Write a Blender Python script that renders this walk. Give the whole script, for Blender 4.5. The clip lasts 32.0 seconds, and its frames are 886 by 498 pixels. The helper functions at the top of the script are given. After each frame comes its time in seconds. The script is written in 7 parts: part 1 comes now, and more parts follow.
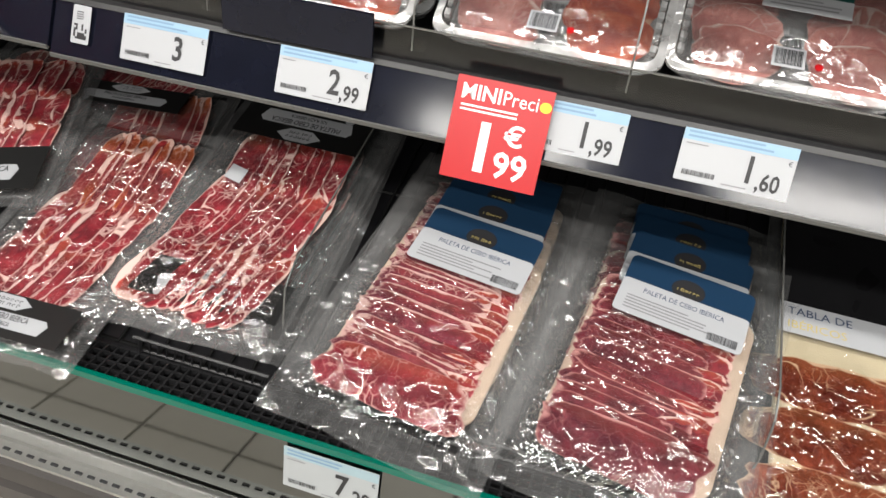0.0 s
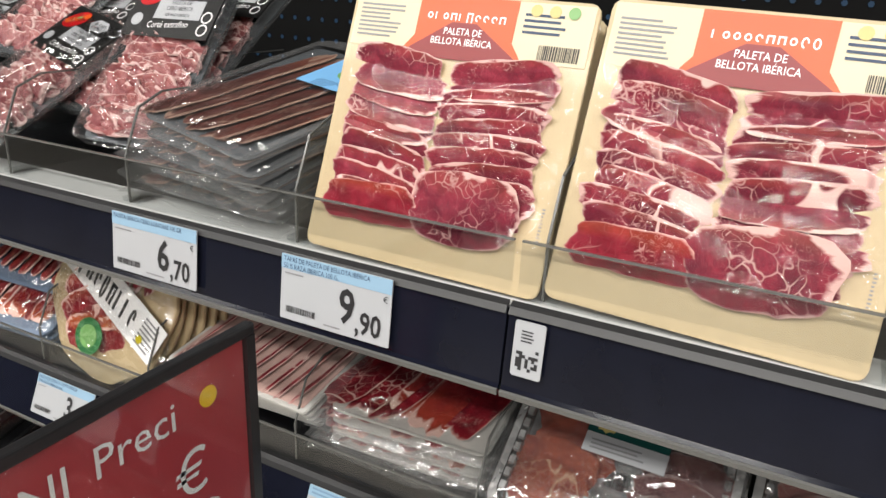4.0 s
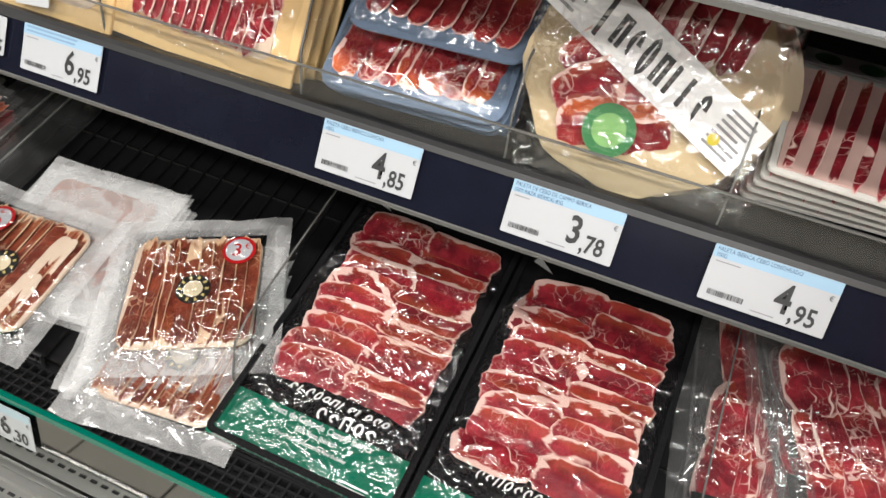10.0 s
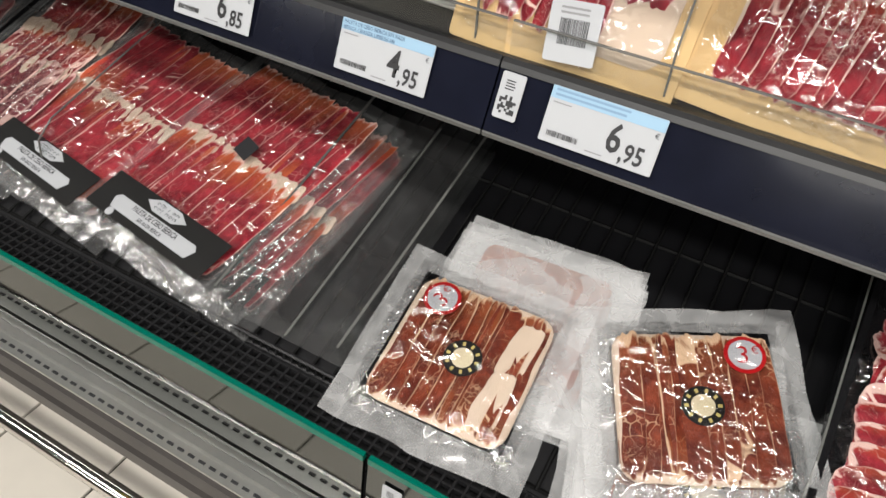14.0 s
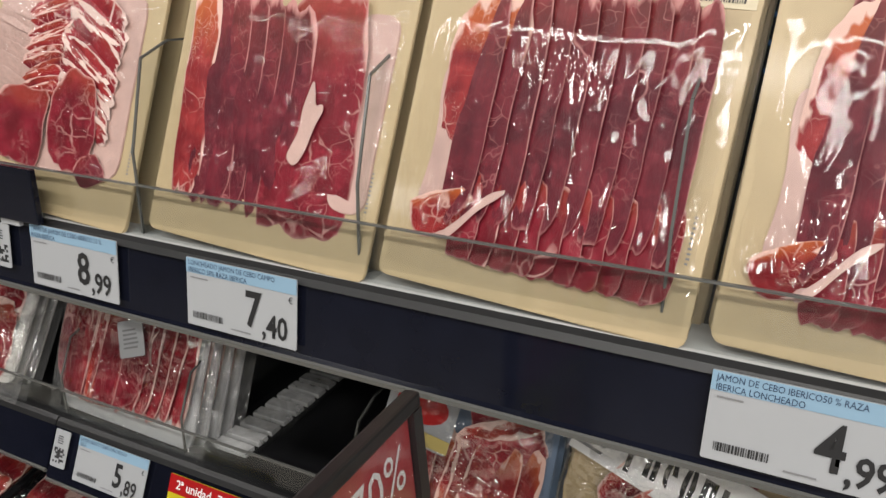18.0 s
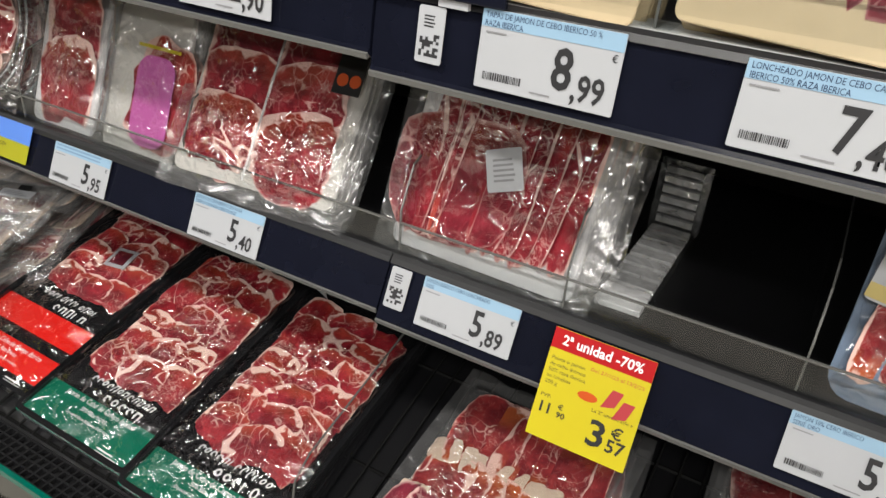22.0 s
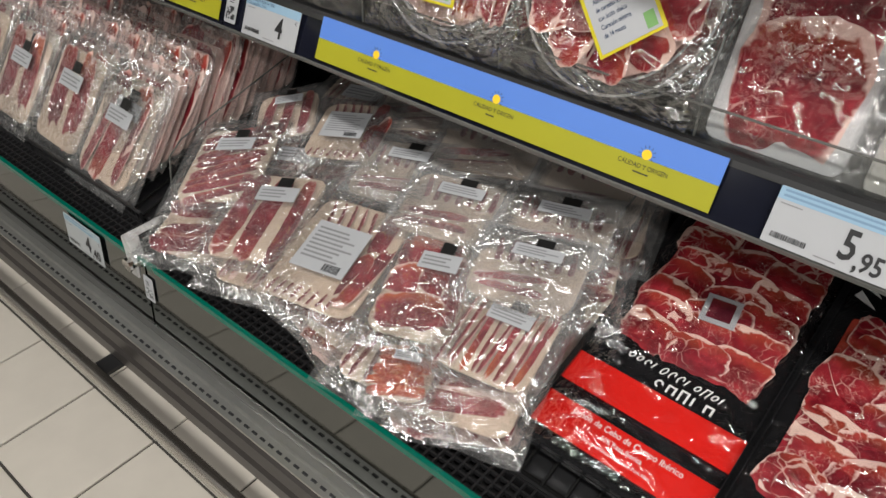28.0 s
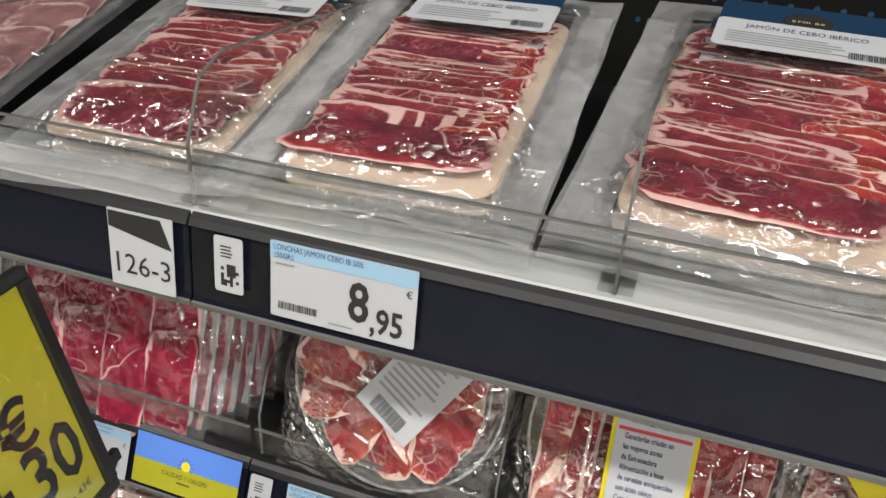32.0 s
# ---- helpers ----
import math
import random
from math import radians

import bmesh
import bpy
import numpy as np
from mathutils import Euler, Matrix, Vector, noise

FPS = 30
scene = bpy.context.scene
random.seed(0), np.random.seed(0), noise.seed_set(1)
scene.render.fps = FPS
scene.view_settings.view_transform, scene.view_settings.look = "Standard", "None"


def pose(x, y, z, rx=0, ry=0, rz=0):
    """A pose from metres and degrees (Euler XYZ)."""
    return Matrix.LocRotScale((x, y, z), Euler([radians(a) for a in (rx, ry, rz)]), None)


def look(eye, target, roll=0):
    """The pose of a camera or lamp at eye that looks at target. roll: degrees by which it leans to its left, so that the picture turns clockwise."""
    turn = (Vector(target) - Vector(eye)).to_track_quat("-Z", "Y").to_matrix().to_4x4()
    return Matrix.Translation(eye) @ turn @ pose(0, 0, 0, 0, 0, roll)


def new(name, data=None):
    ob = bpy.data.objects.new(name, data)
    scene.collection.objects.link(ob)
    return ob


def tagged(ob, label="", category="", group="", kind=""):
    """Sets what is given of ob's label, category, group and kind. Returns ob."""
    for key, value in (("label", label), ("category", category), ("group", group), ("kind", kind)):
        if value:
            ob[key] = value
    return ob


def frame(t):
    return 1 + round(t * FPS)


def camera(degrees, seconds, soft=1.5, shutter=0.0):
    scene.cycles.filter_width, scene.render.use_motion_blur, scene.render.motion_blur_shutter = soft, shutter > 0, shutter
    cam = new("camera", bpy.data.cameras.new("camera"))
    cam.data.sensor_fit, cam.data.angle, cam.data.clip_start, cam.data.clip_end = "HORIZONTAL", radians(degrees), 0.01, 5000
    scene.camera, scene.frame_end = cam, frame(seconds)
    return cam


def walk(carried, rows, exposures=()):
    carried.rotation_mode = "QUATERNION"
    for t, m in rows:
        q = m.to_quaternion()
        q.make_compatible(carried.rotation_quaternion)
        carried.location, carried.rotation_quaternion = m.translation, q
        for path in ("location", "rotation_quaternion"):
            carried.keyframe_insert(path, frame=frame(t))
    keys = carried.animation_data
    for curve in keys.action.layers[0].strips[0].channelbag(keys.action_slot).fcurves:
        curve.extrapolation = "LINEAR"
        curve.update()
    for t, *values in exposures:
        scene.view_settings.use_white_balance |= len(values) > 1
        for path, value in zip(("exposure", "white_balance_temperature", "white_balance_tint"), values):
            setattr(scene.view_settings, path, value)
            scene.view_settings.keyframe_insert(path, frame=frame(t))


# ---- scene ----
cam = camera(61.25, 32.0)
PATH = [
    (0.0, (0.3174, -0.7013, 1.0696), (0.2209, -0.2984, 0.7897), 6.38),
    (0.5, (0.2488, -0.7124, 1.1038), (0.1384, -0.3189, 0.8157), 5.83),
    (1.0, (0.1818, -0.6918, 1.1328), (0.0611, -0.3060, 0.8386), 5.25),
    (1.5, (0.1254, -0.6581, 1.1760), (-0.0136, -0.2716, 0.8909), 4.86),
    (2.0, (0.0833, -0.5959, 1.2205), (-0.0782, -0.2022, 0.9580), 4.48),
    (2.5, (0.0503, -0.5404, 1.2390), (-0.1339, -0.1392, 1.0043), 3.89),
    (3.0, (0.0288, -0.5133, 1.2513), (-0.1690, -0.1060, 1.0391), 3.66),
    (3.5, (-0.0147, -0.5052, 1.2789), (-0.2198, -0.0922, 1.0855), 3.40),
    (4.0, (-0.1401, -0.5130, 1.2922), (-0.3549, -0.0954, 1.1204), 2.52),
    (4.5, (-0.2768, -0.5497, 1.2973), (-0.5005, -0.1293, 1.1450), 1.29),
    (6.5, (-0.7121, -0.5244, 1.2661), (-0.9186, -0.0834, 1.1530), 4.09),
    (7.0, (-0.7478, -0.5315, 1.2624), (-0.9514, -0.0917, 1.1396), 3.53),
    (7.5, (-0.7698, -0.5377, 1.2541), (-0.9702, -0.1012, 1.1150), 3.36),
    (8.0, (-0.7801, -0.5364, 1.2455), (-0.9747, -0.1094, 1.0727), 3.73),
    (8.5, (-0.7806, -0.5461, 1.2274), (-0.9654, -0.1346, 1.0116), 5.24),
    (9.0, (-0.7828, -0.5492, 1.2044), (-0.9496, -0.1522, 0.9503), 6.87),
    (9.5, (-0.8050, -0.5636, 1.1753), (-0.9487, -0.1767, 0.8931), 8.05),
    (10.0, (-0.8446, -0.5706, 1.1565), (-0.9643, -0.1952, 0.8486), 8.29),
    (10.5, (-0.9054, -0.5748, 1.1228), (-1.0003, -0.2123, 0.7918), 8.09),
    (11.0, (-0.9604, -0.5766, 1.0991), (-1.0327, -0.2253, 0.7507), 7.93),
    (11.5, (-0.9872, -0.5812, 1.0877), (-1.0444, -0.2352, 0.7313), 8.32),
    (12.0, (-1.0285, -0.5987, 1.0843), (-1.0832, -0.2514, 0.7287), 9.05),
    (12.5, (-1.0861, -0.6038, 1.0953), (-1.1567, -0.2581, 0.7409), 9.18),
    (13.0, (-1.1537, -0.6050, 1.0964), (-1.2544, -0.2590, 0.7497), 8.11),
    (13.5, (-1.2603, -0.6128, 1.0935), (-1.3902, -0.2597, 0.7642), 8.47),
    (14.0, (-1.3414, -0.5708, 1.1158), (-1.5100, -0.2353, 0.7856), 4.70),
    (14.5, (-1.4096, -0.5479, 1.1244), (-1.6051, -0.2161, 0.8054), 3.27),
    (15.0, (-1.4821, -0.5459, 1.1329), (-1.7049, -0.2047, 0.8431), 1.66),
    (15.5, (-1.5898, -0.5235, 1.1400), (-1.8503, -0.1743, 0.8946), -1.14),
    (17.5, (-1.9728, -0.5433, 1.2841), (-2.1819, -0.1218, 1.1150), 0.51),
    (18.0, (-2.0859, -0.4748, 1.2824), (-2.2891, -0.0508, 1.1123), 0.72),
    (18.5, (-2.1521, -0.4406, 1.2856), (-2.3462, -0.0124, 1.1153), 0.95),
    (19.0, (-2.2130, -0.4437, 1.2877), (-2.4036, -0.0102, 1.1272), 0.92),
    (19.5, (-2.2911, -0.4805, 1.2895), (-2.4930, -0.0461, 1.1461), 0.12),
    (20.0, (-2.3523, -0.5252, 1.2966), (-2.5720, -0.0949, 1.1679), -0.42),
    (20.5, (-2.3921, -0.5407, 1.2902), (-2.6185, -0.1143, 1.1600), 0.23),
    (21.0, (-2.4385, -0.5559, 1.2587), (-2.6550, -0.1348, 1.0982), 2.19),
    (21.5, (-2.4535, -0.5495, 1.2158), (-2.6622, -0.1460, 1.0069), 3.91),
    (22.0, (-2.4504, -0.5593, 1.1777), (-2.6531, -0.1709, 0.9366), 4.87),
    (22.5, (-2.4552, -0.5648, 1.1423), (-2.6489, -0.1907, 0.8730), 5.66),
    (23.0, (-2.4661, -0.5656, 1.1168), (-2.6459, -0.2045, 0.8213), 6.57),
    (23.5, (-2.4707, -0.5761, 1.0999), (-2.6420, -0.2268, 0.7858), 7.13),
    (24.0, (-2.4808, -0.5941, 1.0843), (-2.6432, -0.2513, 0.7585), 8.28),
    (24.5, (-2.4893, -0.6009, 1.0796), (-2.6515, -0.2635, 0.7482), 8.63),
    (26.5, (-2.8328, -0.5544, 1.1218), (-3.0559, -0.2430, 0.8006), 3.75),
    (27.0, (-2.9183, -0.5736, 1.1216), (-3.1586, -0.2653, 0.8098), 3.12),
    (27.5, (-3.0406, -0.5722, 1.1306), (-3.2869, -0.2705, 0.8170), 2.57),
    (28.0, (-3.1935, -0.5953, 1.1351), (-3.4442, -0.2891, 0.8295), 0.79),
    (28.5, (-3.3003, -0.6224, 1.1419), (-3.5502, -0.3051, 0.8471), -0.42),
    (29.0, (-3.3473, -0.6417, 1.1532), (-3.5983, -0.3120, 0.8734), -0.74),
    (29.5, (-3.3584, -0.6450, 1.1761), (-3.6179, -0.3052, 0.9168), -1.18),
    (30.0, (-3.3816, -0.6258, 1.1932), (-3.6473, -0.2749, 0.9560), -1.87),
    (30.5, (-3.4352, -0.5816, 1.2251), (-3.6948, -0.2176, 1.0012), -2.41),
    (31.0, (-3.5357, -0.5522, 1.2717), (-3.7662, -0.1636, 1.0575), -1.05),
    (31.5, (-3.6368, -0.4800, 1.3068), (-3.8303, -0.0779, 1.0812), 0.59),
    (32.0, (-3.7270, -0.4472, 1.3187), (-3.8660, -0.0269, 1.0862), 3.18),
]
walk(cam, [(t, look(eye, target, roll)) for t, eye, target, roll in PATH],
     exposures=[(0.0, 0.0), (2.0, 0.03), (3.0, -0.15), (4.0, -0.3), (5.0, -0.35), (8.0, -0.06), (10.0, 0.0), (11.0, -0.1), (13.0, 0.0), (14.0, -0.1), (16.0, -0.1), (17.5, -0.55), (19.0, -0.75), (20.5, -0.74), (22.0, -0.06), (23.0, 0.08), (24.0, 0.18), (26.5, -0.12), (28.0, -0.32), (29.0, -0.22), (30.0, 0.0), (32.0, 0.08)])

# ---- light ----
world = bpy.data.worlds.new("world")
world.use_nodes = True
world.node_tree.nodes["Background"].inputs[0].default_value = (0.9, 0.95, 1.0, 1)
world.node_tree.nodes["Background"].inputs[1].default_value = 0.06
scene.world = world


def strip_light(name, x, y, z, length, width, watts, target, colour=(1.0, 0.97, 0.92)):
    d = bpy.data.lights.new(name, "AREA")
    d.shape, d.size, d.size_y, d.energy, d.color = "RECTANGLE", length, width, watts, colour
    ob = new(name, d)
    way = (Vector(target) - Vector((x, y, z))).normalized()
    side = Vector((1, 0, 0))
    up = (-way).cross(side)
    m = Matrix((side, up, -way)).transposed().to_4x4()
    m.translation = (x, y, z)
    ob.matrix_world = m
    return ob


for x, y, length, watts in ((-1.8, -1.45, 9.0, 180), (0.1, -2.6, 6.2, 125), (-0.6, -4.7, 1.3, 48), (1.8, -4.7, 1.3, 48), (-5.2, -4.7, 1.3, 26)):
    strip_light("ceiling_tube_light", x, y, 3.0, length, 0.18, watts, (x, -0.2, 0.7))
scene.view_settings.exposure = 0.0


# ---- materials ----
def mat(name, colour=(0.5, 0.5, 0.5), rough=0.5, metal=0.0, grain=0.0, scale=40.0, bump=0.0, spec=0.5, coat=0.0):
    m = bpy.data.materials.new(name)
    m.use_nodes = True
    nt = m.node_tree
    b = nt.nodes["Principled BSDF"]
    b.inputs["Base Color"].default_value = (*colour, 1)
    b.inputs["Roughness"].default_value = rough
    b.inputs["Metallic"].default_value = metal
    b.inputs["Specular IOR Level"].default_value = spec
    b.inputs["Coat Weight"].default_value = coat
    b.inputs["Coat Roughness"].default_value = 0.08
    if grain or bump:
        tc = nt.nodes.new("ShaderNodeTexCoord")
        n1 = nt.nodes.new("ShaderNodeTexNoise")
        n1.inputs["Scale"].default_value = scale
        n1.inputs["Detail"].default_value = 6
        n2 = nt.nodes.new("ShaderNodeTexNoise")
        n2.inputs["Scale"].default_value = scale * 0.12
        nt.links.new(tc.outputs["Object"], n1.inputs["Vector"])
        nt.links.new(tc.outputs["Object"], n2.inputs["Vector"])
        add = nt.nodes.new("ShaderNodeMath")
        add.operation = "ADD"
        nt.links.new(n1.outputs["Fac"], add.inputs[0])
        nt.links.new(n2.outputs["Fac"], add.inputs[1])
        if grain:
            ramp = nt.nodes.new("ShaderNodeMapRange")
            ramp.inputs["From Min"].default_value, ramp.inputs["From Max"].default_value = 0.6, 1.4
            ramp.inputs["To Min"].default_value, ramp.inputs["To Max"].default_value = 1 - grain, 1 + grain
            nt.links.new(add.outputs[0], ramp.inputs["Value"])
            mul = nt.nodes.new("ShaderNodeMixRGB")
            mul.blend_type, mul.inputs[0].default_value = "MULTIPLY", 1
            mul.inputs[1].default_value = (*colour, 1)
            nt.links.new(ramp.outputs[0], mul.inputs[2])
            nt.links.new(mul.outputs[0], b.inputs["Base Color"])
        if bump:
            bp = nt.nodes.new("ShaderNodeBump")
            bp.inputs["Strength"].default_value, bp.inputs["Distance"].default_value = bump, 0.002
            nt.links.new(add.outputs[0], bp.inputs["Height"])
            nt.links.new(bp.outputs[0], b.inputs["Normal"])
    return m


def meat(name, dark, light, fat, veins=0.5, rim=0.12, vein_scale=3.0, warm=(0.55, 0.12, 0.03), warmth=0.2):
    """Cured meat: mottled muscle, a warm dried side, white marbling and a rim of fat along one edge."""
    m = bpy.data.materials.new(name)
    m.use_nodes = True
    nt = m.node_tree
    L = nt.links.new
    b = nt.nodes["Principled BSDF"]
    tc = nt.nodes.new("ShaderNodeTexCoord")
    oi = nt.nodes.new("ShaderNodeObjectInfo")
    rnd = nt.nodes.new("ShaderNodeVectorMath")
    rnd.operation = "SCALE"
    rnd.inputs[0].default_value = (31.7, 17.3, 9.1)
    L(oi.outputs["Random"], rnd.inputs["Scale"])
    off = nt.nodes.new("ShaderNodeVectorMath")
    L(tc.outputs["Generated"], off.inputs[0])
    L(rnd.outputs[0], off.inputs[1])

    def tex(scale, detail=4.0, dist=0.0, stretch=(1, 1, 1)):
        mp = nt.nodes.new("ShaderNodeMapping")
        mp.inputs["Scale"].default_value = stretch
        L(off.outputs[0], mp.inputs["Vector"])
        n = nt.nodes.new("ShaderNodeTexNoise")
        n.inputs["Scale"].default_value, n.inputs["Detail"].default_value, n.inputs["Distortion"].default_value = scale, detail, dist
        L(mp.outputs[0], n.inputs["Vector"])
        return n.outputs["Fac"]

    def rng(v, a, c, lo=0.0, hi=1.0):
        r = nt.nodes.new("ShaderNodeMapRange")
        for k, val in (("From Min", a), ("From Max", c), ("To Min", lo), ("To Max", hi)):
            r.inputs[k].default_value = val
        L(v, r.inputs["Value"])
        return r.outputs[0]

    def mix(f, c1, c2):
        x = nt.nodes.new("ShaderNodeMixRGB")
        for k, v in ((0, f), (1, c1), (2, c2)):
            if isinstance(v, tuple):
                x.inputs[k].default_value = (*v, 1)
            elif isinstance(v, float):
                x.inputs[k].default_value = v
            else:
                L(v, x.inputs[k])
        return x.outputs[0]

    def math2(op, a, c):
        x = nt.nodes.new("ShaderNodeMath")
        x.operation = op
        for k, v in ((0, a), (1, c)):
            if isinstance(v, float):
                x.inputs[k].default_value = v
            else:
                L(v, x.inputs[k])
        return x.outputs[0]

    geo = nt.nodes.new("ShaderNodeNewGeometry")
    shift = nt.nodes.new("ShaderNodeVectorMath")
    L(geo.outputs["Position"], shift.inputs[0])
    L(rnd.outputs[0], shift.inputs[1])

    def real(scale, detail=3.0, dist=0.0):
        n = nt.nodes.new("ShaderNodeTexNoise")
        n.inputs["Scale"].default_value, n.inputs["Detail"].default_value, n.inputs["Distortion"].default_value = scale, detail, dist
        L(shift.outputs[0], n.inputs["Vector"])
        return n.outputs["Fac"]

    base = mix(rng(real(38.0, 3), 0.38, 0.62), dark, light)
    base = mix(rng(real(260.0, 2), 0.3, 0.7, 0.0, 0.35), base, dark)
    base = mix(rng(real(70.0, 2, 0.5), 0.52, 0.72, 0.0, 0.45), base, tuple(min(1.0, 1.5 * c + 0.02) for c in light))
    sep = nt.nodes.new("ShaderNodeSeparateXYZ")
    L(tc.outputs["Generated"], sep.inputs[0])
    edge = math2("ADD", sep.outputs[1], math2("MULTIPLY", tex(2.0, 2), 0.5))
    base = mix(rng(tex(7.0, 3, 0.3, (11, 1.6, 1)), 0.40, 0.66, 0.0, 0.45), base, dark)
    base = mix(math2("MULTIPLY", rng(edge, 0.88, 1.14), float(warmth) * 2), base, warm)
    # marbling: a branching net of thin lines, strong in patches, and a few soft fat seams
    warp = nt.nodes.new("ShaderNodeTexNoise")
    warp.inputs["Scale"].default_value = 45.0
    L(shift.outputs[0], warp.inputs["Vector"])
    bend = nt.nodes.new("ShaderNodeVectorMath")
    bend.operation = "MULTIPLY_ADD"
    bend.inputs[1].default_value = (0.022, 0.022, 0.022)
    L(warp.outputs["Color"], bend.inputs[0])
    L(shift.outputs[0], bend.inputs[2])
    net = nt.nodes.new("ShaderNodeTexVoronoi")
    net.feature = "DISTANCE_TO_EDGE"
    net.inputs["Scale"].default_value = 26.0 * vein_scale
    L(bend.outputs[0], net.inputs["Vector"])
    width = rng(real(20.0, 2), 0.50, 0.74, -0.01, 0.02 + 0.10 * veins)
    vein = rng(math2("SUBTRACT", width, net.outputs["Distance"]), -0.02, 0.05, 0.0, 0.62)
    seam = math2("ABSOLUTE", math2("SUBTRACT", real(13.0, 2, 0.6), 0.5), 0.0)
    seam = rng(math2("SUBTRACT", rng(real(9.0, 1), 0.48, 0.72, -0.02, 0.045 * veins), seam), -0.004, 0.008)
    fatty = math2("MAXIMUM", vein, seam)
    fleck = math2("ABSOLUTE", math2("SUBTRACT", real(150.0, 2, 1.0), 0.5), 0.0)
    fatty = math2("MAXIMUM", fatty, rng(math2("SUBTRACT", rng(real(30.0, 2), 0.48, 0.68, -0.01, 0.03 * veins + 0.006), fleck), -0.004, 0.012, 0.0, 0.5))
    # the rind follows the outline of the slice, thick on one side and thin on the other
    if rim > 0:
        at = nt.nodes.new("ShaderNodeAttribute")
        at.attribute_name = "edge"
        sd = nt.nodes.new("ShaderNodeAttribute")
        sd.attribute_name = "side"
        lean = math2("ADD", math2("MULTIPLY", math2("POWER", sd.outputs["Fac"], 2.0), 1.7), 0.30)
        wide = math2("MULTIPLY", math2("MULTIPLY", lean, 5.2 * rim), rng(tex(2.6, 3), 0.40, 0.66, 0.05, 1.45))
        wide = math2("ADD", wide, math2("MULTIPLY", math2("SUBTRACT", tex(13.0, 4), 0.5), 5.0 * rim))
        fatty = math2("MAXIMUM", fatty, rng(math2("ADD", math2("SUBTRACT", at.outputs["Fac"], 1.0), wide), -0.06, 0.09, 0.0, 0.86))
    col = mix(math2("MINIMUM", fatty, 1.0), base, fat)
    L(col, b.inputs["Base Color"])
    b.inputs["Roughness"].default_value = 0.42
    b.inputs["Specular IOR Level"].default_value = 0.3
    bp = nt.nodes.new("ShaderNodeBump")
    bp.inputs["Strength"].default_value, bp.inputs["Distance"].default_value = 0.35, 0.001
    L(real(170.0, 3), bp.inputs["Height"])
    L(bp.outputs[0], b.inputs["Normal"])
    return m


def film(name, gloss=0.16, rough=0.09, bump=0.6, scale=22.0, tint=(1, 1, 1), haze=0.0, stretch=(1, 1, 1), edge=0.30):
    """Clear plastic: mostly see-through, with wrinkled gloss and a little white haze."""
    m = bpy.data.materials.new(name)
    m.use_nodes = True
    nt = m.node_tree
    L = nt.links.new
    nt.nodes.remove(nt.nodes["Principled BSDF"])
    out = nt.nodes["Material Output"]
    tr = nt.nodes.new("ShaderNodeBsdfTransparent")
    tr.inputs[0].default_value = (*tint, 1)
    gl = nt.nodes.new("ShaderNodeBsdfGlossy")
    gl.inputs["Roughness"].default_value = rough
    df = nt.nodes.new("ShaderNodeBsdfDiffuse")
    df.inputs[0].default_value = (0.8, 0.8, 0.8, 1)
    fr = nt.nodes.new("ShaderNodeLayerWeight")
    fr.inputs["Blend"].default_value = 0.25
    add = nt.nodes.new("ShaderNodeMath")
    add.operation = "MULTIPLY_ADD"
    add.inputs[1].default_value = edge
    add.inputs[2].default_value = gloss
    add.use_clamp = True
    L(fr.outputs["Facing"], add.inputs[0])
    if bump:
        tc = nt.nodes.new("ShaderNodeTexCoord")
        oi = nt.nodes.new("ShaderNodeObjectInfo")
        va = nt.nodes.new("ShaderNodeVectorMath")
        va.operation = "ADD"
        mp = nt.nodes.new("ShaderNodeMapping")
        mp.inputs["Scale"].default_value = stretch
        L(tc.outputs["Object"], mp.inputs["Vector"])
        L(mp.outputs[0], va.inputs[0])
        L(oi.outputs["Random"], va.inputs[1])

        def noise_of(sc, detail, dist):
            n = nt.nodes.new("ShaderNodeTexNoise")
            n.inputs["Scale"].default_value, n.inputs["Detail"].default_value, n.inputs["Distortion"].default_value = sc, detail, dist
            L(va.outputs[0], n.inputs["Vector"])
            return n.outputs["Fac"]

        # broad waves, with finer creases gathered in patches
        mask = nt.nodes.new("ShaderNodeMapRange")
        mask.inputs["From Min"].default_value, mask.inputs["From Max"].default_value = 0.45, 0.62
        mask.inputs["To Min"].default_value, mask.inputs["To Max"].default_value = 0.05, 0.6
        L(noise_of(9.0, 1, 0.0), mask.inputs["Value"])
        fine = nt.nodes.new("ShaderNodeMath")
        fine.operation = "MULTIPLY"
        L(noise_of(scale * 2.5, 1, 0.8), fine.inputs[0])
        L(mask.outputs[0], fine.inputs[1])
        sm = nt.nodes.new("ShaderNodeMath")
        sm.operation = "ADD"
        L(fine.outputs[0], sm.inputs[0])
        L(noise_of(scale, 1, 0.6), sm.inputs[1])
        bp = nt.nodes.new("ShaderNodeBump")
        bp.inputs["Strength"].default_value, bp.inputs["Distance"].default_value = 1.0, 0.02 * bump
        L(sm.outputs[0], bp.inputs["Height"])
        L(bp.outputs[0], gl.inputs["Normal"])
        lift = nt.nodes.new("ShaderNodeMath")
        lift.operation = "MULTIPLY_ADD"
        lift.inputs[1].default_value, lift.inputs[2].default_value = 1.6 * gloss, 0.6 * gloss
        L(mask.outputs[0], lift.inputs[0])
        L(lift.outputs[0], add.inputs[2])
    mx = nt.nodes.new("ShaderNodeMixShader")
    L(add.outputs[0], mx.inputs[0])
    L(tr.outputs[0], mx.inputs[1])
    L(gl.outputs[0], mx.inputs[2])
    last = mx
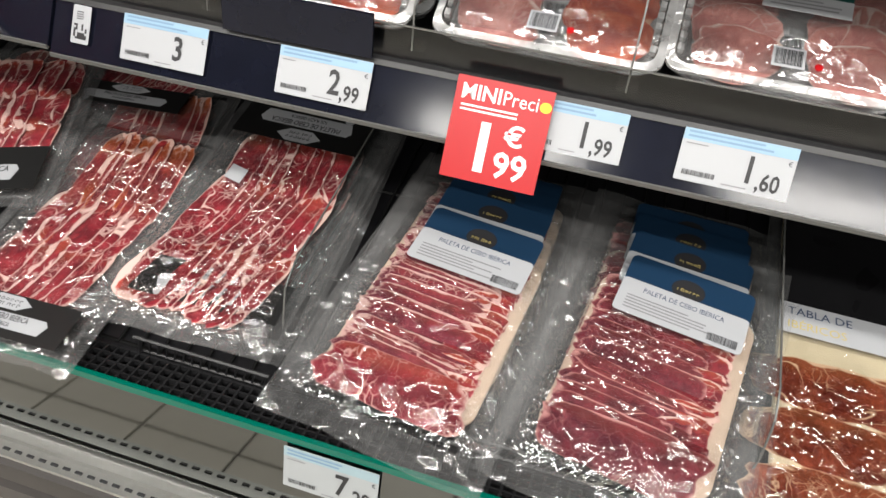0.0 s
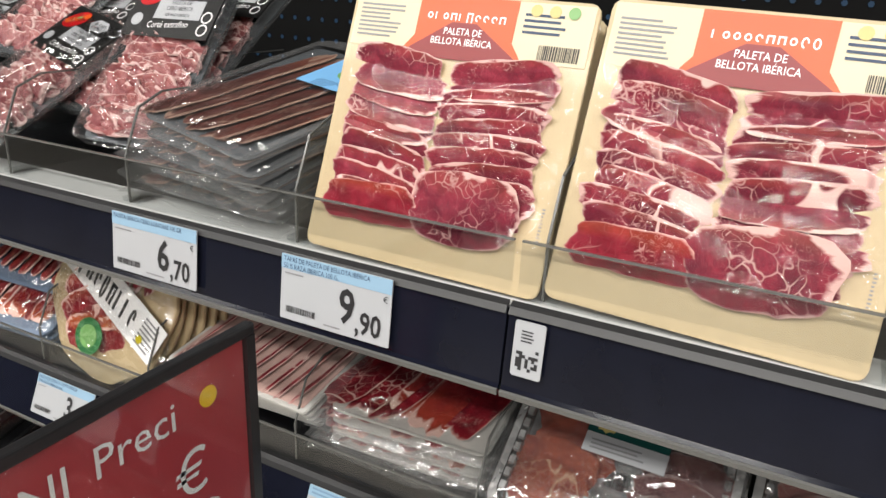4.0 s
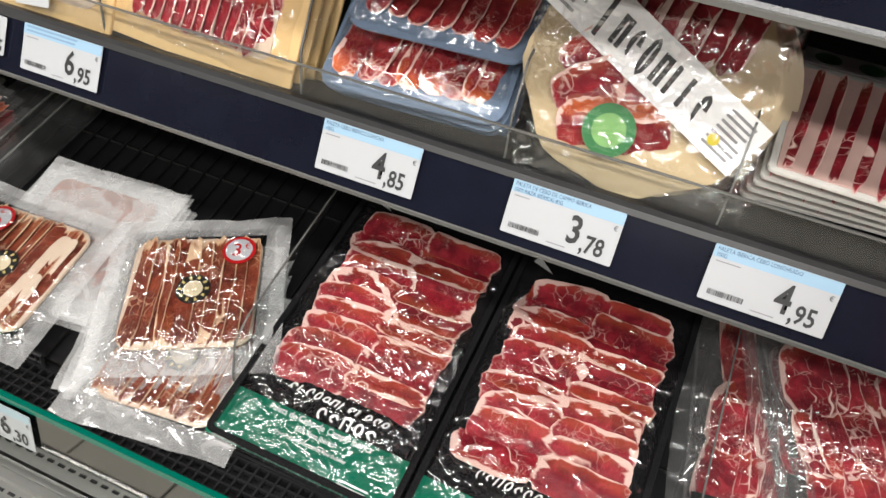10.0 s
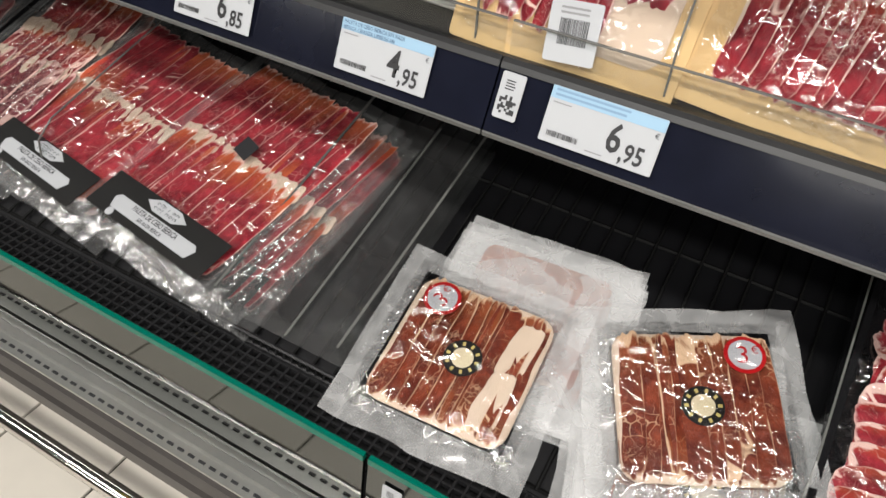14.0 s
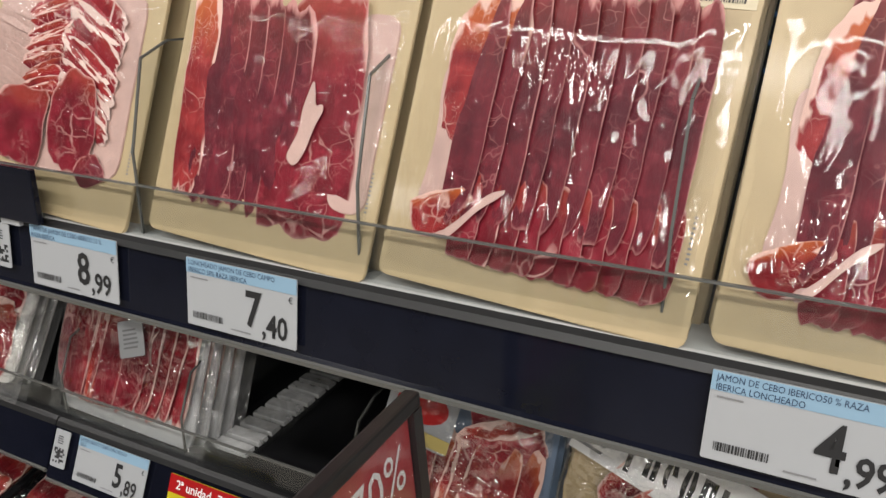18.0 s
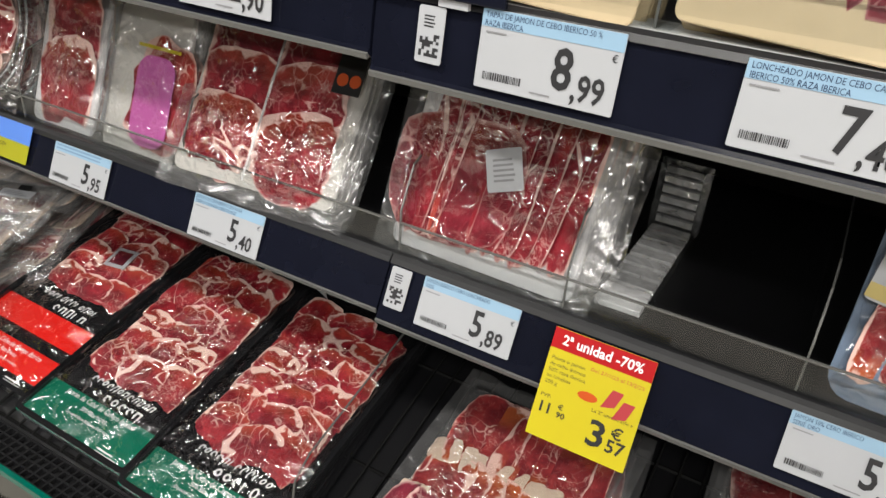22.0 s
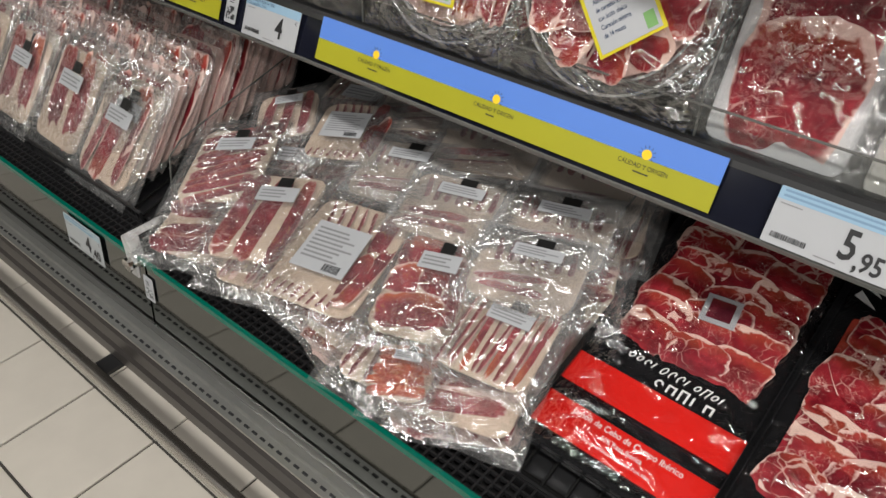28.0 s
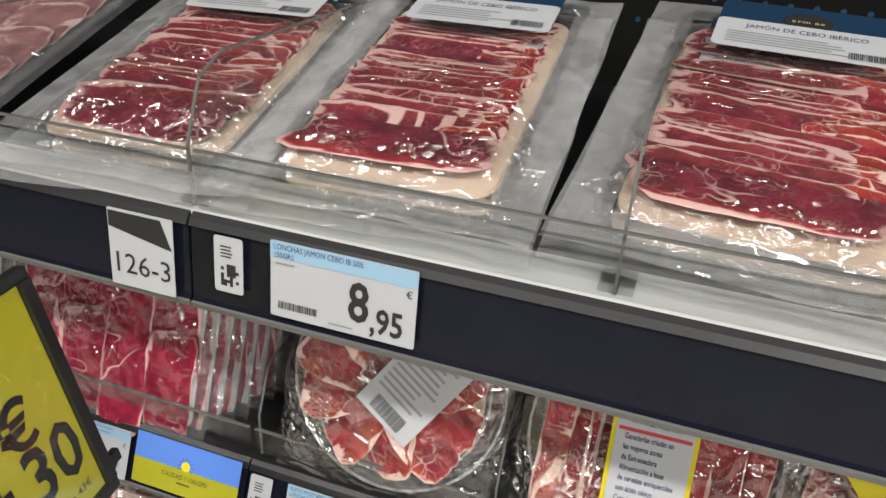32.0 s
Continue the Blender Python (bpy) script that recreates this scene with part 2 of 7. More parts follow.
    if haze:
        mh = nt.nodes.new("ShaderNodeMixShader")
        mh.inputs[0].default_value = haze
        if bump:
            veil = nt.nodes.new("ShaderNodeMapRange")
            veil.inputs["From Min"].default_value, veil.inputs["From Max"].default_value = 0.3, 0.7
            veil.inputs["To Min"].default_value, veil.inputs["To Max"].default_value = 0.7 * haze, 1.3 * haze
            L(noise_of(26.0, 3, 1.5), veil.inputs["Value"])
            L(veil.outputs[0], mh.inputs[0])
        L(mx.outputs[0], mh.inputs[1])
        L(df.outputs[0], mh.inputs[2])
        last = mh
    L(last.outputs[0], out.inputs["Surface"])
    return m


NAVY = mat("navy_rail_plastic", (0.0062, 0.0072, 0.0140), 0.13, grain=0.25, scale=30, bump=0.05, spec=0.30)
BLACK = mat("black_plastic", (0.012, 0.012, 0.013), 0.4, grain=0.2, scale=60, bump=0.1)
BLACKPAINT = mat("black_painted_steel", (0.006, 0.006, 0.007), 0.35, grain=0.2, scale=30)
BACKBLACK = mat("matt_black_panel", (0.004, 0.004, 0.004), 0.7, spec=0.08, grain=0.2, scale=20)
WIRE = mat("black_coated_wire", (0.006, 0.006, 0.006), 0.6, spec=0.12, grain=0.2, scale=40)
SHELFGREY = mat("light_grey_shelf_paint", (0.58, 0.58, 0.57), 0.4, grain=0.06, scale=50)
CHROME = mat("chrome", (0.75, 0.73, 0.70), 0.1, 1.0)
MIRROR = mat("mirror_panel", (0.135, 0.14, 0.135), 0.05, 1.0, grain=0.05, scale=9)
ALU = mat("aluminium", (0.48, 0.48, 0.46), 0.35, 0.9, grain=0.08, scale=60)
DARKTRIM = mat("dark_brown_rubber", (0.03, 0.026, 0.024), 0.42, grain=0.2, scale=50, bump=0.1)
GREENEDGE = mat("green_glass_edge", (0.0, 0.11, 0.075), 0.15)
TILE = mat("beige_floor_tile", (0.56, 0.52, 0.46), 0.3, grain=0.07, scale=14, bump=0.03)
GROUT = mat("dark_grout", (0.06, 0.055, 0.05), 0.9, grain=0.2, scale=60)
WALLPAINT = mat("white_wall_paint", (0.6, 0.59, 0.57), 0.7, grain=0.05, scale=6)
DARKCEIL = mat("dark_ceiling_paint", (0.09, 0.09, 0.095), 0.8, grain=0.2, scale=4)
FARPAINT = mat("grey_wall_paint", (0.22, 0.21, 0.20), 0.7, grain=0.3, scale=5)
PAPER = mat("white_paper", (0.385, 0.395, 0.415), 0.45, grain=0.02, scale=30)
PALEBLUE = mat("pale_blue_print", (0.25, 0.39, 0.52), 0.45)
DULLPAPER = mat("translucent_grey_paper", (0.34, 0.36, 0.37), 0.4, grain=0.04, scale=30)
DULLBLUE = mat("faded_blue_print", (0.28, 0.38, 0.42), 0.4)
GREYBLUE = mat("grey_blue_ink", (0.16, 0.26, 0.38), 0.5)
INK = mat("black_ink", (0.018, 0.018, 0.02), 0.5)
GREYINK = mat("grey_ink", (0.22, 0.22, 0.23), 0.5)
BLUEINK = mat("dark_blue_ink", (0.02, 0.04, 0.09), 0.5)
WHITEINK = mat("white_ink", (0.82, 0.82, 0.82), 0.45)
RED = mat("red_card", (0.40, 0.006, 0.009), 0.35, grain=0.04, scale=20)
REDDULL = mat("red_print", (0.42, 0.05, 0.06), 0.3, grain=0.05, scale=20)
YELLOW = mat("yellow_card", (0.54, 0.45, 0.012), 0.4, grain=0.04, scale=20)
OLIVE = mat("yellow_poster", (0.52, 0.46, 0.03), 0.32, grain=0.05, scale=10)
BANBLUE = mat("blue_banner", (0.09, 0.21, 0.62), 0.4, grain=0.03, scale=20)
BANYEL = mat("lime_yellow_banner", (0.33, 0.32, 0.014), 0.4, grain=0.03, scale=20)
SUN = mat("sun_yellow_print", (0.85, 0.55, 0.02), 0.4)
KRAFT = mat("cream_card", (0.47, 0.365, 0.215), 0.45, grain=0.06, scale=60, coat=0.25)
KRAFT2 = mat("tan_card", (0.58, 0.39, 0.18), 0.5, grain=0.08, scale=60, coat=0.2)
PINKPRINT = mat("dull_pink_print", (0.34, 0.17, 0.15), 0.5)
CREAM = mat("pale_cream_print", (0.60, 0.52, 0.36), 0.45)
ORANGE = mat("orange_print", (0.52, 0.075, 0.008), 0.4)
WINE = mat("wine_red_print", (0.20, 0.008, 0.010), 0.4)
LEAF = mat("green_print", (0.16, 0.33, 0.11), 0.4)
WRAPGREEN = mat("green_wrapper", (0.004, 0.13, 0.075), 0.18, grain=0.15, scale=30, bump=0.7, coat=0.6)
WRAPRED = mat("red_wrapper", (0.72, 0.02, 0.015), 0.18, grain=0.1, scale=30, bump=0.7, coat=0.6)
WRAPBLACK = mat("black_wrapper", (0.010, 0.010, 0.011), 0.16, grain=0.2, scale=30, bump=0.8, coat=0.7)
BLACKCARD = mat("black_card_label", (0.012, 0.012, 0.012), 0.35, grain=0.1, scale=50, coat=0.3)
NAVYCARD = mat("navy_card_label", (0.010, 0.032, 0.07), 0.3, coat=0.4)
TEAL = mat("dark_teal_label", (0.005, 0.055, 0.05), 0.35, coat=0.3)
GOLD = mat("gold_print", (0.50, 0.40, 0.14), 0.35)
BROWNCARD = mat("brown_card", (0.20, 0.10, 0.04), 0.5)
SKY = mat("sky_blue_label", (0.18, 0.42, 0.72), 0.4)
LILAC = mat("lilac_print", (0.42, 0.10, 0.30), 0.35)
GREENSEAL = mat("green_seal", (0.03, 0.16, 0.05), 0.4)
TRAYGREY = mat("silver_tray", (0.55, 0.55, 0.56), 0.3, grain=0.08, scale=20, bump=0.3)
TRAYDARK = mat("smoky_tray", (0.10, 0.11, 0.12), 0.25, grain=0.1, scale=20, bump=0.2)
BLUEGREY = mat("blue_grey_card", (0.14, 0.19, 0.27), 0.35, grain=0.05, scale=20)
WHITETRAY = mat("white_plastic_tray", (0.50, 0.49, 0.46), 0.3, grain=0.04, scale=20)

FILM = film("clear_wrap", 0.13, 0.07, 0.60, 34)
FILMW = film("wrinkled_wrap", 0.16, 0.06, 0.70, 38, haze=0.01)
FILMTIGHT = film("tight_wrap", 0.022, 0.035, 0.24, 30, edge=0.05)
FILMSOFT = film("soft_tight_wrap", 0.050, 0.05, 0.16, 26, edge=0.05, stretch=(2.6, 0.6, 1.0))
BAGWRAP = film("loose_bag_wrap", 0.23, 0.06, 0.90, 34, haze=0.055)
HAZY = film("hazy_bag_film", 0.10, 0.15, 0.8, 20, haze=0.055)
MILKY = film("milky_bag_film", 0.08, 0.16, 0.35, 11, haze=0.26)
WETSHEET = film("glossy_clear_sheet", 0.26, 0.10, 0.10, 9, haze=0.02)
LOOSE = film("loose_white_film", 0.14, 0.13, 0.9, 20, haze=0.17)
RIMCLEAR = film("clear_moulded_rim", 0.30, 0.16, 0.5, 40, haze=0.34)
PLEXI = film("clear_acrylic", 0.03, 0.04, 0.0, tint=(0.93, 0.94, 0.94), edge=0.12)
PLEXIEDGE = mat("acrylic_cut_edge", (0.11, 0.11, 0.105), 0.2)
BLISTER = film("clear_blister", 0.16, 0.09, 0.45, 26, tint=(0.98, 0.99, 0.99), haze=0.025)

HAM = meat("dark_cured_ham", (0.082, 0.008, 0.017), (0.190, 0.018, 0.032), (0.56, 0.27, 0.25), 0.12, 0.016, 3.0, warmth=0.04)
HAMRIM = meat("cured_ham_with_rind", (0.135, 0.006, 0.014), (0.320, 0.018, 0.030), (0.76, 0.54, 0.47), 0.42, 0.040, 3.0, warmth=0.14)
PALETA = meat("marbled_shoulder_ham", (0.150, 0.006, 0.014), (0.355, 0.020, 0.034), (0.78, 0.56, 0.50), 0.85, 0.048, 2.6, warmth=0.14)
PINK = meat("pink_shaved_ham", (0.175, 0.046, 0.052), (0.34, 0.140, 0.138), (0.62, 0.45, 0.42), 1.0, 0.020, 2.6, warmth=0.04)
MARBLED = meat("mosaic_ham", (0.165, 0.006, 0.013), (0.370, 0.022, 0.032), (0.78, 0.57, 0.49), 1.10, 0.046, 2.4, warmth=0.12)
BRIGHT = meat("bright_red_ham", (0.18, 0.007, 0.016), (0.36, 0.022, 0.036), (0.78, 0.55, 0.48), 0.30, 0.022, 2.2, (0.56, 0.14, 0.03), 0.28)
BACON = meat("fat_streaked_loin", (0.18, 0.008, 0.016), (0.35, 0.024, 0.036), (0.78, 0.62, 0.56), 0.7, 0.11, 2.2, warmth=0.05)
BROWNHAM = meat("dry_brown_ham", (0.10, 0.016, 0.009), (0.24, 0.048, 0.020), (0.66, 0.46, 0.30), 0.6, 0.03, 3.0, (0.36, 0.13, 0.04), 0.12)
ORANGEHAM = meat("amber_edged_ham", (0.17, 0.010, 0.016), (0.34, 0.032, 0.032), (0.76, 0.53, 0.46), 0.55, 0.044, 2.6, (0.58, 0.15, 0.03), 0.30)
LOIN = meat("pale_streaked_loin", (0.24, 0.02, 0.03), (0.40, 0.06, 0.07), (0.76, 0.60, 0.56), 0.6, 0.10, 2.4, warmth=0.05)
CHORIZO = meat("red_orange_chorizo", (0.30, 0.030, 0.012), (0.52, 0.095, 0.030), (0.74, 0.42, 0.26), 0.7, 0.0, 4.0, warmth=0.1)
ROSY = meat("rosy_cooked_loin", (0.42, 0.13, 0.115), (0.60, 0.27, 0.235), (0.74, 0.56, 0.50), 0.5, 0.02, 2.4, warmth=0.05)
CECINA = meat("dark_dried_beef", (0.05, 0.012, 0.010), (0.12, 0.03, 0.022), (0.36, 0.24, 0.18), 0.5, 0.05, 3.0, warmth=0.1)
PLUM = meat("deep_crimson_ham", (0.10, 0.008, 0.020), (0.235, 0.022, 0.042), (0.64, 0.42, 0.38), 0.60, 0.036, 3.4, warmth=0.06)
SLAB = meat("broad_ham_slice", (0.13, 0.006, 0.014), (0.25, 0.014, 0.030), (0.66, 0.40, 0.36), 0.55, 0.012, 2.2, warmth=0.10)
CRIMSON = meat("crimson_ham", (0.17, 0.006, 0.024), (0.31, 0.014, 0.048), (0.74, 0.46, 0.44), 0.35, 0.030, 2.2, warmth=0.0)
FATPINK = mat("pinkish_ham_fat", (0.52, 0.35, 0.31), 0.4, grain=0.2, scale=60, bump=0.2)
FATMAT = mat("white_ham_fat", (0.58, 0.46, 0.36), 0.35, grain=0.08, scale=40, bump=0.15)


# ---- mesh helpers ----
def mesh_of(bm, name):
    me = bpy.data.meshes.new(name)
    bm.normal_update()
    bm.to_mesh(me)
    bm.free()
    return me


def part(name, bm, material, parent, label="", m=None, smooth=False):
    me = bm if isinstance(bm, bpy.types.Mesh) else mesh_of(bm, name)
    if not me.materials:
        me.materials.append(material)
    if smooth:
        me.polygons.foreach_set("use_smooth", [True] * len(me.polygons))
    ob = new(name, me)
    ob.parent = parent
    if m is not None:
        ob.matrix_basis = m
    if label:
        ob["label"] = label
    return ob


def thing(name, m, label, category, group="", kind=""):
    ob = new(name)
    ob.empty_display_size = 0.02
    ob.matrix_basis = m
    return tagged(ob, label, category, group, kind)


def box(x0, y0, z0, x1, y1, z1, bevel=0.0, bm=None):
    bm = bm or bmesh.new()
    v = [bm.verts.new(p) for p in ((x0, y0, z0), (x1, y0, z0), (x1, y1, z0), (x0, y1, z0), (x0, y0, z1), (x1, y0, z1), (x1, y1, z1), (x0, y1, z1))]
    fs = [bm.faces.new([v[i] for i in f]) for f in ((3, 2, 1, 0), (4, 5, 6, 7), (0, 1, 5, 4), (1, 2, 6, 5), (2, 3, 7, 6), (3, 0, 4, 7))]
    if bevel:
        bmesh.ops.bevel(bm, geom=list({e for f in fs for e in f.edges}), offset=bevel, segments=2, affect="EDGES", profile=0.6)
    return bm


def outline(w, h, r, n=5):
    """Corner-rounded rectangle round the origin."""
    pts = []
    for cx, cy, a0 in ((w / 2 - r, h / 2 - r, 0), (-w / 2 + r, h / 2 - r, 90), (-w / 2 + r, -h / 2 + r, 180), (w / 2 - r, -h / 2 + r, 270)):
        for k in range(n):
            a = radians(a0 + 90 * k / (n - 1))
            pts.append((cx + r * math.cos(a), cy + r * math.sin(a)))
    return pts


def plate(pts, z0, z1, bevel=0.0):
    """A flat piece with the given outline, from z0 to z1."""
    bm = bmesh.new()
    f = bm.faces.new([bm.verts.new((x, y, z0)) for x, y in pts])
    f.normal_update()
    if f.normal.z > 0:
        f.normal_flip()
    top = bmesh.ops.extrude_face_region(bm, geom=[f])["geom"]
    vs = [g for g in top if isinstance(g, bmesh.types.BMVert)]
    for v in vs:
        v.co.z = z1
    if bevel:
        es = [e for e in bm.edges if all(abs(v.co.z - z1) < 1e-6 for v in e.verts)]
        bmesh.ops.bevel(bm, geom=es, offset=bevel, segments=2, affect="EDGES")
    bmesh.ops.recalc_face_normals(bm, faces=bm.faces)
    return bm


def shape(pts, z0=0.0, z1=0.001, bevel=0.0):
    return plate(pts, z0, z1, bevel)


def rect(x, y, w, h):
    return [(x - w / 2, y - h / 2), (x + w / 2, y - h / 2), (x + w / 2, y + h / 2), (x - w / 2, y + h / 2)]


def disc(x, y, r, n=28, ry=None):
    return [(x + r * math.cos(2 * math.pi * k / n), y + (ry or r) * math.sin(2 * math.pi * k / n)) for k in range(n)]


def ring(w, h, r, t, z0, z1):
    """A round-cornered wall of thickness t round the origin."""
    bm = bmesh.new()
    o, i = outline(w, h, r, 4), outline(w - 2 * t, h - 2 * t, max(r - t, 0.001), 4)
    a, b, c, d = ([bm.verts.new((x, y, z)) for x, y in pts] for pts, z in ((o, z0), (o, z1), (i, z1), (i, z0)))
    n = len(o)
    for k in range(n):
        j = (k + 1) % n
        for p, q in ((a, b), (b, c), (c, d), (d, a)):
            bm.faces.new((p[k], p[j], q[j], q[k]))
    bmesh.ops.recalc_face_normals(bm, faces=bm.faces)
    return bm


def tube(p0, p1, r, n=8, bm=None):
    bm = bm or bmesh.new()
    a, b = Vector(p0), Vector(p1)
    d = (b - a).normalized()
    s = d.orthogonal().normalized()
    t = d.cross(s)
    rings = []
    for p in (a, b):
        rings.append([bm.verts.new(p + r * (math.cos(2 * math.pi * k / n) * s + math.sin(2 * math.pi * k / n) * t)) for k in range(n)])
    for k in range(n):
        bm.faces.new((rings[0][k], rings[0][(k + 1) % n], rings[1][(k + 1) % n], rings[1][k]))
    bm.faces.new(rings[0][::-1])
    bm.faces.new(rings[1])
    return bm


def extrude_x(profile, x0, x1):
    """A bar along x with the given (y, z) outline."""
    bm = bmesh.new()
    a = [bm.verts.new((x0, y, z)) for y, z in profile]
    b = [bm.verts.new((x1, y, z)) for y, z in profile]
    n = len(profile)
    for k in range(n):
        bm.faces.new((a[k], a[(k + 1) % n], b[(k + 1) % n], b[k]))
    bm.faces.new(a[::-1])
    bm.faces.new(b)
    bmesh.ops.recalc_face_normals(bm, faces=bm.faces)
    return bm


def sheet(w, h, amp, seed, nx=14, ny=18, skirt=0.0, scale=16.0, dome=0.0):
    """A wrinkled sheet of film of that size, its rim drawn down by skirt."""
    bm = bmesh.new()
    g = []
    for j in range(ny + 1):
        row = []
        for i in range(nx + 1):
            u, v = i / nx, j / ny
            x, y = (u - 0.5) * w, (v - 0.5) * h
            e = min(u, 1 - u, v, 1 - v)
            n = noise.noise((x * scale + seed * 3.1, y * scale + seed * 1.7, seed))
            n2 = noise.noise((x * scale * 2.6 + seed, y * scale * 2.6, seed * 2.3))
            z = amp * (n + 0.5 * n2) + dome * min(1, e * 7) - skirt * max(0, 1 - e * 9)
            wob = 0.004 * noise.noise((x * 30, y * 30, seed)) if e == 0 else 0
            row.append(bm.verts.new((x + wob, y + wob, z)))
        g.append(row)
    for j in range(ny):
        for i in range(nx):
            bm.faces.new((g[j][i], g[j][i + 1], g[j + 1][i + 1], g[j + 1][i]))
    return bm


SLICES = {}


def slice_mesh(kind, k):
    """Unit slices of meat that all packs share: wavy outline, domed or ruffled, thin rim, rind towards one side."""
    key = (kind, k)
    if key in SLICES:
        return SLICES[key]
    rr = random.Random(str(key))
    bm = bmesh.new()
    n = 36
    ph = [rr.uniform(0, 6.28) for _ in range(5)]
    rind = radians(90 + (-40, 25, 60, -15)[k % 4])
    p = {"strip": 5.0, "oval": 2.3, "fold": 3.0, "square": 6.0, "ruffle": 2.6}[kind]
    rings, edge, side = [], [], []
    for s in (1.0, 0.92, 0.80, 0.60, 0.32, 0.97):
        row = []
        for i in range(n):
            a = 2 * math.pi * i / n
            c, d = math.cos(a), math.sin(a)
            r = 0.5 / (abs(c) ** p + abs(d) ** p) ** (1 / p)
            r *= 1 + 0.022 * math.sin(3 * a + ph[0]) + 0.10 * noise.noise((2.6 * c + 7 * k, 2.6 * d, ph[1])) + 0.06 * noise.noise((7 * c, 7 * d + 3 * k, ph[2]))
            x, y = s * r * c, s * r * d
            x *= 1 + (0.0 if kind == "strip" else 0.22) * y * math.sin(ph[3])
            wave = 0.10 * math.sin(2 * a + ph[3]) + 0.08 * math.sin(5 * a + ph[1]) + 0.05 * math.sin(11 * a + ph[4])
            z = 0.14 * (1 - s * s) + 1.3 * wave * s * s + 0.05 * math.sin(9 * x + 14 * y + ph[4])
            if kind == "ruffle":
                z += 0.42 * math.sin(17 * x + 5 * y + ph[0]) + 0.25 * math.sin(31 * x - 9 * y + ph[1])
                y += 0.05 * math.sin(13 * x + ph[2])
            if s == 0.97:
                z = wave - 0.5
            row.append(bm.verts.new((x, y, z)))
            edge.append(1.0 if s == 0.97 else max(0.0, (s - 0.5) / 0.5))
            side.append(0.5 + 0.5 * math.cos(a - rind))
        rings.append(row)
    top = bm.verts.new((0, 0, 0.26 + (0.42 * math.sin(ph[0]) if kind == "ruffle" else 0)))
    for i in range(n):
        j = (i + 1) % n
        for o, q in zip(rings[:4], rings[1:5]):
            bm.faces.new((o[i], o[j], q[j], q[i]))
        bm.faces.new((rings[4][i], rings[4][j], top))
        bm.faces.new((rings[5][i], rings[5][j], rings[0][j], rings[0][i]))
    me = bpy.data.meshes.new("slice")
    bm.to_mesh(me)
    bm.free()
    me.polygons.foreach_set("use_smooth", [True] * len(me.polygons))
    me.attributes.new("edge", "FLOAT", "POINT").data.foreach_set("value", edge + [0.0])
    me.attributes.new("side", "FLOAT", "POINT").data.foreach_set("value", side + [0.5])
    SLICES[key] = me
    return me


SMESH = {}


def slices(parent, material, x0, y0, x1, y1, cols, rows, kind="strip", lap=1.5, thick=0.003, z=0.0, turn=0.0, seed=0, along="y", jit=1.0, rise=0.0):
    """Overlapping slices that fill a field; each row or column lies on the one before it."""
    rr = random.Random(seed * 7 + cols * 13 + rows)
    W, H = (x1 - x0) / cols, (y1 - y0) / rows
    for i in range(cols):
        for j in range(rows):
            key = (kind, rr.randrange(4), material.name)
            if key not in SMESH:
                me = slice_mesh(key[0], key[1]).copy()
                me.materials.append(material)
                SMESH[key] = me
            w, h = W * 1.04, H * 1.04
            if along == "y":
                h = H * lap
            else:
                w = W * lap
            k = rows - 1 - j if along == "y" else cols - 1 - i
            cx, cy = x0 + (i + 0.5) * W, y0 + (j + 0.5) * H
            if lap > 2.5 and along == "y":
                h = (y1 - y0) * lap / (rows + lap - 1)
                cy = y0 + h / 2 + j * h / lap
            elif lap > 2.5:
                w = (x1 - x0) * lap / (cols + lap - 1)
                cx = x0 + w / 2 + i * w / lap
            cx += rr.uniform(-1, 1) * 0.05 * W * jit
            cy += rr.uniform(-1, 1) * 0.05 * H * jit
            if along == "y":
                cx += 0.05 * W * jit * math.sin(1.7 * j + seed)
            ob = new("slice", SMESH[key])
            ob.parent = parent
            tilt = pose(0, 0, 0, (2.2 * thick / max(h, 0.01)) * 57, 0, 0) if along == "y" else pose(0, 0, 0, 0, (2.2 * thick / max(w, 0.01)) * -57, 0)
            flip = 180 if rr.random() < 0.2 and kind in ("fold", "square", "ruffle") else 0
            ob.matrix_basis = pose(cx, cy, z + thick * 0.6 + rise * k, 0, 0, turn + rr.uniform(-4, 4) * jit + flip) @ tilt @ Matrix.Diagonal((w, h, thick, 1))


TEXTS = {}


def text(parent, string, size, x, y, z, material, align="LEFT", turn=0.0, name="lettering", stretch=1.0, weight=0.0):
    key = (string, align, material.name, weight)
    if key not in TEXTS:
        cu = bpy.data.curves.new("lettering", "FONT")
        cu.body, cu.align_x, cu.size = string, align, 1.0
        cu.resolution_u = 2
        cu.offset = weight
        ob = bpy.data.objects.new("lettering", cu)
        me = bpy.data.meshes.new_from_object(ob)
        bpy.data.objects.remove(ob)
        bpy.data.curves.remove(cu)
        me.materials.clear()
        me.materials.append(material)
        TEXTS[key] = me
    return part(name, TEXTS[key], material, parent, m=pose(x, y, z, 0, 0, turn) @ Matrix.Diagonal((size * stretch, size, 1, 1)))


def bars(parent, x, y, w, h, n, z, material, seed=0, name="small_print"):
    """Lines of print too small to read."""
    rr = random.Random(seed)
    bm = bmesh.new()
    for k in range(n):
        yy = y + h / 2 - (k + 0.5) * h / n
        ww = w * rr.uniform(0.65, 1.0)
        vs = [bm.verts.new((px, py, z)) for px, py in ((x - w / 2, yy - 0.22 * h / n), (x - w / 2 + ww, yy - 0.22 * h / n), (x - w / 2 + ww, yy + 0.22 * h / n), (x - w / 2, yy + 0.22 * h / n))]
        bm.faces.new(vs)
    return tagged(part(name, bm, material, parent), kind="stuff")


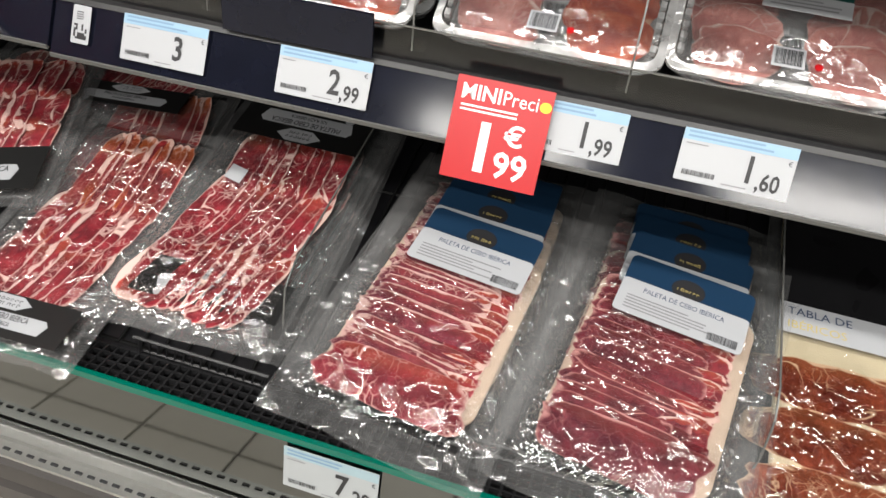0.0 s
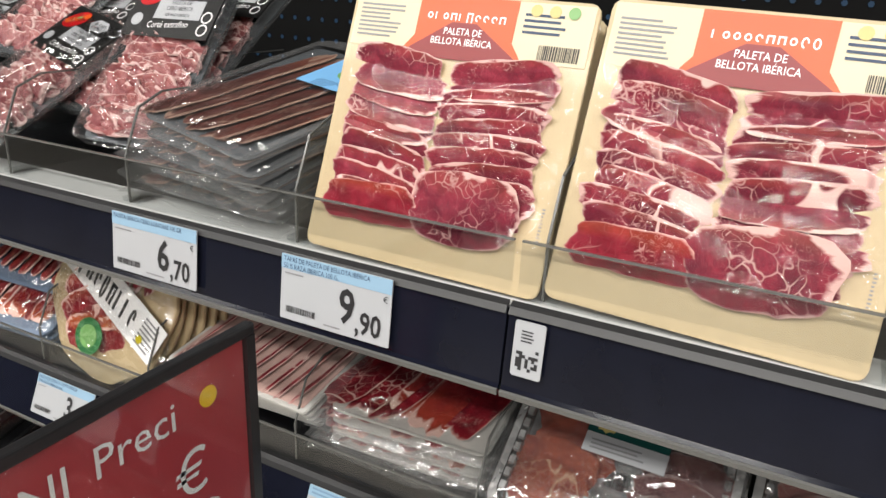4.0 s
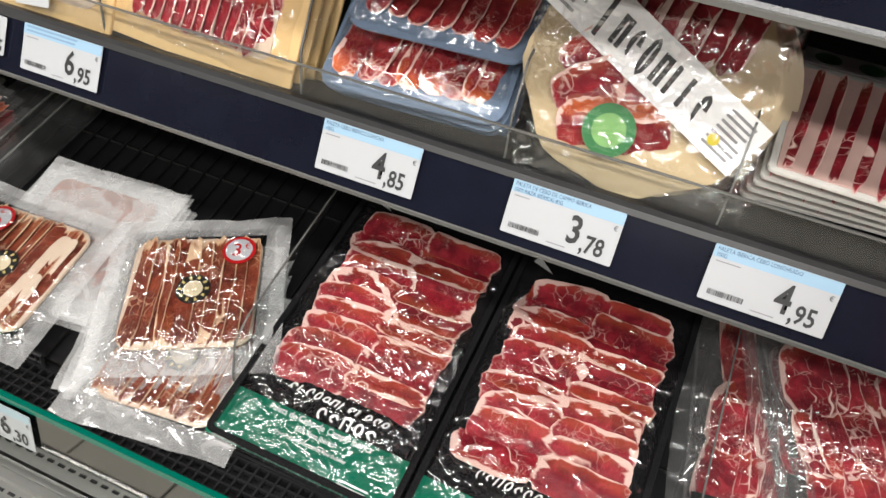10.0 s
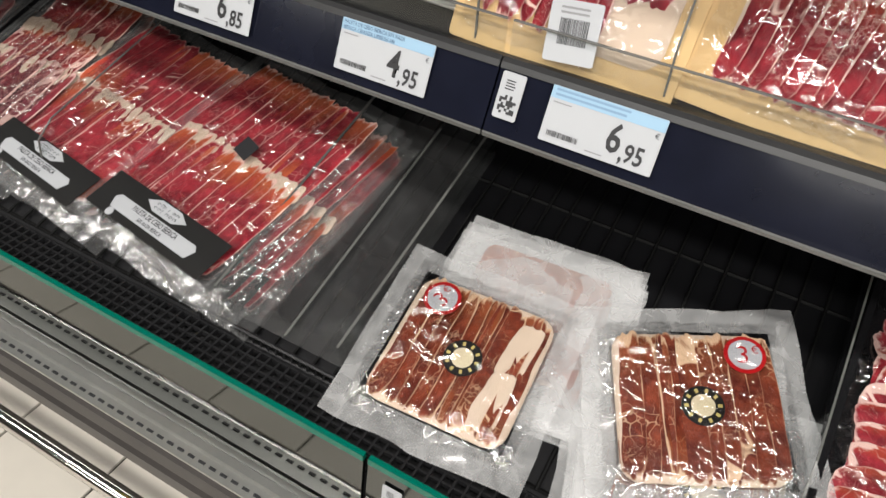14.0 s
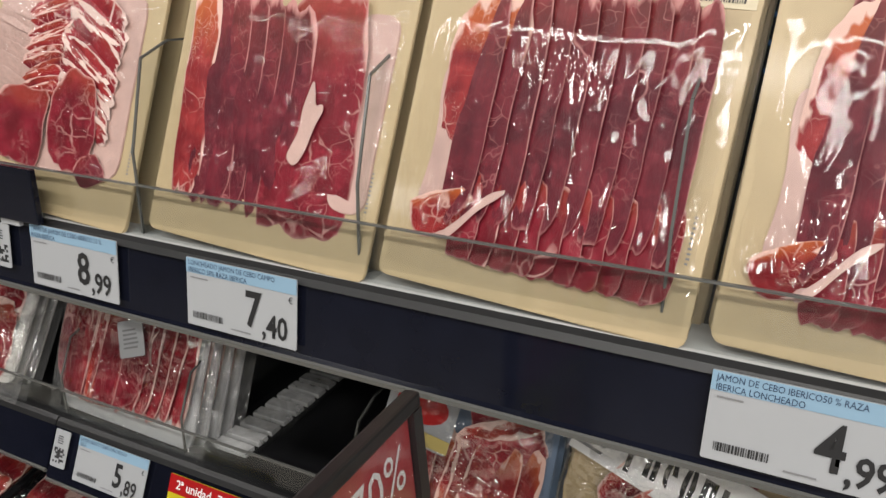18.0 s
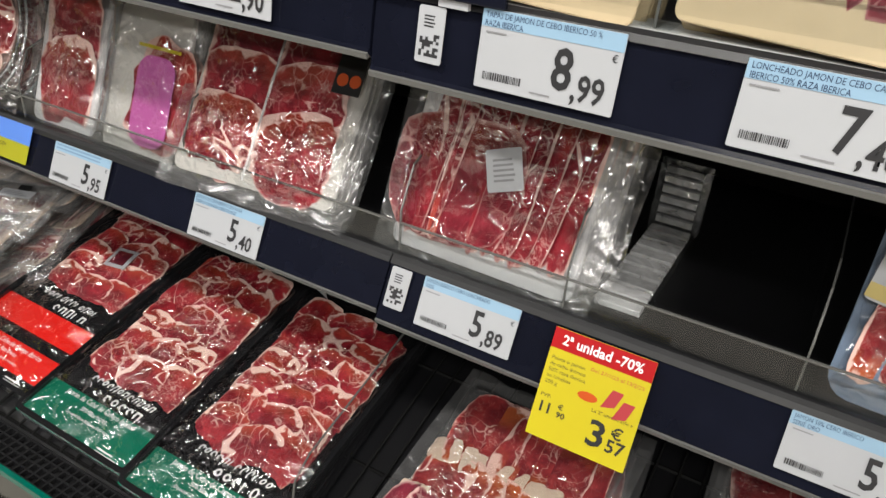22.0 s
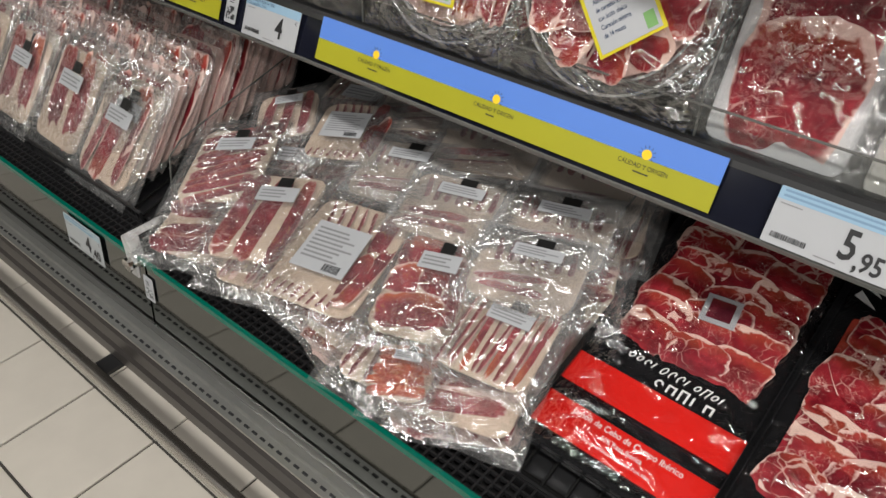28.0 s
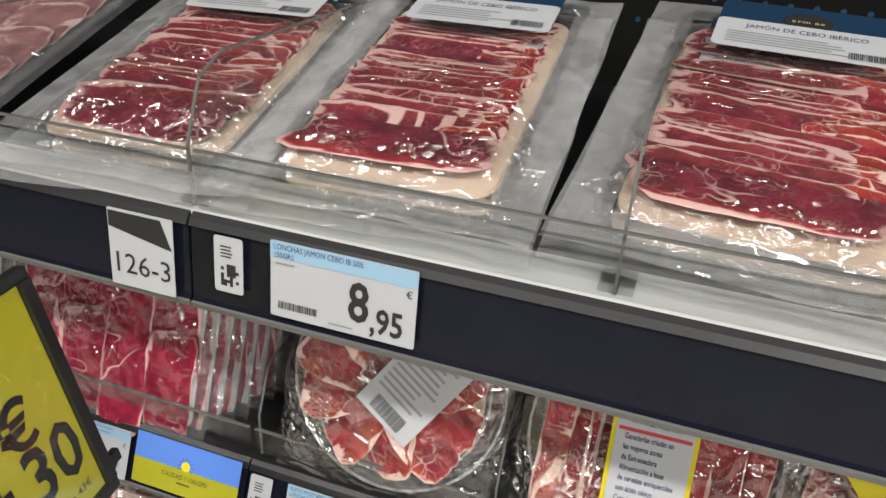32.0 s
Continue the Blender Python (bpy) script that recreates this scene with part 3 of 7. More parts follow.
def barcode(parent, x, y, w, h, z, seed=0, material=None, name="barcode"):
    rr = random.Random(seed)
    bm = bmesh.new()
    p = x - w / 2
    while p < x + w / 2:
        b = rr.choice((0.0004, 0.0007, 0.0011)) * w / 0.03
        bm.faces.new([bm.verts.new((a, c, z)) for a, c in ((p, y - h / 2), (p + b, y - h / 2), (p + b, y + h / 2), (p, y + h / 2))])
        p += b + rr.choice((0.0005, 0.0008)) * w / 0.03
    return tagged(part(name, bm, material or INK, parent), kind="stuff")


def step_up(x):
    """The two far modules carry their upper shelf a little higher."""
    return 0.013 if x < -2.80 else 0.0


def plane_pose(base, x, v, o=0.0, turn=0.0):
    """A pose on a leaning plane: x along the cabinet, v up the slope, o off it."""
    y0, z0, a = base
    if z0 > 1.0:
        z0 += step_up(x)
    return Matrix.Translation((x, y0, z0)) @ pose(0, 0, 0, a) @ Matrix.Translation((0, v, o)) @ pose(0, 0, 0, 0, 0, turn)


DECK = (-0.10, 0.472, 15.6)
MID = (0.03, 0.803, 70)
MIDTRAY = (0.03, 0.808, 35)
MIDFLAT = (0.02, 0.808, 12)
TOP = (-0.035, 1.074, 70)
TOPFLAT = (-0.04, 1.078, 15)
TOPTRAY = (-0.03, 1.076, 35)

# ---- structure ----
X0, X1 = -5.4, 1.6
JOINTS = (-5.30, -4.055, -2.80, -1.585, -0.33, 0.92)


def setting(name, bm, material, label="", category=""):
    ob = part(name, bm, material, None)
    return tagged(ob, label, category, "", "structure")


floor = setting("floor", box(-9, -5.6, -0.06, 5, 0.9, -0.006), GROUT, "floor of beige square tiles with dark grout", "floor")
setting("ceiling", box(-9, -5.6, 3.2, 5, 0.9, 3.3), DARKCEIL, "plain dark grey shop ceiling", "ceiling")
setting("wall_north", box(-9, 0.75, -0.006, 5, 0.9, 3.2), WALLPAINT, "plain wall behind the chilled cabinet", "wall")
setting("wall_south", box(-9, -5.75, -0.006, 5, -5.6, 3.3), FARPAINT, "plain wall across the aisle", "wall")
setting("wall_west", box(-9.15, -5.6, -0.006, -9, 0.9, 3.3), WALLPAINT, "plain end wall of the aisle", "wall")
setting("wall_east", box(5, -5.6, -0.006, 5.15, 0.9, 3.3), WALLPAINT, "plain end wall of the aisle", "wall")

# chilled cabinet: base, mirror-like front panel, air grille, deck, back panel
cabinet = thing("refrigerated_display_case", Matrix(), "long black open chilled display case with stepped shelves", "display case")
part("base", box(X0, -0.10, 0.0, X1, 0.70, 0.30), BLACK, cabinet, "black plinth")
part("tub", box(X0, -0.205, 0.30, X1, 0.70, 0.40), BLACKPAINT, cabinet)
part("bumper", extrude_x([(-0.205, 0.20), (-0.250, 0.215), (-0.272, 0.245), (-0.274, 0.275), (-0.268, 0.282), (-0.272, 0.289), (-0.272, 0.318), (-0.262, 0.328), (-0.205, 0.328)], X0, X1), DARKTRIM, cabinet, "dark brown rubber bumper with a groove")
part("trim_strip", extrude_x([(-0.206, 0.329), (-0.270, 0.329), (-0.270, 0.333), (-0.252, 0.3345), (-0.250, 0.339), (-0.240, 0.3395), (-0.238, 0.336), (-0.206, 0.336)], X0, X1), ALU, cabinet, "aluminium trim")
bm = bmesh.new()
k = X0 + 0.01
while k < X1:
    box(k, -0.2632, 0.3328, k + 0.0090, -0.2596, 0.3352, 0, bm)
    k += 0.0165
tagged(part("slot_strip", bm, INK, cabinet, "row of small dark slots in the trim"), kind="stuff")
for a, b in zip(JOINTS[:-1], JOINTS[1:]):
    part("glass_front", extrude_x([(-0.2315, 0.340), (-0.2265, 0.340), (-0.2155, 0.449), (-0.2205, 0.449)], a + 0.003, b - 0.003), MIRROR, cabinet, "tall reflecting glass front panel")
    part("glass_edge", extrude_x([(-0.2213, 0.4492), (-0.2150, 0.4492), (-0.2145, 0.4575), (-0.2208, 0.4575)], a + 0.003, b - 0.003), GREENEDGE, cabinet, "green polished glass edge")
part("grille_trough", box(X0, -0.2145, 0.40, X1, -0.161, 0.418), BLACK, cabinet)
bm = bmesh.new()
y = -0.210
while y < -0.160:
    box(X0, y, 0.441, X1, y + 0.0024, 0.447, 0, bm)
    y += 0.0115
k = X0
n = 0
while k < X1:
    box(k, -0.210, 0.4405, k + 0.0026, -0.162, 0.4475, 0, bm)
    k += 0.0135
tagged(part("air_grille", bm, BLACK, cabinet, "black plastic honeycomb air grille"), kind="stuff")
a = radians(15.6)
part("deck", extrude_x([(-0.160, 0.401), (-0.160, 0.4455), (0.60, 0.4455 + 0.760 * math.tan(a)), (0.60, 0.401)], X0, X1), BLACKPAINT, cabinet, "sloping black deck")
bm = bmesh.new()
k = X0
while k < X1:
    tube((k, -0.158, 0.4505), (k, 0.45, 0.4505 + 0.608 * math.tan(a)), 0.0022, 5, bm)
    k += 0.028
for v in (0.0, 0.16, 0.32):
    tube((X0, -0.155 + v, 0.4490 + v * math.tan(a)), (X1, -0.155 + v, 0.4490 + v * math.tan(a)), 0.0026, 5, bm)
tagged(part("wire_rack", bm, WIRE, cabinet, "black coated wire rack"), kind="stuff")
part("back_panel", box(X0, 0.60, 0.30, X1, 0.64, 2.0), BACKBLACK, cabinet, "black perforated back panel")
bm = bmesh.new()
for j in range(7):
    for i in range(230):
        xx, zz = X0 + 0.02 + 0.03 * i, 1.14 + 0.035 * j
        bm.faces.new([bm.verts.new((xx + 0.004 * math.cos(q * 1.0472), 0.5985, zz + 0.004 * math.sin(q * 1.0472))) for q in range(6)][::1])
tagged(part("air_hole", bm, NAVYCARD, cabinet, "rows of small air holes"), kind="stuff")
part("canopy", box(X0, -0.02, 1.96, X1, 0.64, 2.06), BLACKPAINT, cabinet, "black canopy")
for q, xx in enumerate((X0, X1 - 0.04)):
    part("end_panel", box(xx, -0.2, 0.30, xx + 0.04, 0.64, 2.06), BLACK, cabinet, "black end panel")

rail_tube = thing("bumper_rail", Matrix(), "polished steel bumper tube on short black brackets", "bumper rail")
part("tube", tube((X0, -0.318, 0.262), (X1, -0.318, 0.262), 0.0115, 16), CHROME, rail_tube, smooth=True)
for k in range(9):
    xx = X0 + 0.42 + 0.82 * k
    part("bracket", box(xx, -0.312, 0.236, xx + 0.035, -0.245, 0.243), BLACK, rail_tube)


def shelf(name, a, b, y, z, tilt, depth, riser, label):
    """One shelf module: plate, light front strip, price rail with clear cover, acrylic riser."""
    root = thing(name, Matrix(), label, "shelf", "cabinet shelves")
    part("plate", box(a, y + 0.012, z - 0.018, b, y + depth, z - 0.004), BLACKPAINT, root)
    part("front_strip", box(a, y + 0.004, z - 0.004, b, y + 0.050, z + 0.001), SHELFGREY if tilt < 10 else BLACK, root, "pale front strip" if tilt < 10 else "")
    t = radians(tilt)
    h = 0.053 if tilt > 10 and b < -2.7 else 0.062
    dy, dz = -math.sin(t) * h, -math.cos(t) * h
    part("price_rail", extrude_x([(y + 0.012, z - 0.004), (y + 0.003, z - 0.001), (y, z - 0.004), (y + dy, z + dz), (y + dy - 0.002, z + dz - 0.004), (y + dy + 0.004, z + dz - 0.008), (y + 0.012, z + dz)], a + 0.001, b - 0.001), NAVY, root, "dark navy price rail")
    part("rail_lip", extrude_x([(y + dy - 0.0038, z + dz - 0.004), (y + dy - 0.002, z + dz - 0.003), (y + dy, z + dz - 0.0075), (y + dy - 0.0025, z + dz - 0.0085)], a + 0.001, b - 0.001), PLEXIEDGE, root, "clear plastic lower lip")
    part("rail_top", extrude_x([(y - 0.0035, z - 0.006), (y - 0.0005, z - 0.001), (y + 0.004, z + 0.002), (y + 0.006, z - 0.001)], a + 0.001, b - 0.001), BLACK, root)
    part("riser", box(a + 0.003, y + 0.008, z + 0.002, b - 0.003, y + 0.0105, z + riser), PLEXI, root, "clear acrylic riser")
    part("riser_edge", box(a + 0.003, y + 0.0078, z + riser, b - 0.003, y + 0.0107, z + riser + 0.0014), PLEXIEDGE, root, "acrylic edge")
    return root


for a, b in zip(JOINTS[:-1], JOINTS[1:]):
    low = 0.008 if a > -0.5 else 0.0
    shelf("shelf", a, b, 0.0, 0.803 - low, 24, 0.46, 0.034, "black middle shelf with navy price rail and clear riser")
    shelf("shelf", a + 0.01, b + 0.01, -0.0565, 1.074 + step_up((a + b) / 2), 6, 0.52, 0.045, "black upper shelf with navy price rail and clear riser")


def divider(x, base, length, height, lean=0.0):
    root = thing("shelf_divider", plane_pose((base[0], base[1], 0), x, 0), "upright clear acrylic shelf divider", "divider", "acrylic dividers")
    pts = [(0, 0), (length, 0), (length, height), (0.05, height), (0.02, height - 0.012), (0.0, height * 0.45)]
    bm = plate(pts, -0.0012, 0.0012)
    m = Matrix(((0, 0, 1, 0), (1, 0, 0, 0), (0, 1, 0, 0), (0, 0, 0, 1))) @ Matrix.Identity(4)
    if lean:
        m = pose(0, 0, 0, lean) @ m
    part("panel", bm, PLEXI, root, m=m)
    bm = bmesh.new()
    for p, q in zip(pts[2:], pts[3:] + pts[:1]):
        tube((p[0], p[1], 0), (q[0], q[1], 0), 0.0013, 4, bm)
    part("edge", bm, PLEXIEDGE, root, m=m)
    part("foot", box(-0.011, 0.0, 0.0, 0.011, 0.03, 0.004), PLEXI, root)
    return root


for x in (-0.145, 0.09, 0.31, -0.365, -0.575, -0.79, -0.985, -1.20, -1.44, -1.62, -1.82, -2.01, -2.22, -2.415, -2.62, -2.80, -3.10, -3.40, -3.62, -3.82, -4.05, -4.36):
    divider(x, (0.014, 0.804), 0.40, 0.10)
for x in (-0.30, -0.075, -0.52, -0.72, -0.90, -1.09, -1.33, -1.50, -1.72, -1.93, -2.145, -2.36, -2.575, -2.795, -3.03, -3.28, -3.55, -3.75, -4.05, -4.30):
    divider(x, (-0.043, 1.076), 0.45, 0.155 if -3.3 < x < -1.6 else 0.10)
for x in (-3.495, -2.845, -1.212, -0.715, 0.0, 0.525, -4.13, -2.17):
    divider(x, (-0.10, 0.462), 0.50, 0.10, 15.6)


def wire_fence(x0, x1):
    """A low slanting black wire fence along the front of the deck."""
    root = thing("wire_fence", Matrix.Translation((x0, -0.161, 0.448)), "low black wire fence along the front of the deck", "fence", "wire fences")
    bm = bmesh.new()
    n = int((x1 - x0) / 0.011)
    for k in range(n + 1):
        tube((k * 0.011, 0.002, 0.0), (k * 0.011 + 0.010, -0.006, 0.027), 0.0012, 4, bm)
    tagged(part("wire", bm, BLACK, root, "thin slanting wires"), kind="stuff")
    part("top_wire", tube((0, -0.006, 0.028), (x1 - x0 + 0.01, -0.006, 0.028), 0.0026, 6), BLACK, root)
    part("bottom_wire", tube((0, 0.002, 0.002), (x1 - x0, 0.002, 0.002), 0.0022, 6), BLACK, root)
    for q in (0.0, x1 - x0):
        part("end_wire", tube((q, 0.0, 0.0), (q + 0.008, -0.006, 0.030), 0.0024, 6), BLACK, root)


for a, b in ((-4.50, -4.15), (-4.12, -3.92), (-1.86, -1.66), (-1.655, -1.445), (0.20, 0.42), (-0.16, 0.0)):
    wire_fence(a, b)
tray = thing("acrylic_tray", plane_pose(DECK, -1.745, 0.12, 0.004), "empty clear acrylic tray on the deck", "tray")
part("floor", box(-0.085, -0.165, 0.0, 0.085, 0.19, 0.003), WETSHEET, tray, "glossy sloping floor")
for q in (-0.085, 0.0, 0.082):
    part("side", box(q, -0.165, 0.003, q + 0.003, 0.19, 0.055 if q else 0.012), PLEXI, tray)
    part("side_edge", box(q, -0.165, 0.055 if q else 0.012, q + 0.003, 0.19, 0.0565 if q else 0.0135), PLEXIEDGE, tray)
part("back_side", box(-0.085, 0.187, 0.003, 0.085, 0.19, 0.055), PLEXI, tray)


# ---- labels on the price rails ----
def price_card(x, z, y, tilt, price, lines=(), seed=0, w=0.107, h=0.056, turn=0.0, dull=False):
    """A printed shelf-edge price card: pale blue head, dark price, barcode."""
    base = Matrix.Translation((x + w / 2, y, z)) @ pose(0, 0, 0, 90 - tilt) @ pose(0, 0, 0, 0, 0, turn) @ Matrix.Translation((0, -h / 2, 0.003))
    root = thing("price_label", base, "white and pale blue price card reading " + price, "price label", "price cards")
    part("card", shape(outline(w, h, 0.0012, 3), 0, 0.0008), DULLPAPER if dull else PAPER, root)
    part("header", shape(rect(0, h * 0.39, w * 0.998, h * 0.215), 0.0009, 0.0013), DULLBLUE if dull else PALEBLUE, root, "pale blue header")
    whole, _, cents = price.partition(",")
    sw = 0.78
    if cents:
        text(root, whole, h * 0.72, w * 0.195, -h * 0.300, 0.0015, INK, "RIGHT", stretch=sw, weight=0.02)
        text(root, "," + cents, h * 0.46, w * 0.200, -h * 0.395, 0.0015, INK, "LEFT", stretch=sw, weight=0.02)
    else:
        text(root, whole, h * 0.72, w * 0.24, -h * 0.300, 0.0015, INK, "RIGHT", stretch=sw, weight=0.02)
    text(root, "€", h * 0.13, w * 0.43, h * 0.15, 0.0015, INK, "LEFT")
    if lines:
        for k, s in enumerate(lines):
            text(root, s, h * 0.105, -w * 0.475, h * (0.40 - 0.105 * k), 0.0016, BLUEINK, "LEFT", stretch=0.8)
    else:
        bars(root, -w * 0.06, h * 0.40, w * 0.80, h * 0.17, 2, 0.0016, GREYBLUE, seed)
    bars(root, -w * 0.36, h * 0.22, w * 0.2, h * 0.05, 1, 0.0015, GREYINK, seed + 3)
    barcode(root, -w * 0.30, -h * 0.33, w * 0.28, h * 0.10, 0.0015, seed)
    bars(root, w * 0.03, -h * 0.42, w * 0.22, h * 0.05, 1, 0.0015, GREYINK, seed + 5)
    return root


MIDCARDS = (
    (-4.292, "5,99", ()), (-4.012, "4", ("PLATO PALET IBERICA CEBO", "LONCHEADO TAPA")), (-3.312, "5,95", ()),
    (-3.066, "5,40", ("JAMON DE CEBO IBERICO 50% RAZA", "IBERICA CRIANZA LIBRE DE ANT")), (-2.757, "5,89", ("JAMON IBERICO CEBO LONCHEADO", "100G")),
    (-2.415, "5,35", ("JAMON 50% CEBO IBERICO", "SERIE ORO")), (-2.178, "6,40", ()), (-1.968, "6,85", ()), (-1.755, "4,95", ("PALETA DE CEBO IBERICA 50% RAZA", "IBERICA CRIANZA LIBRE DE AN")),
    (-1.532, "6,95", ()), (-1.163, "4,85", ("PALETA CEBO IBERICO LONCHA", "100G")), (-0.969, "3,78", ("PALETA DE CEBO DE CAMPO IBERICA", "(50% RAZA IBERICA) 80G")),
    (-0.788, "4,95", ("PALETA IBERICA CEBO LONCHEADO", "100G")), (-0.543, "5,30", ()), (-0.238, "3", ()), (-0.049, "2,99", ()), (0.214, "1,99", ()), (0.370, "1,60", ()),
)
for k, (x, p, lines) in enumerate(MIDCARDS):
    low = 0.008 if x > -0.4 else 0.0
    price_card(x + 0.002, 0.7975 - low, -0.0028, 24, p, lines, k, w=0.104, h=0.0495)
TOPCARDS = (
    (-3.976, "8,95", ("LONCHAS JAMON CEBO IB 50%", "150GRS")), (-3.537, "9,99", ("JAMON IBER.CEBO LONCHEADO A MA", "85 GR")), (-3.250, "8,55", ()),
    (-2.995, "12,90", ("TAPAS DE JAMON DE BELLOTA IBERICO", "50 % RAZA IBERICA 100 G")), (-2.693, "8,99", ("TAPAS DE JAMON DE CEBO IBERICO 50 %", "RAZA IBERICA")),
    (-2.509, "7,40", ("LONCHEADO JAMON DE CEBO CAMPO", "IBERICO 50% RAZA IBERICA")), (-2.110, "4,99", ("JAMON DE CEBO IBERICO50 % RAZA", "IBERICA LONCHEADO")),
    (-1.917, "7,59", ()), (-1.404, "7,60", ("PALETA CEBO IBERICA 50% RAZA", "IBERICA 45 G")), (-0.722, "6,70", ("PALETA IBERICA CEBO LONCHAS 100 GR",)),
    (-0.520, "9,90", ("TAPAS DE PALETA DE BELLOTA IBERICA", "50 % RAZA IBERICA 100 G.")), (-0.062, "6,49", ("LONCHEADO PALETA DE CEBO CAMPO", "IBERICA 50% RAZA IBERICA")),
)
for k, (x, p, lines) in enumerate(TOPCARDS):
    price_card(x, 1.0725 + step_up(x), -0.0587, 6, p, lines, k + 40)
price_card(-1.245, 1.066, -0.0597, 6, "4,29", ("LONCHEADO PETALOS PALETA CEBO", "IBERICA 50% RI 90G"), 77, turn=9)
for k, (x, p) in enumerate(((0.057, "7,20"), (-1.510, "6,30"), (-1.114, "11,45"), (-3.105, "13,55"), (-3.455, "16,50"), (-2.668, "11,90"), (-4.28, "4,40"))):
    price_card(x, 0.447, -0.2213, 6, p, (), k + 90, dull=True)


def code_tag(x, z, y, tilt):
    """A small white sticker with a square code, drawn as plain blocks."""
    base = Matrix.Translation((x, y, z)) @ pose(0, 0, 0, 90 - tilt) @ Matrix.Translation((0, -0.026, 0.0025))
    root = thing("code_sticker", base, "small white sticker with a black block pattern", "sticker", "rail stickers")
    part("paper", shape(outline(0.023, 0.042, 0.002, 4), 0, 0.0007), PAPER, root)
    rr = random.Random(int(x * 1000))
    bm = bmesh.new()
    for i in range(7):
        for j in range(7):
            if rr.random() < 0.5:
                box(-0.0085 + i * 0.0024, -0.016 + j * 0.0024, 0.0008, -0.0085 + i * 0.0024 + 0.0024, -0.016 + j * 0.0024 + 0.0024, 0.0010, 0, bm)
    tagged(part("code_block", bm, INK, root), kind="stuff")
    bars(root, 0, 0.010, 0.012, 0.010, 4, 0.0010, INK, 4)
    return root


for x in (-4.038, -2.782, -1.567, -0.290):
    code_tag(x, 0.8005 - (0.008 if x > -0.4 else 0), -0.0015, 24)
for x in (-4.010, -2.735, -0.300):
    code_tag(x, 1.0715 + step_up(x), -0.0587, 6)
for x in (-2.80, -1.55, -0.36, -4.05):
    code_tag(x, 0.440, -0.2210, 6)

num = thing("number_tag", Matrix.Translation((-4.083, -0.0592, 1.083)) @ pose(0, 0, 0, 84) @ Matrix.Translation((0, -0.03, 0.003)), "white tag with the number 126-3 and a black flag", "tag")
part("paper", shape(outline(0.056, 0.060, 0.001, 3), 0, 0.0008), PAPER, num)
part("flag", shape([(-0.027, 0.028), (-0.027, 0.016), (0.027, 0.006), (0.018, 0.028)], 0.0009, 0.0012), INK, num)
text(num, "126-3", 0.023, 0, -0.019, 0.0013, INK, "CENTER")

for a, b in ((-3.868, -3.358), (-4.178, -4.060)):
    ban = thing("rail_banner", Matrix.Translation((a, -0.0012, 0.8030)) @ pose(0, 0, 0, 66) @ Matrix.Translation((0, 0, 0.0028)), "blue and lime yellow paper banner on the price rail", "banner", "rail banners")
    w = b - a
    part("blue_band", shape([(0, -0.0255), (w, -0.0255), (w, 0), (0, 0)], 0, 0.0008), BANBLUE, ban, "blue upper band")
    part("yellow_band", shape([(0, -0.0510), (w, -0.0510), (w, -0.0257), (0, -0.0257)], 0, 0.0008), BANYEL, ban, "lime yellow lower band")
    for k in range(3 if w > 0.3 else 1):
        cx = 0.095 + 0.172 * k if w > 0.3 else w / 2
        part("sun_emblem", shape(disc(cx, -0.0215, 0.0048, 18), 0.001, 0.0014), SUN, ban)
        for q in range(9):
            r = radians(-30 + q * 30)
            part("ray", tube((cx + 0.0062 * math.cos(r), -0.0215 + 0.0062 * math.sin(r), 0.0012), (cx + 0.0086 * math.cos(r), -0.0215 + 0.0086 * math.sin(r), 0.0012), 0.0003, 4), INK, ban)
        text(ban, "CALIDAD Y ORIGEN", 0.0066, cx, -0.0355, 0.0012, INK, "CENTER", stretch=0.85)
        bars(ban, cx, -0.0395, 0.016, 0.003, 1, 0.0012, INK, k)


# ---- hanging cards and framed signs ----
def hang(x, z, y, tilt, w, h, name, label, turn=0.0, shrink=(1.0, 1.0)):
    base = Matrix.Translation((x, y, z)) @ pose(0, 0, 0, 90 - tilt, 0, 0) @ pose(0, 0, 0, 0, 0, turn) @ Matrix.Diagonal((shrink[0], shrink[1], 1, 1)) @ Matrix.Translation((w / 2, -h / 2, 0.0085))
    return thing(name, base, label, "sign")


c = hang(0.149, 0.797, -0.004, 23, 0.100, 0.118, "promo_card", "red hanging promotion card with white price 1,99", shrink=(0.98, 0.86))
part("card", shape(outline(0.100, 0.118, 0.001, 3), 0, 0.0009), RED, c)
text(c, "MINI", 0.024, -0.044, 0.034, 0.0012, WHITEINK, "LEFT", stretch=0.86, weight=0.02)
text(c, "Preci", 0.023, -0.001, 0.034, 0.0012, WHITEINK, "LEFT", stretch=0.8)
part("dot", shape(disc(0.043, 0.040, 0.006, 16), 0.001, 0.0013), SUN, c)
bars(c, -0.012, 0.024, 0.06, 0.010, 2, 0.0012, WHITEINK, 2)
text(c, "1", 0.080, -0.030, -0.045, 0.0012, WHITEINK, "LEFT", stretch=0.9, weight=0.02)
text(c, "€", 0.032, 0.008, -0.010, 0.0012, WHITEINK, "LEFT", weight=0.02)
text(c, "99", 0.042, 0.002, -0.048, 0.0012, WHITEINK, "LEFT", stretch=0.85, weight=0.02)

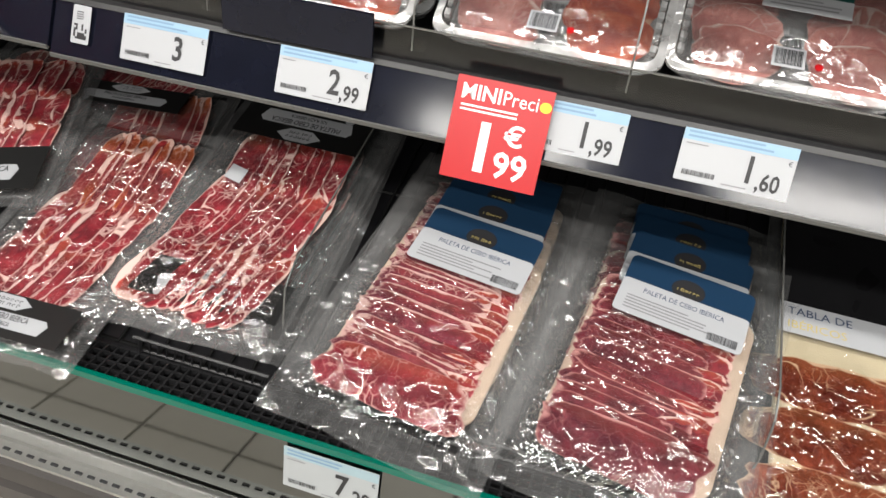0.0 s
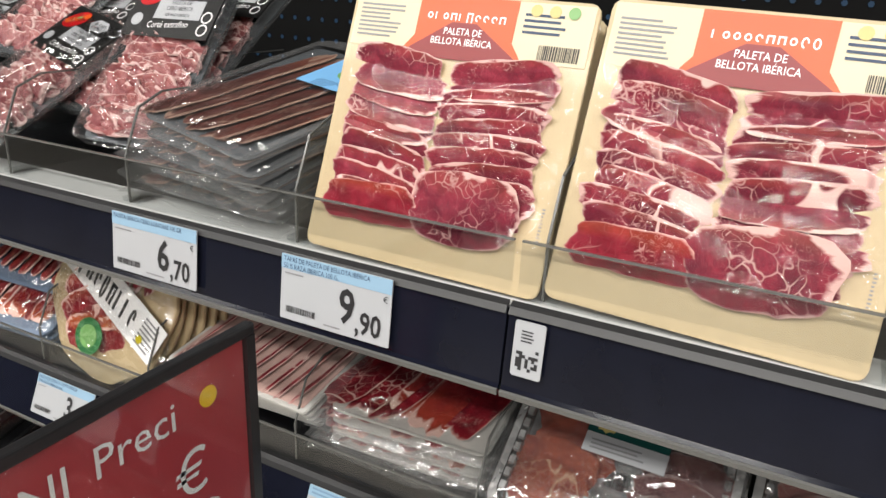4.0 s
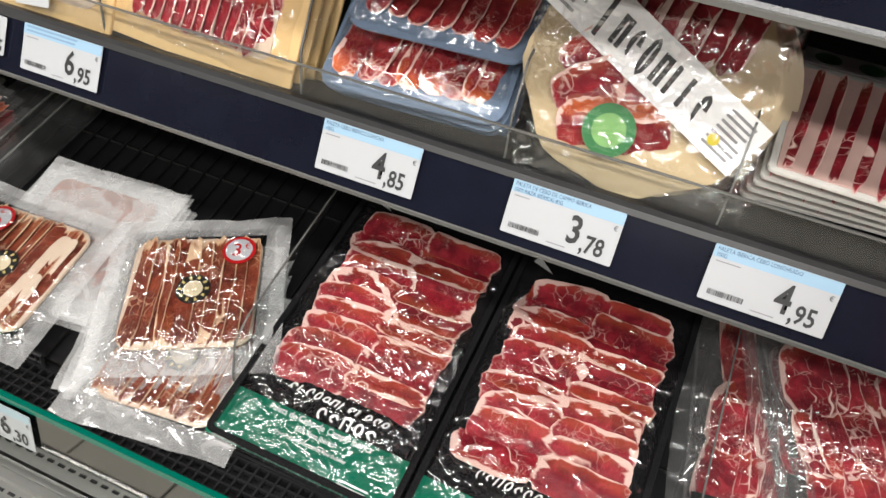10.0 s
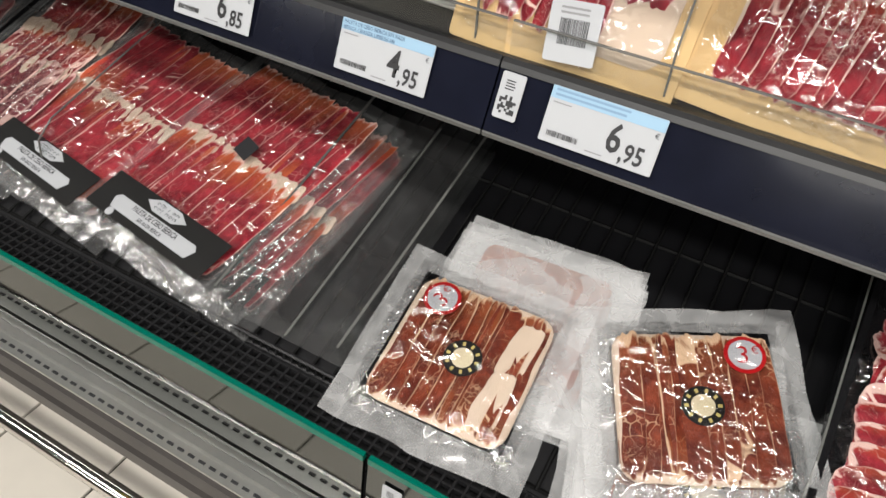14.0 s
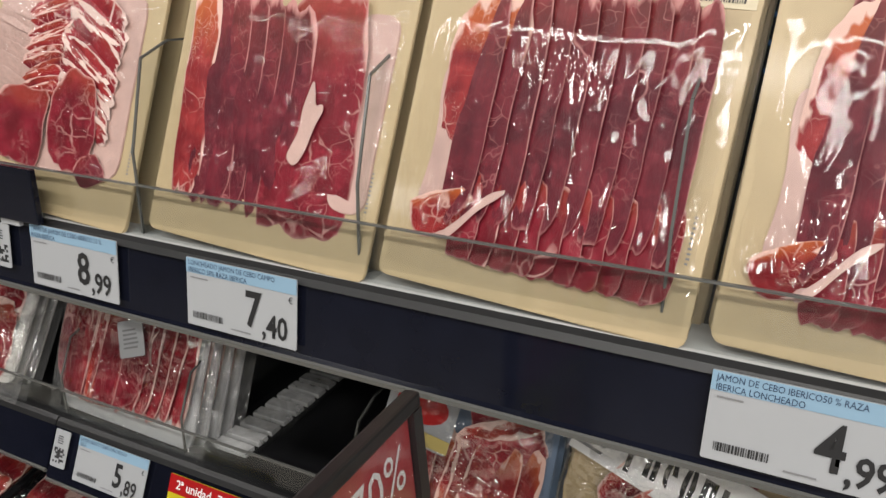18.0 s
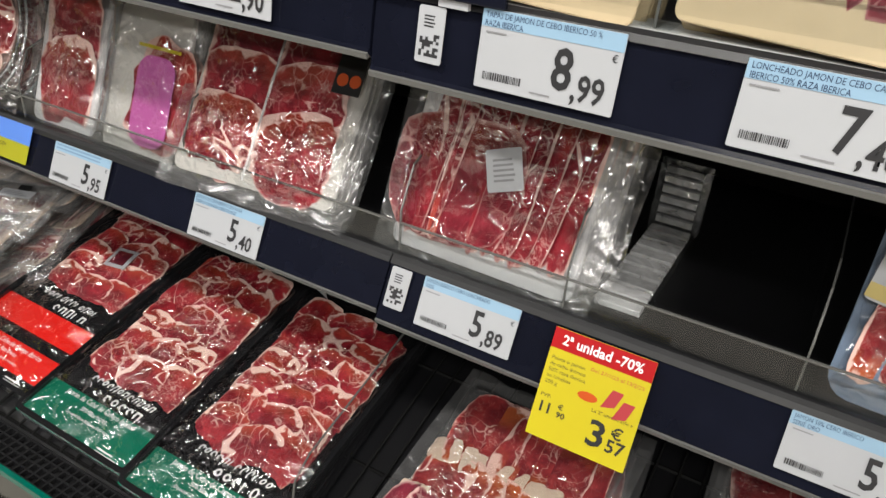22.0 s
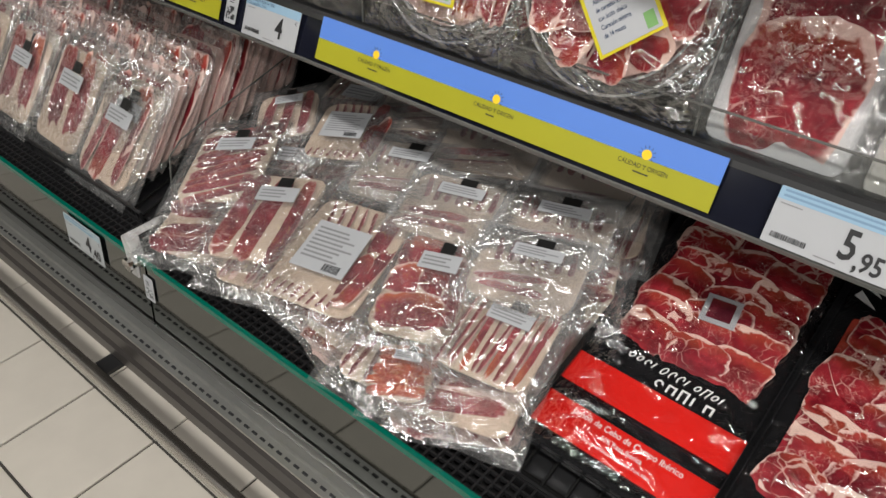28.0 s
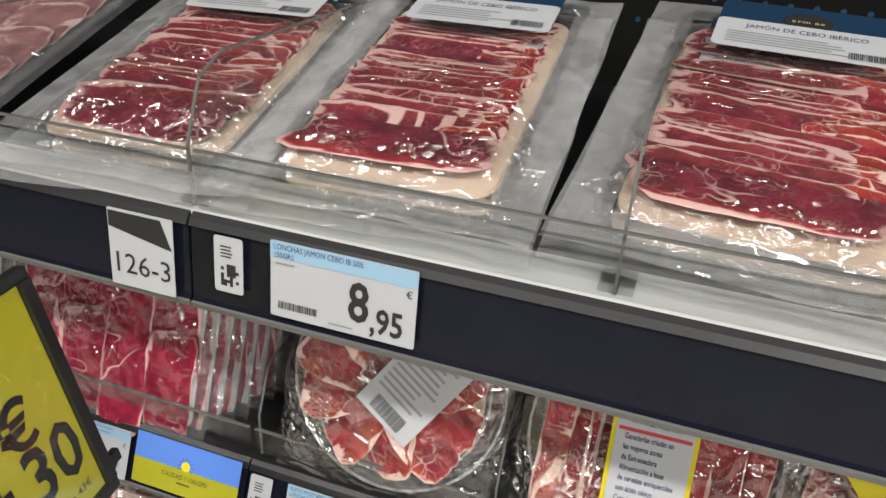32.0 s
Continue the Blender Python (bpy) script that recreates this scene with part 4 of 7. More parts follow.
c = hang(-2.614, 0.797, -0.004, 23, 0.100, 0.124, "promo_card", "yellow hanging promotion card with red head, second unit offer", shrink=(0.93, 0.83))
part("card", shape(outline(0.100, 0.124, 0.001, 3), 0, 0.0009), YELLOW, c)
part("red_head", shape(rect(0, 0.0505, 0.0998, 0.0225), 0.001, 0.0013), RED, c, "red header band")
text(c, "2ª unidad -70%", 0.0155, 0, 0.0455, 0.0016, WHITEINK, "CENTER", stretch=0.86, weight=0.02)
text(c, "Del 27/1/23 al 13/2/23", 0.0058, 0.046, 0.029, 0.0012, REDDULL, "RIGHT")
for k, s in enumerate(("Paleta o jamón", "de cebo ibérico", "50% raza ibérica", "en lonchas", "200 g")):
    text(c, s, 0.0058, -0.046, 0.027 - 0.0068 * k, 0.0012, INK, "LEFT")
text(c, "PVP:", 0.006, -0.046, -0.016, 0.0012, INK, "LEFT")
text(c, "11", 0.017, -0.046, -0.033, 0.0012, INK, "LEFT", stretch=0.9, weight=0.02)
text(c, "€", 0.008, -0.026, -0.024, 0.0012, INK, "LEFT", weight=0.02)
text(c, "90", 0.009, -0.026, -0.033, 0.0012, INK, "LEFT", weight=0.02)
text(c, "La 2ª unidad sale a", 0.0055, 0.046, -0.012, 0.0012, INK, "RIGHT")
text(c, "3", 0.040, 0.006, -0.047, 0.0012, INK, "LEFT", weight=0.02)
text(c, "€", 0.017, 0.029, -0.031, 0.0012, INK, "LEFT", weight=0.02)
text(c, "57", 0.020, 0.027, -0.047, 0.0012, INK, "LEFT", stretch=0.9, weight=0.02)
for k in (0, 1):
    part("picture", shape([(0.012 + 0.013 * k, -0.004 - 0.008 * k), (0.025 + 0.013 * k, 0.0 - 0.008 * k), (0.030 + 0.013 * k, 0.018 - 0.008 * k), (0.019 + 0.013 * k, 0.018 - 0.008 * k)], 0.001, 0.0013 + 0.0003 * k), REDDULL, c)
part("emblem", shape(disc(-0.002, 0.001, 0.010, 18, 0.005), 0.001, 0.0013), ORANGE, c)

c = hang(-0.520, 0.462, -0.2240, 6, 0.125, 0.105, "promo_card", "yellow offer card with red head on the glass front")
part("card", shape(outline(0.125, 0.105, 0.001, 3), -0.006, -0.0052), YELLOW, c)
part("red_head", shape(rect(0, 0.042, 0.1248, 0.021), -0.005, -0.0046), RED, c, "red header band")
text(c, "2ª", 0.015, -0.050, 0.037, -0.0044, WHITEINK, "LEFT", weight=0.02)
bars(c, 0.01, 0.042, 0.07, 0.008, 1, -0.0044, WHITEINK, 2)
text(c, "3", 0.040, -0.010, -0.040, -0.0048, INK, "LEFT", weight=0.02)
text(c, "€", 0.017, 0.014, -0.024, -0.0048, INK, "LEFT", weight=0.02)
bars(c, -0.025, 0.012, 0.05, 0.028, 4, -0.0048, GREYINK, 5)

c = hang(-1.775, 1.070, -0.060, 6, 0.098, 0.075, "promo_card", "dull red award card in the price rail")
part("card", shape(outline(0.098, 0.085, 0.001, 3), 0, 0.0009), REDDULL, c)
text(c, "PREMIOS", 0.013, -0.044, 0.014, 0.0012, WHITEINK, "LEFT")
text(c, "2022", 0.011, -0.040, -0.025, 0.0012, WHITEINK, "LEFT")
bars(c, -0.022, -0.002, 0.04, 0.022, 3, 0.0012, WHITEINK, 3)
part("picture", shape(rect(0.022, 0.015, 0.028, 0.045), 0.001, 0.0013), RED, c)


def flag_sign(x, y1, z0, w, h, face, label, lean=0.0, yaw=0.0):
    """A framed sign that sticks out from the rail into the aisle."""
    root = thing("framed_price_sign", Matrix.Translation((x, y1, z0)) @ Matrix(((0, 0, 1, 0), (1, 0, 0, 0), (0, 1, 0, 0), (0, 0, 0, 1))) @ pose(0, 0, 0, -lean, yaw, 0), label, "sign", "framed signs")
    # local: x towards the shelf, y up, z towards the viewer
    part("poster", shape([(-w, 0), (0, 0), (0, h), (-w, h)], -0.002, 0.0), face, root)
    bm = bmesh.new()
    box(-w - 0.006, -0.006, -0.005, 0.006, 0.004, 0.005, 0.002, bm)
    box(-w - 0.006, h - 0.004, -0.005, 0.006, h + 0.006, 0.005, 0.002, bm)
    box(-w - 0.006, 0.004, -0.005, -w + 0.004, h - 0.004, 0.005, 0.0, bm)
    box(-0.004, 0.004, -0.005, 0.006, h - 0.004, 0.005, 0.0, bm)
    part("frame", bm, BLACK, root, "black plastic frame")
    part("clamp", box(0.004, 0.010, -0.004, 0.020, 0.020, 0.002), BLACK, root)
    part("cover", shape([(-w, 0), (0, 0), (0, h), (-w, h)], 0.002, 0.0025), PLEXI, root, "clear cover")
    return root


s = flag_sign(-0.53, -0.10, 0.815, 0.28, 0.20, REDDULL, "framed red promotion sign standing out from the shelf")
text(s, "MINI", 0.036, -0.24, 0.150, 0.001, WHITEINK, "LEFT")
text(s, "Preci", 0.036, -0.15, 0.150, 0.001, WHITEINK, "LEFT")
part("dot", shape(disc(-0.045, 0.162, 0.009, 16), 0.0005, 0.0012), SUN, s)
text(s, "1", 0.13, -0.16, 0.03, 0.001, WHITEINK, "LEFT")
text(s, "€", 0.055, -0.085, 0.085, 0.001, WHITEINK, "LEFT")
text(s, "99", 0.070, -0.095, 0.022, 0.001, WHITEINK, "LEFT", stretch=0.85)
s = flag_sign(-2.246, -0.145, 0.873, 0.25, 0.18, OLIVE, "framed red and yellow second unit offer sign", 6)
part("red_head", shape([(-0.25, 0.115), (0, 0.115), (0, 0.18), (-0.25, 0.18)], 0.0002, 0.0006), REDDULL, s, "red header")
text(s, "2ª unidad -70%", 0.040, -0.012, 0.135, 0.001, WHITEINK, "RIGHT", stretch=0.88)
text(s, "Del 27/1/23 al 13/2/23", 0.009, -0.012, 0.103, 0.001, INK, "RIGHT")
text(s, "La 2ª unidad sale a", 0.011, -0.012, 0.080, 0.001, INK, "RIGHT")
text(s, "3", 0.085, -0.075, 0.014, 0.001, INK, "RIGHT")
text(s, "€", 0.030, -0.068, 0.050, 0.001, INK, "LEFT")
text(s, "57", 0.040, -0.070, 0.018, 0.001, INK, "LEFT", stretch=0.9)
part("picture", shape(rect(-0.17, 0.055, 0.05, 0.075), 0.0005, 0.001), CREAM, s)
part("picture", shape(rect(-0.17, 0.058, 0.036, 0.05), 0.0012, 0.0016), REDDULL, s)
s = flag_sign(-4.113, -0.108, 0.854, 0.30, 0.192, OLIVE, "framed yellow price sign reading 4,30 euro", 12, 8)
text(s, "IBERICO 50% CRF LONCHAS", 0.0135, -0.135, 0.158, 0.001, INK, "CENTER")
text(s, "4", 0.112, -0.076, 0.030, 0.001, INK, "RIGHT", weight=0.02)
text(s, "€", 0.052, -0.070, 0.082, 0.001, INK, "LEFT", weight=0.02)
text(s, ",30", 0.066, -0.078, 0.034, 0.001, INK, "LEFT", stretch=0.85, weight=0.02)
text(s, "El kg sale a 43€", 0.0095, -0.015, 0.016, 0.001, INK, "RIGHT")
part("picture", shape(rect(-0.235, 0.062, 0.085, 0.085), 0.0005, 0.001), CREAM, s, "pale photo of a pack")
for q in range(6):
    part("picture_slice", shape(disc(-0.262 + 0.0105 * q, 0.060, 0.009, 14, 0.026), 0.0012 + 0.0003 * q, 0.0014 + 0.0003 * q), (FATPINK, PINKPRINT)[q % 2], s)
barcode(s, -0.20, 0.012, 0.05, 0.008, 0.001, 4)


clip = thing("glass_clip", Matrix.Translation((-4.085, -0.214, 0.440)), "clear plastic clip post on the glass joint", "clip")
part("post", box(-0.010, -0.012, -0.02, 0.010, 0.006, 0.050, 0.002), RIMCLEAR, clip)
part("knob", tube((0, -0.020, 0.004), (0, 0.010, 0.004), 0.011, 12), CHROME, clip, "bright round knob")
part("arm", box(-0.004, -0.004, 0.046, 0.004, 0.060, 0.054, 0.001), RIMCLEAR, clip)


# ---- packs of cured meat ----
def wordmark(parent, x, y, w, h, n, z, material, seed=1, slant=0.0, name="brand_mark", heavy=0.17):
    """A brand drawn as a row of plain thin rings and strokes."""
    rr = random.Random(seed)
    bm = bmesh.new()
    step = w / n
    t = min(step, h) * heavy

    def bar(x0, y0, x1, y1):
        bm.faces.new([bm.verts.new((p + slant * (q - y) / h, q, z)) for p, q in ((x0, y0), (x1, y0), (x1, y1), (x0, y1))])

    for k in range(n):
        cx = x - w / 2 + (k + 0.5) * step
        a, c = step * 0.36, h * rr.choice((0.36, 0.36, 0.5))
        if rr.random() < 0.55:
            o = [bm.verts.new((cx + a * math.cos(q * 0.7854) + slant * c * math.sin(q * 0.7854) / h, y + c * math.sin(q * 0.7854), z)) for q in range(8)]
            i = [bm.verts.new((cx + (a - t) * math.cos(q * 0.7854) + slant * (c - t) * math.sin(q * 0.7854) / h, y + (c - t) * math.sin(q * 0.7854), z)) for q in range(8)]
            for q in range(8 if rr.random() < 0.5 else 6):
                bm.faces.new((o[q], o[(q + 1) % 8], i[(q + 1) % 8], i[q]))
        else:
            bar(cx - a, y - c, cx - a + t, y + c)
            if rr.random() < 0.6:
                bar(cx - a + t, y + c - t, cx + a, y + c)
                bar(cx + a - t, y - c, cx + a, y + c - t)
    return tagged(part(name, bm, material, parent), kind="stuff")


def seal_rim(root, w, h, border, z, seed, milky=None):
    """The flat welded edge of a bag, slightly wavy."""
    bm = bmesh.new()
    n = 10
    loop = []
    for k in range(n):
        loop.append((-0.5 + k / n, -0.5))
    for k in range(n):
        loop.append((0.5, -0.5 + k / n))
    for k in range(n):
        loop.append((0.5 - k / n, 0.5))
    for k in range(n):
        loop.append((-0.5, 0.5 - k / n))
    o, i = [], []
    for u, v in loop:
        q = noise.noise((u * 5 + seed, v * 5, seed * 0.7))
        o.append(bm.verts.new((u * w + 0.004 * q, v * h + 0.004 * q, z + 0.004 * q - 0.002)))
        i.append(bm.verts.new((u * (w - 2 * border), v * (h - 2 * border), z + 0.0015 * q)))
    m = len(loop)
    for k in range(m):
        j = (k + 1) % m
        bm.faces.new((o[k], o[j], i[j], i[k]))
    return part("seal_rim", bm, milky or HAZY, root, "clear welded bag edge", smooth=True)


def cover(root, w, h, z, amp, seed, material, x=0.0, y=0.0, skirt=0.0, dome=0.0, scale=16.0, name="wrap"):
    return part(name, sheet(w, h, amp * 0.6, seed, skirt=skirt, dome=dome, scale=scale), material, root, m=pose(x, y, z), smooth=True)


def sticker(root, x, y, w, h, z, turn=0.0, seed=0, code=True):
    st = part("sticker", shape(outline(w, h, 0.002, 3), 0, 0.0007), PAPER, root, "white weight sticker", m=pose(x, y, z, 0, 0, turn))
    if code:
        barcode(st, 0, 0, w * 0.55, h * 0.42, 0.0010, seed)
        bars(st, 0, h * 0.34, w * 0.6, h * 0.16, 2, 0.0010, GREYINK, seed)
    return st


def soften(pts, times=2):
    """Cut the corners of an outline until it runs smoothly."""
    for _ in range(times):
        nxt = []
        for a, b in zip(pts, pts[1:] + pts[:1]):
            nxt.append((a[0] * 0.75 + b[0] * 0.25, a[1] * 0.75 + b[1] * 0.25))
            nxt.append((a[0] * 0.25 + b[0] * 0.75, a[1] * 0.25 + b[1] * 0.75))
        pts = nxt
    return pts


def card_pack(m, label, w, h, header, tri, meatmat, style, words=(), seed=0, card=None, name="meat_pack", group="card-backed packs"):
    """A stiff card-backed pack: printed head with a coloured block, fanned slices, tight film."""
    card = card or KRAFT
    root = thing(name, m, label, "meat pack", group)
    part("card", shape(outline(w, h, 0.008, 4), 0.0, 0.003, 0.0006), card, root, "cream card backing")
    top = h / 2
    part("printed_head", shape(rect(0, top - h * 0.115, w * 0.97, h * 0.205), 0.0031, 0.0036), CREAM, root, "pale printed head")
    part("colour_block", shape([(-w * 0.20, top - h * 0.012), (-w * 0.20, top - h * 0.16), (-w * 0.26, top - h * 0.235), (w * 0.26, top - h * 0.235), (w * 0.20, top - h * 0.16), (w * 0.20, top - h * 0.012)], 0.0037, 0.0042), header, root, "coloured head block")
    part("peak", shape([(-w * 0.26, top - h * 0.238), (w * 0.26, top - h * 0.238), (w * 0.05, top - h * 0.105), (-w * 0.05, top - h * 0.105)], 0.0043, 0.0047), tri, root)
    wordmark(root, 0, top - h * 0.085, w * 0.33, h * 0.035, 10, 0.0044, WHITEINK, seed)
    ink = WHITEINK if tri not in (PAPER, CREAM, WHITEINK) else BLUEINK
    for k, s in enumerate(words):
        text(root, s, h * 0.036, 0, top - h * (0.150 + 0.036 * k), 0.0050, ink, "CENTER", stretch=0.85)
    bars(root, -w * 0.36, top - h * 0.12, w * 0.2, h * 0.13, 8, 0.0040, GREYINK, seed)
    bars(root, w * 0.33, top - h * 0.085, w * 0.2, h * 0.08, 4, 0.0040, BLUEINK, seed + 2)
    for q in range(3):
        part("emblem", shape(disc(w * (0.27 + 0.07 * q), top - h * 0.04, w * 0.022, 12), 0.0040, 0.0043), (GOLD, GOLD, LEAF)[q], root)
    barcode(root, w * 0.38, top - h * 0.18, w * 0.15, h * 0.05, 0.0042, seed)
    y0, y1 = -h * (0.40 if style in ("dark", "strips") else 0.37), top - h * 0.235
    x0, x1 = -w * 0.42, w * 0.40
    if style == "two":
        slices(root, PLUM, x0, y0 + h * 0.06, -w * 0.035, y1 - 0.002, 1, 10, "fold", 2.2, 0.0034, 0.0032, seed=seed, jit=0.7, turn=-8)
        slices(root, PLUM, -w * 0.005, y0 + h * 0.06, x1, y1 - 0.002, 1, 11, "fold", 2.0, 0.0034, 0.0036, seed=seed + 3, jit=0.5, turn=5)
        slices(root, SLAB, x0 + w * 0.01, y0, -w * 0.02, y0 + h * 0.15, 1, 1, "square", 1.0, 0.0032, 0.0085, seed=seed + 4, jit=0.6)
        slices(root, PLUM, -w * 0.05, y0 - h * 0.02, x1 - w * 0.03, y0 + h * 0.24, 1, 1, "fold", 1.0, 0.0035, 0.0088, seed=seed + 5, jit=0.6)
    elif style == "strips":
        part("fat_edge", shape(outline(w * 0.16, (y1 - y0) * 0.84, 0.012, 5), 0.0032, 0.0044, 0.0006), FATPINK, root, "pale fat", m=pose(w * 0.37, y1 - (y1 - y0) * 0.46, 0))
        slices(root, SLAB, w * 0.00, y0 - h * 0.01, w * 0.365, y1 + 0.002, 1, 1, "square", 1.0, 0.003, 0.0046, seed=seed + 1, jit=0.2)
        part("fat_seam", shape(soften([(w * p, h * q) for p, q in ((0.105, -0.200), (0.150, -0.225), (0.185, -0.170), (0.200, -0.100), (0.228, -0.050), (0.215, -0.030), (0.190, -0.045), (0.178, 0.000), (0.164, 0.035), (0.152, 0.000), (0.138, -0.060), (0.142, -0.120), (0.122, -0.160))]), 0.0, 0.0006), FATPINK, root, "seam of pale fat", m=pose(0.0, 0.0, 0.0092))
        for q in range(7):
            xq = x0 + w * (0.005 + 0.070 * q)
            slices(root, ORANGEHAM if q == 0 else HAM, xq, y0 + h * (0.035 - 0.004 * q), xq + w * 0.135, y1 - h * (0.004 + 0.006 * q), 1, 1, "strip", 1.0, 0.0042, 0.0076 - 0.0006 * q, seed=seed + 11 + q, jit=0.15)
            if 0 < q:
                part("fat_tip", shape(soften([(-0.0045, -0.008), (0.004, -0.009), (0.0055, 0.001), (0.001, 0.008), (-0.002, 0.002)]), 0.0, 0.0005), FATPINK, root, "pale fat tip", m=pose(xq + w * 0.045, y1 - h * (0.045 + 0.010 * q), 0.0112 - 0.0004 * q, 0, 0, 8))
    elif style == "dark":
        part("fat_edge", shape(soften([(w * p, y0 + h * q) for p, q in ((-0.42, 0.05), (-0.30, 0.02), (-0.16, 0.06), (-0.10, 0.20), (-0.22, 0.30), (-0.30, 0.40), (-0.36, 0.50), (-0.41, 0.46), (-0.38, 0.28))]), 0.0030, 0.0040), FATPINK, root, "pale fat")
        slices(root, ORANGEHAM, x0 + w * 0.05, y0 + h * 0.20, x0 + w * 0.30, y1, 1, 1, "fold", 1.05, 0.003, 0.0036, seed=seed, jit=0.3)
        slices(root, ORANGEHAM, x0 + w * 0.00, y0 + h * 0.03, x0 + w * 0.22, y0 + h * 0.15, 1, 1, "fold", 1.0, 0.003, 0.0046, seed=seed + 3, turn=18)
        slices(root, HAM, x0 + w * 0.12, y0 + h * 0.10, x1, y1 + 0.004, 10, 1, "strip", 1.7, 0.0028, 0.0060, seed=seed, along="x", jit=0.25)
        slices(root, SLAB, x0 + w * 0.16, y0 - h * 0.01, x1 + w * 0.01, y0 + h * 0.22, 10, 1, "strip", 1.7, 0.0028, 0.0044, seed=seed + 2, along="x", jit=0.4, turn=-2)
        part("fat_seam", shape(soften([(w * p, y0 + h * q) for p, q in ((-0.30, 0.02), (-0.25, 0.04), (-0.18, 0.12), (-0.11, 0.165), (-0.10, 0.185), (-0.16, 0.165), (-0.23, 0.09), (-0.29, 0.045))]), 0.0, 0.0005), FATPINK, root, "seam of pale fat", m=pose(0.0, 0.0, 0.0105))
    elif style == "fan":
        part("fat_bed", shape(outline(w * 0.74, y1 - y0, 0.02, 4), 0.0032, 0.0045, 0.0006), FATPINK, root, "pale fat", m=pose(w * 0.04, (y0 + y1) / 2 + h * 0.02, 0))
        slices(root, FATPINK, x0 - w * 0.02, y0 + h * 0.26, x0 + w * 0.26, y1 + 0.004, 1, 8, "fold", 2.0, 0.0030, 0.0045, seed=seed, turn=-16, jit=0.5)
        slices(root, PALETA, x0 + w * 0.20, y0 + h * 0.20, w * 0.02, y1 - 0.004, 1, 14, "fold", 2.8, 0.003, 0.0050, seed=seed + 1, turn=20, jit=1.2)
        slices(root, BACON, -w * 0.02, y0 + h * 0.20, x1 - w * 0.06, y1 - 0.004, 1, 10, "fold", 2.2, 0.003, 0.0050, seed=seed + 2, turn=-30, jit=0.5)
        slices(root, SLAB, x0 + w * 0.10, y0 + h * 0.02, -w * 0.02, y0 + h * 0.29, 1, 1, "square", 1.0, 0.003, 0.0080, seed=seed + 3, jit=0.3)
        slices(root, SLAB, w * 0.00, y0 + h * 0.03, x1 - w * 0.13, y0 + h * 0.38, 1, 1, "oval", 1.0, 0.003, 0.0082, seed=seed + 4, jit=0.3)
        slices(root, HAM, w * 0.20, y0 + h * 0.00, x1 - w * 0.06, y0 + h * 0.10, 1, 1, "fold", 1.0, 0.003, 0.0060, 30, seed + 6)
    elif style == "rows":
        slices(root, meatmat, x0, y0, x1, y1, 2, 6, "fold", 2.0, 0.0035, 0.0032, seed=seed)
    cover(root, w * 0.96, h * 0.74, 0.0130, 0.0008 if style != "dark" else 0.0016, seed + 1, FILMTIGHT if style != "dark" else FILMSOFT, 0, -h * 0.09, skirt=0.009, scale=22)
    bars(root, w * 0.455, -h * 0.25, w * 0.012, h * 0.12, 10, 0.0034, GREYINK, seed)
    return root


def behind(base, x, v, w, h, n, step, label, turn=0.0, card=None, seed=0, back=(0, 0, -1), group="card-backed packs"):
    """The backs of the packs that stand behind the first one."""
    rr = random.Random(seed + 5)
    for k in range(n):
        m = plane_pose(base, x + rr.uniform(-0.004, 0.004), v + rr.uniform(-0.004, 0.002), -step * (k + 1), turn + rr.uniform(-1, 1))
        root = thing("meat_pack", m, label, "meat pack", group)
        part("card", shape(outline(w, h, 0.008, 4), 0.0, 0.003, 0.0006), card or KRAFT, root)
        cover(root, w * 0.96, h * 0.96, step * 0.7, 0.0015, seed + k, FILMTIGHT, skirt=0.004)


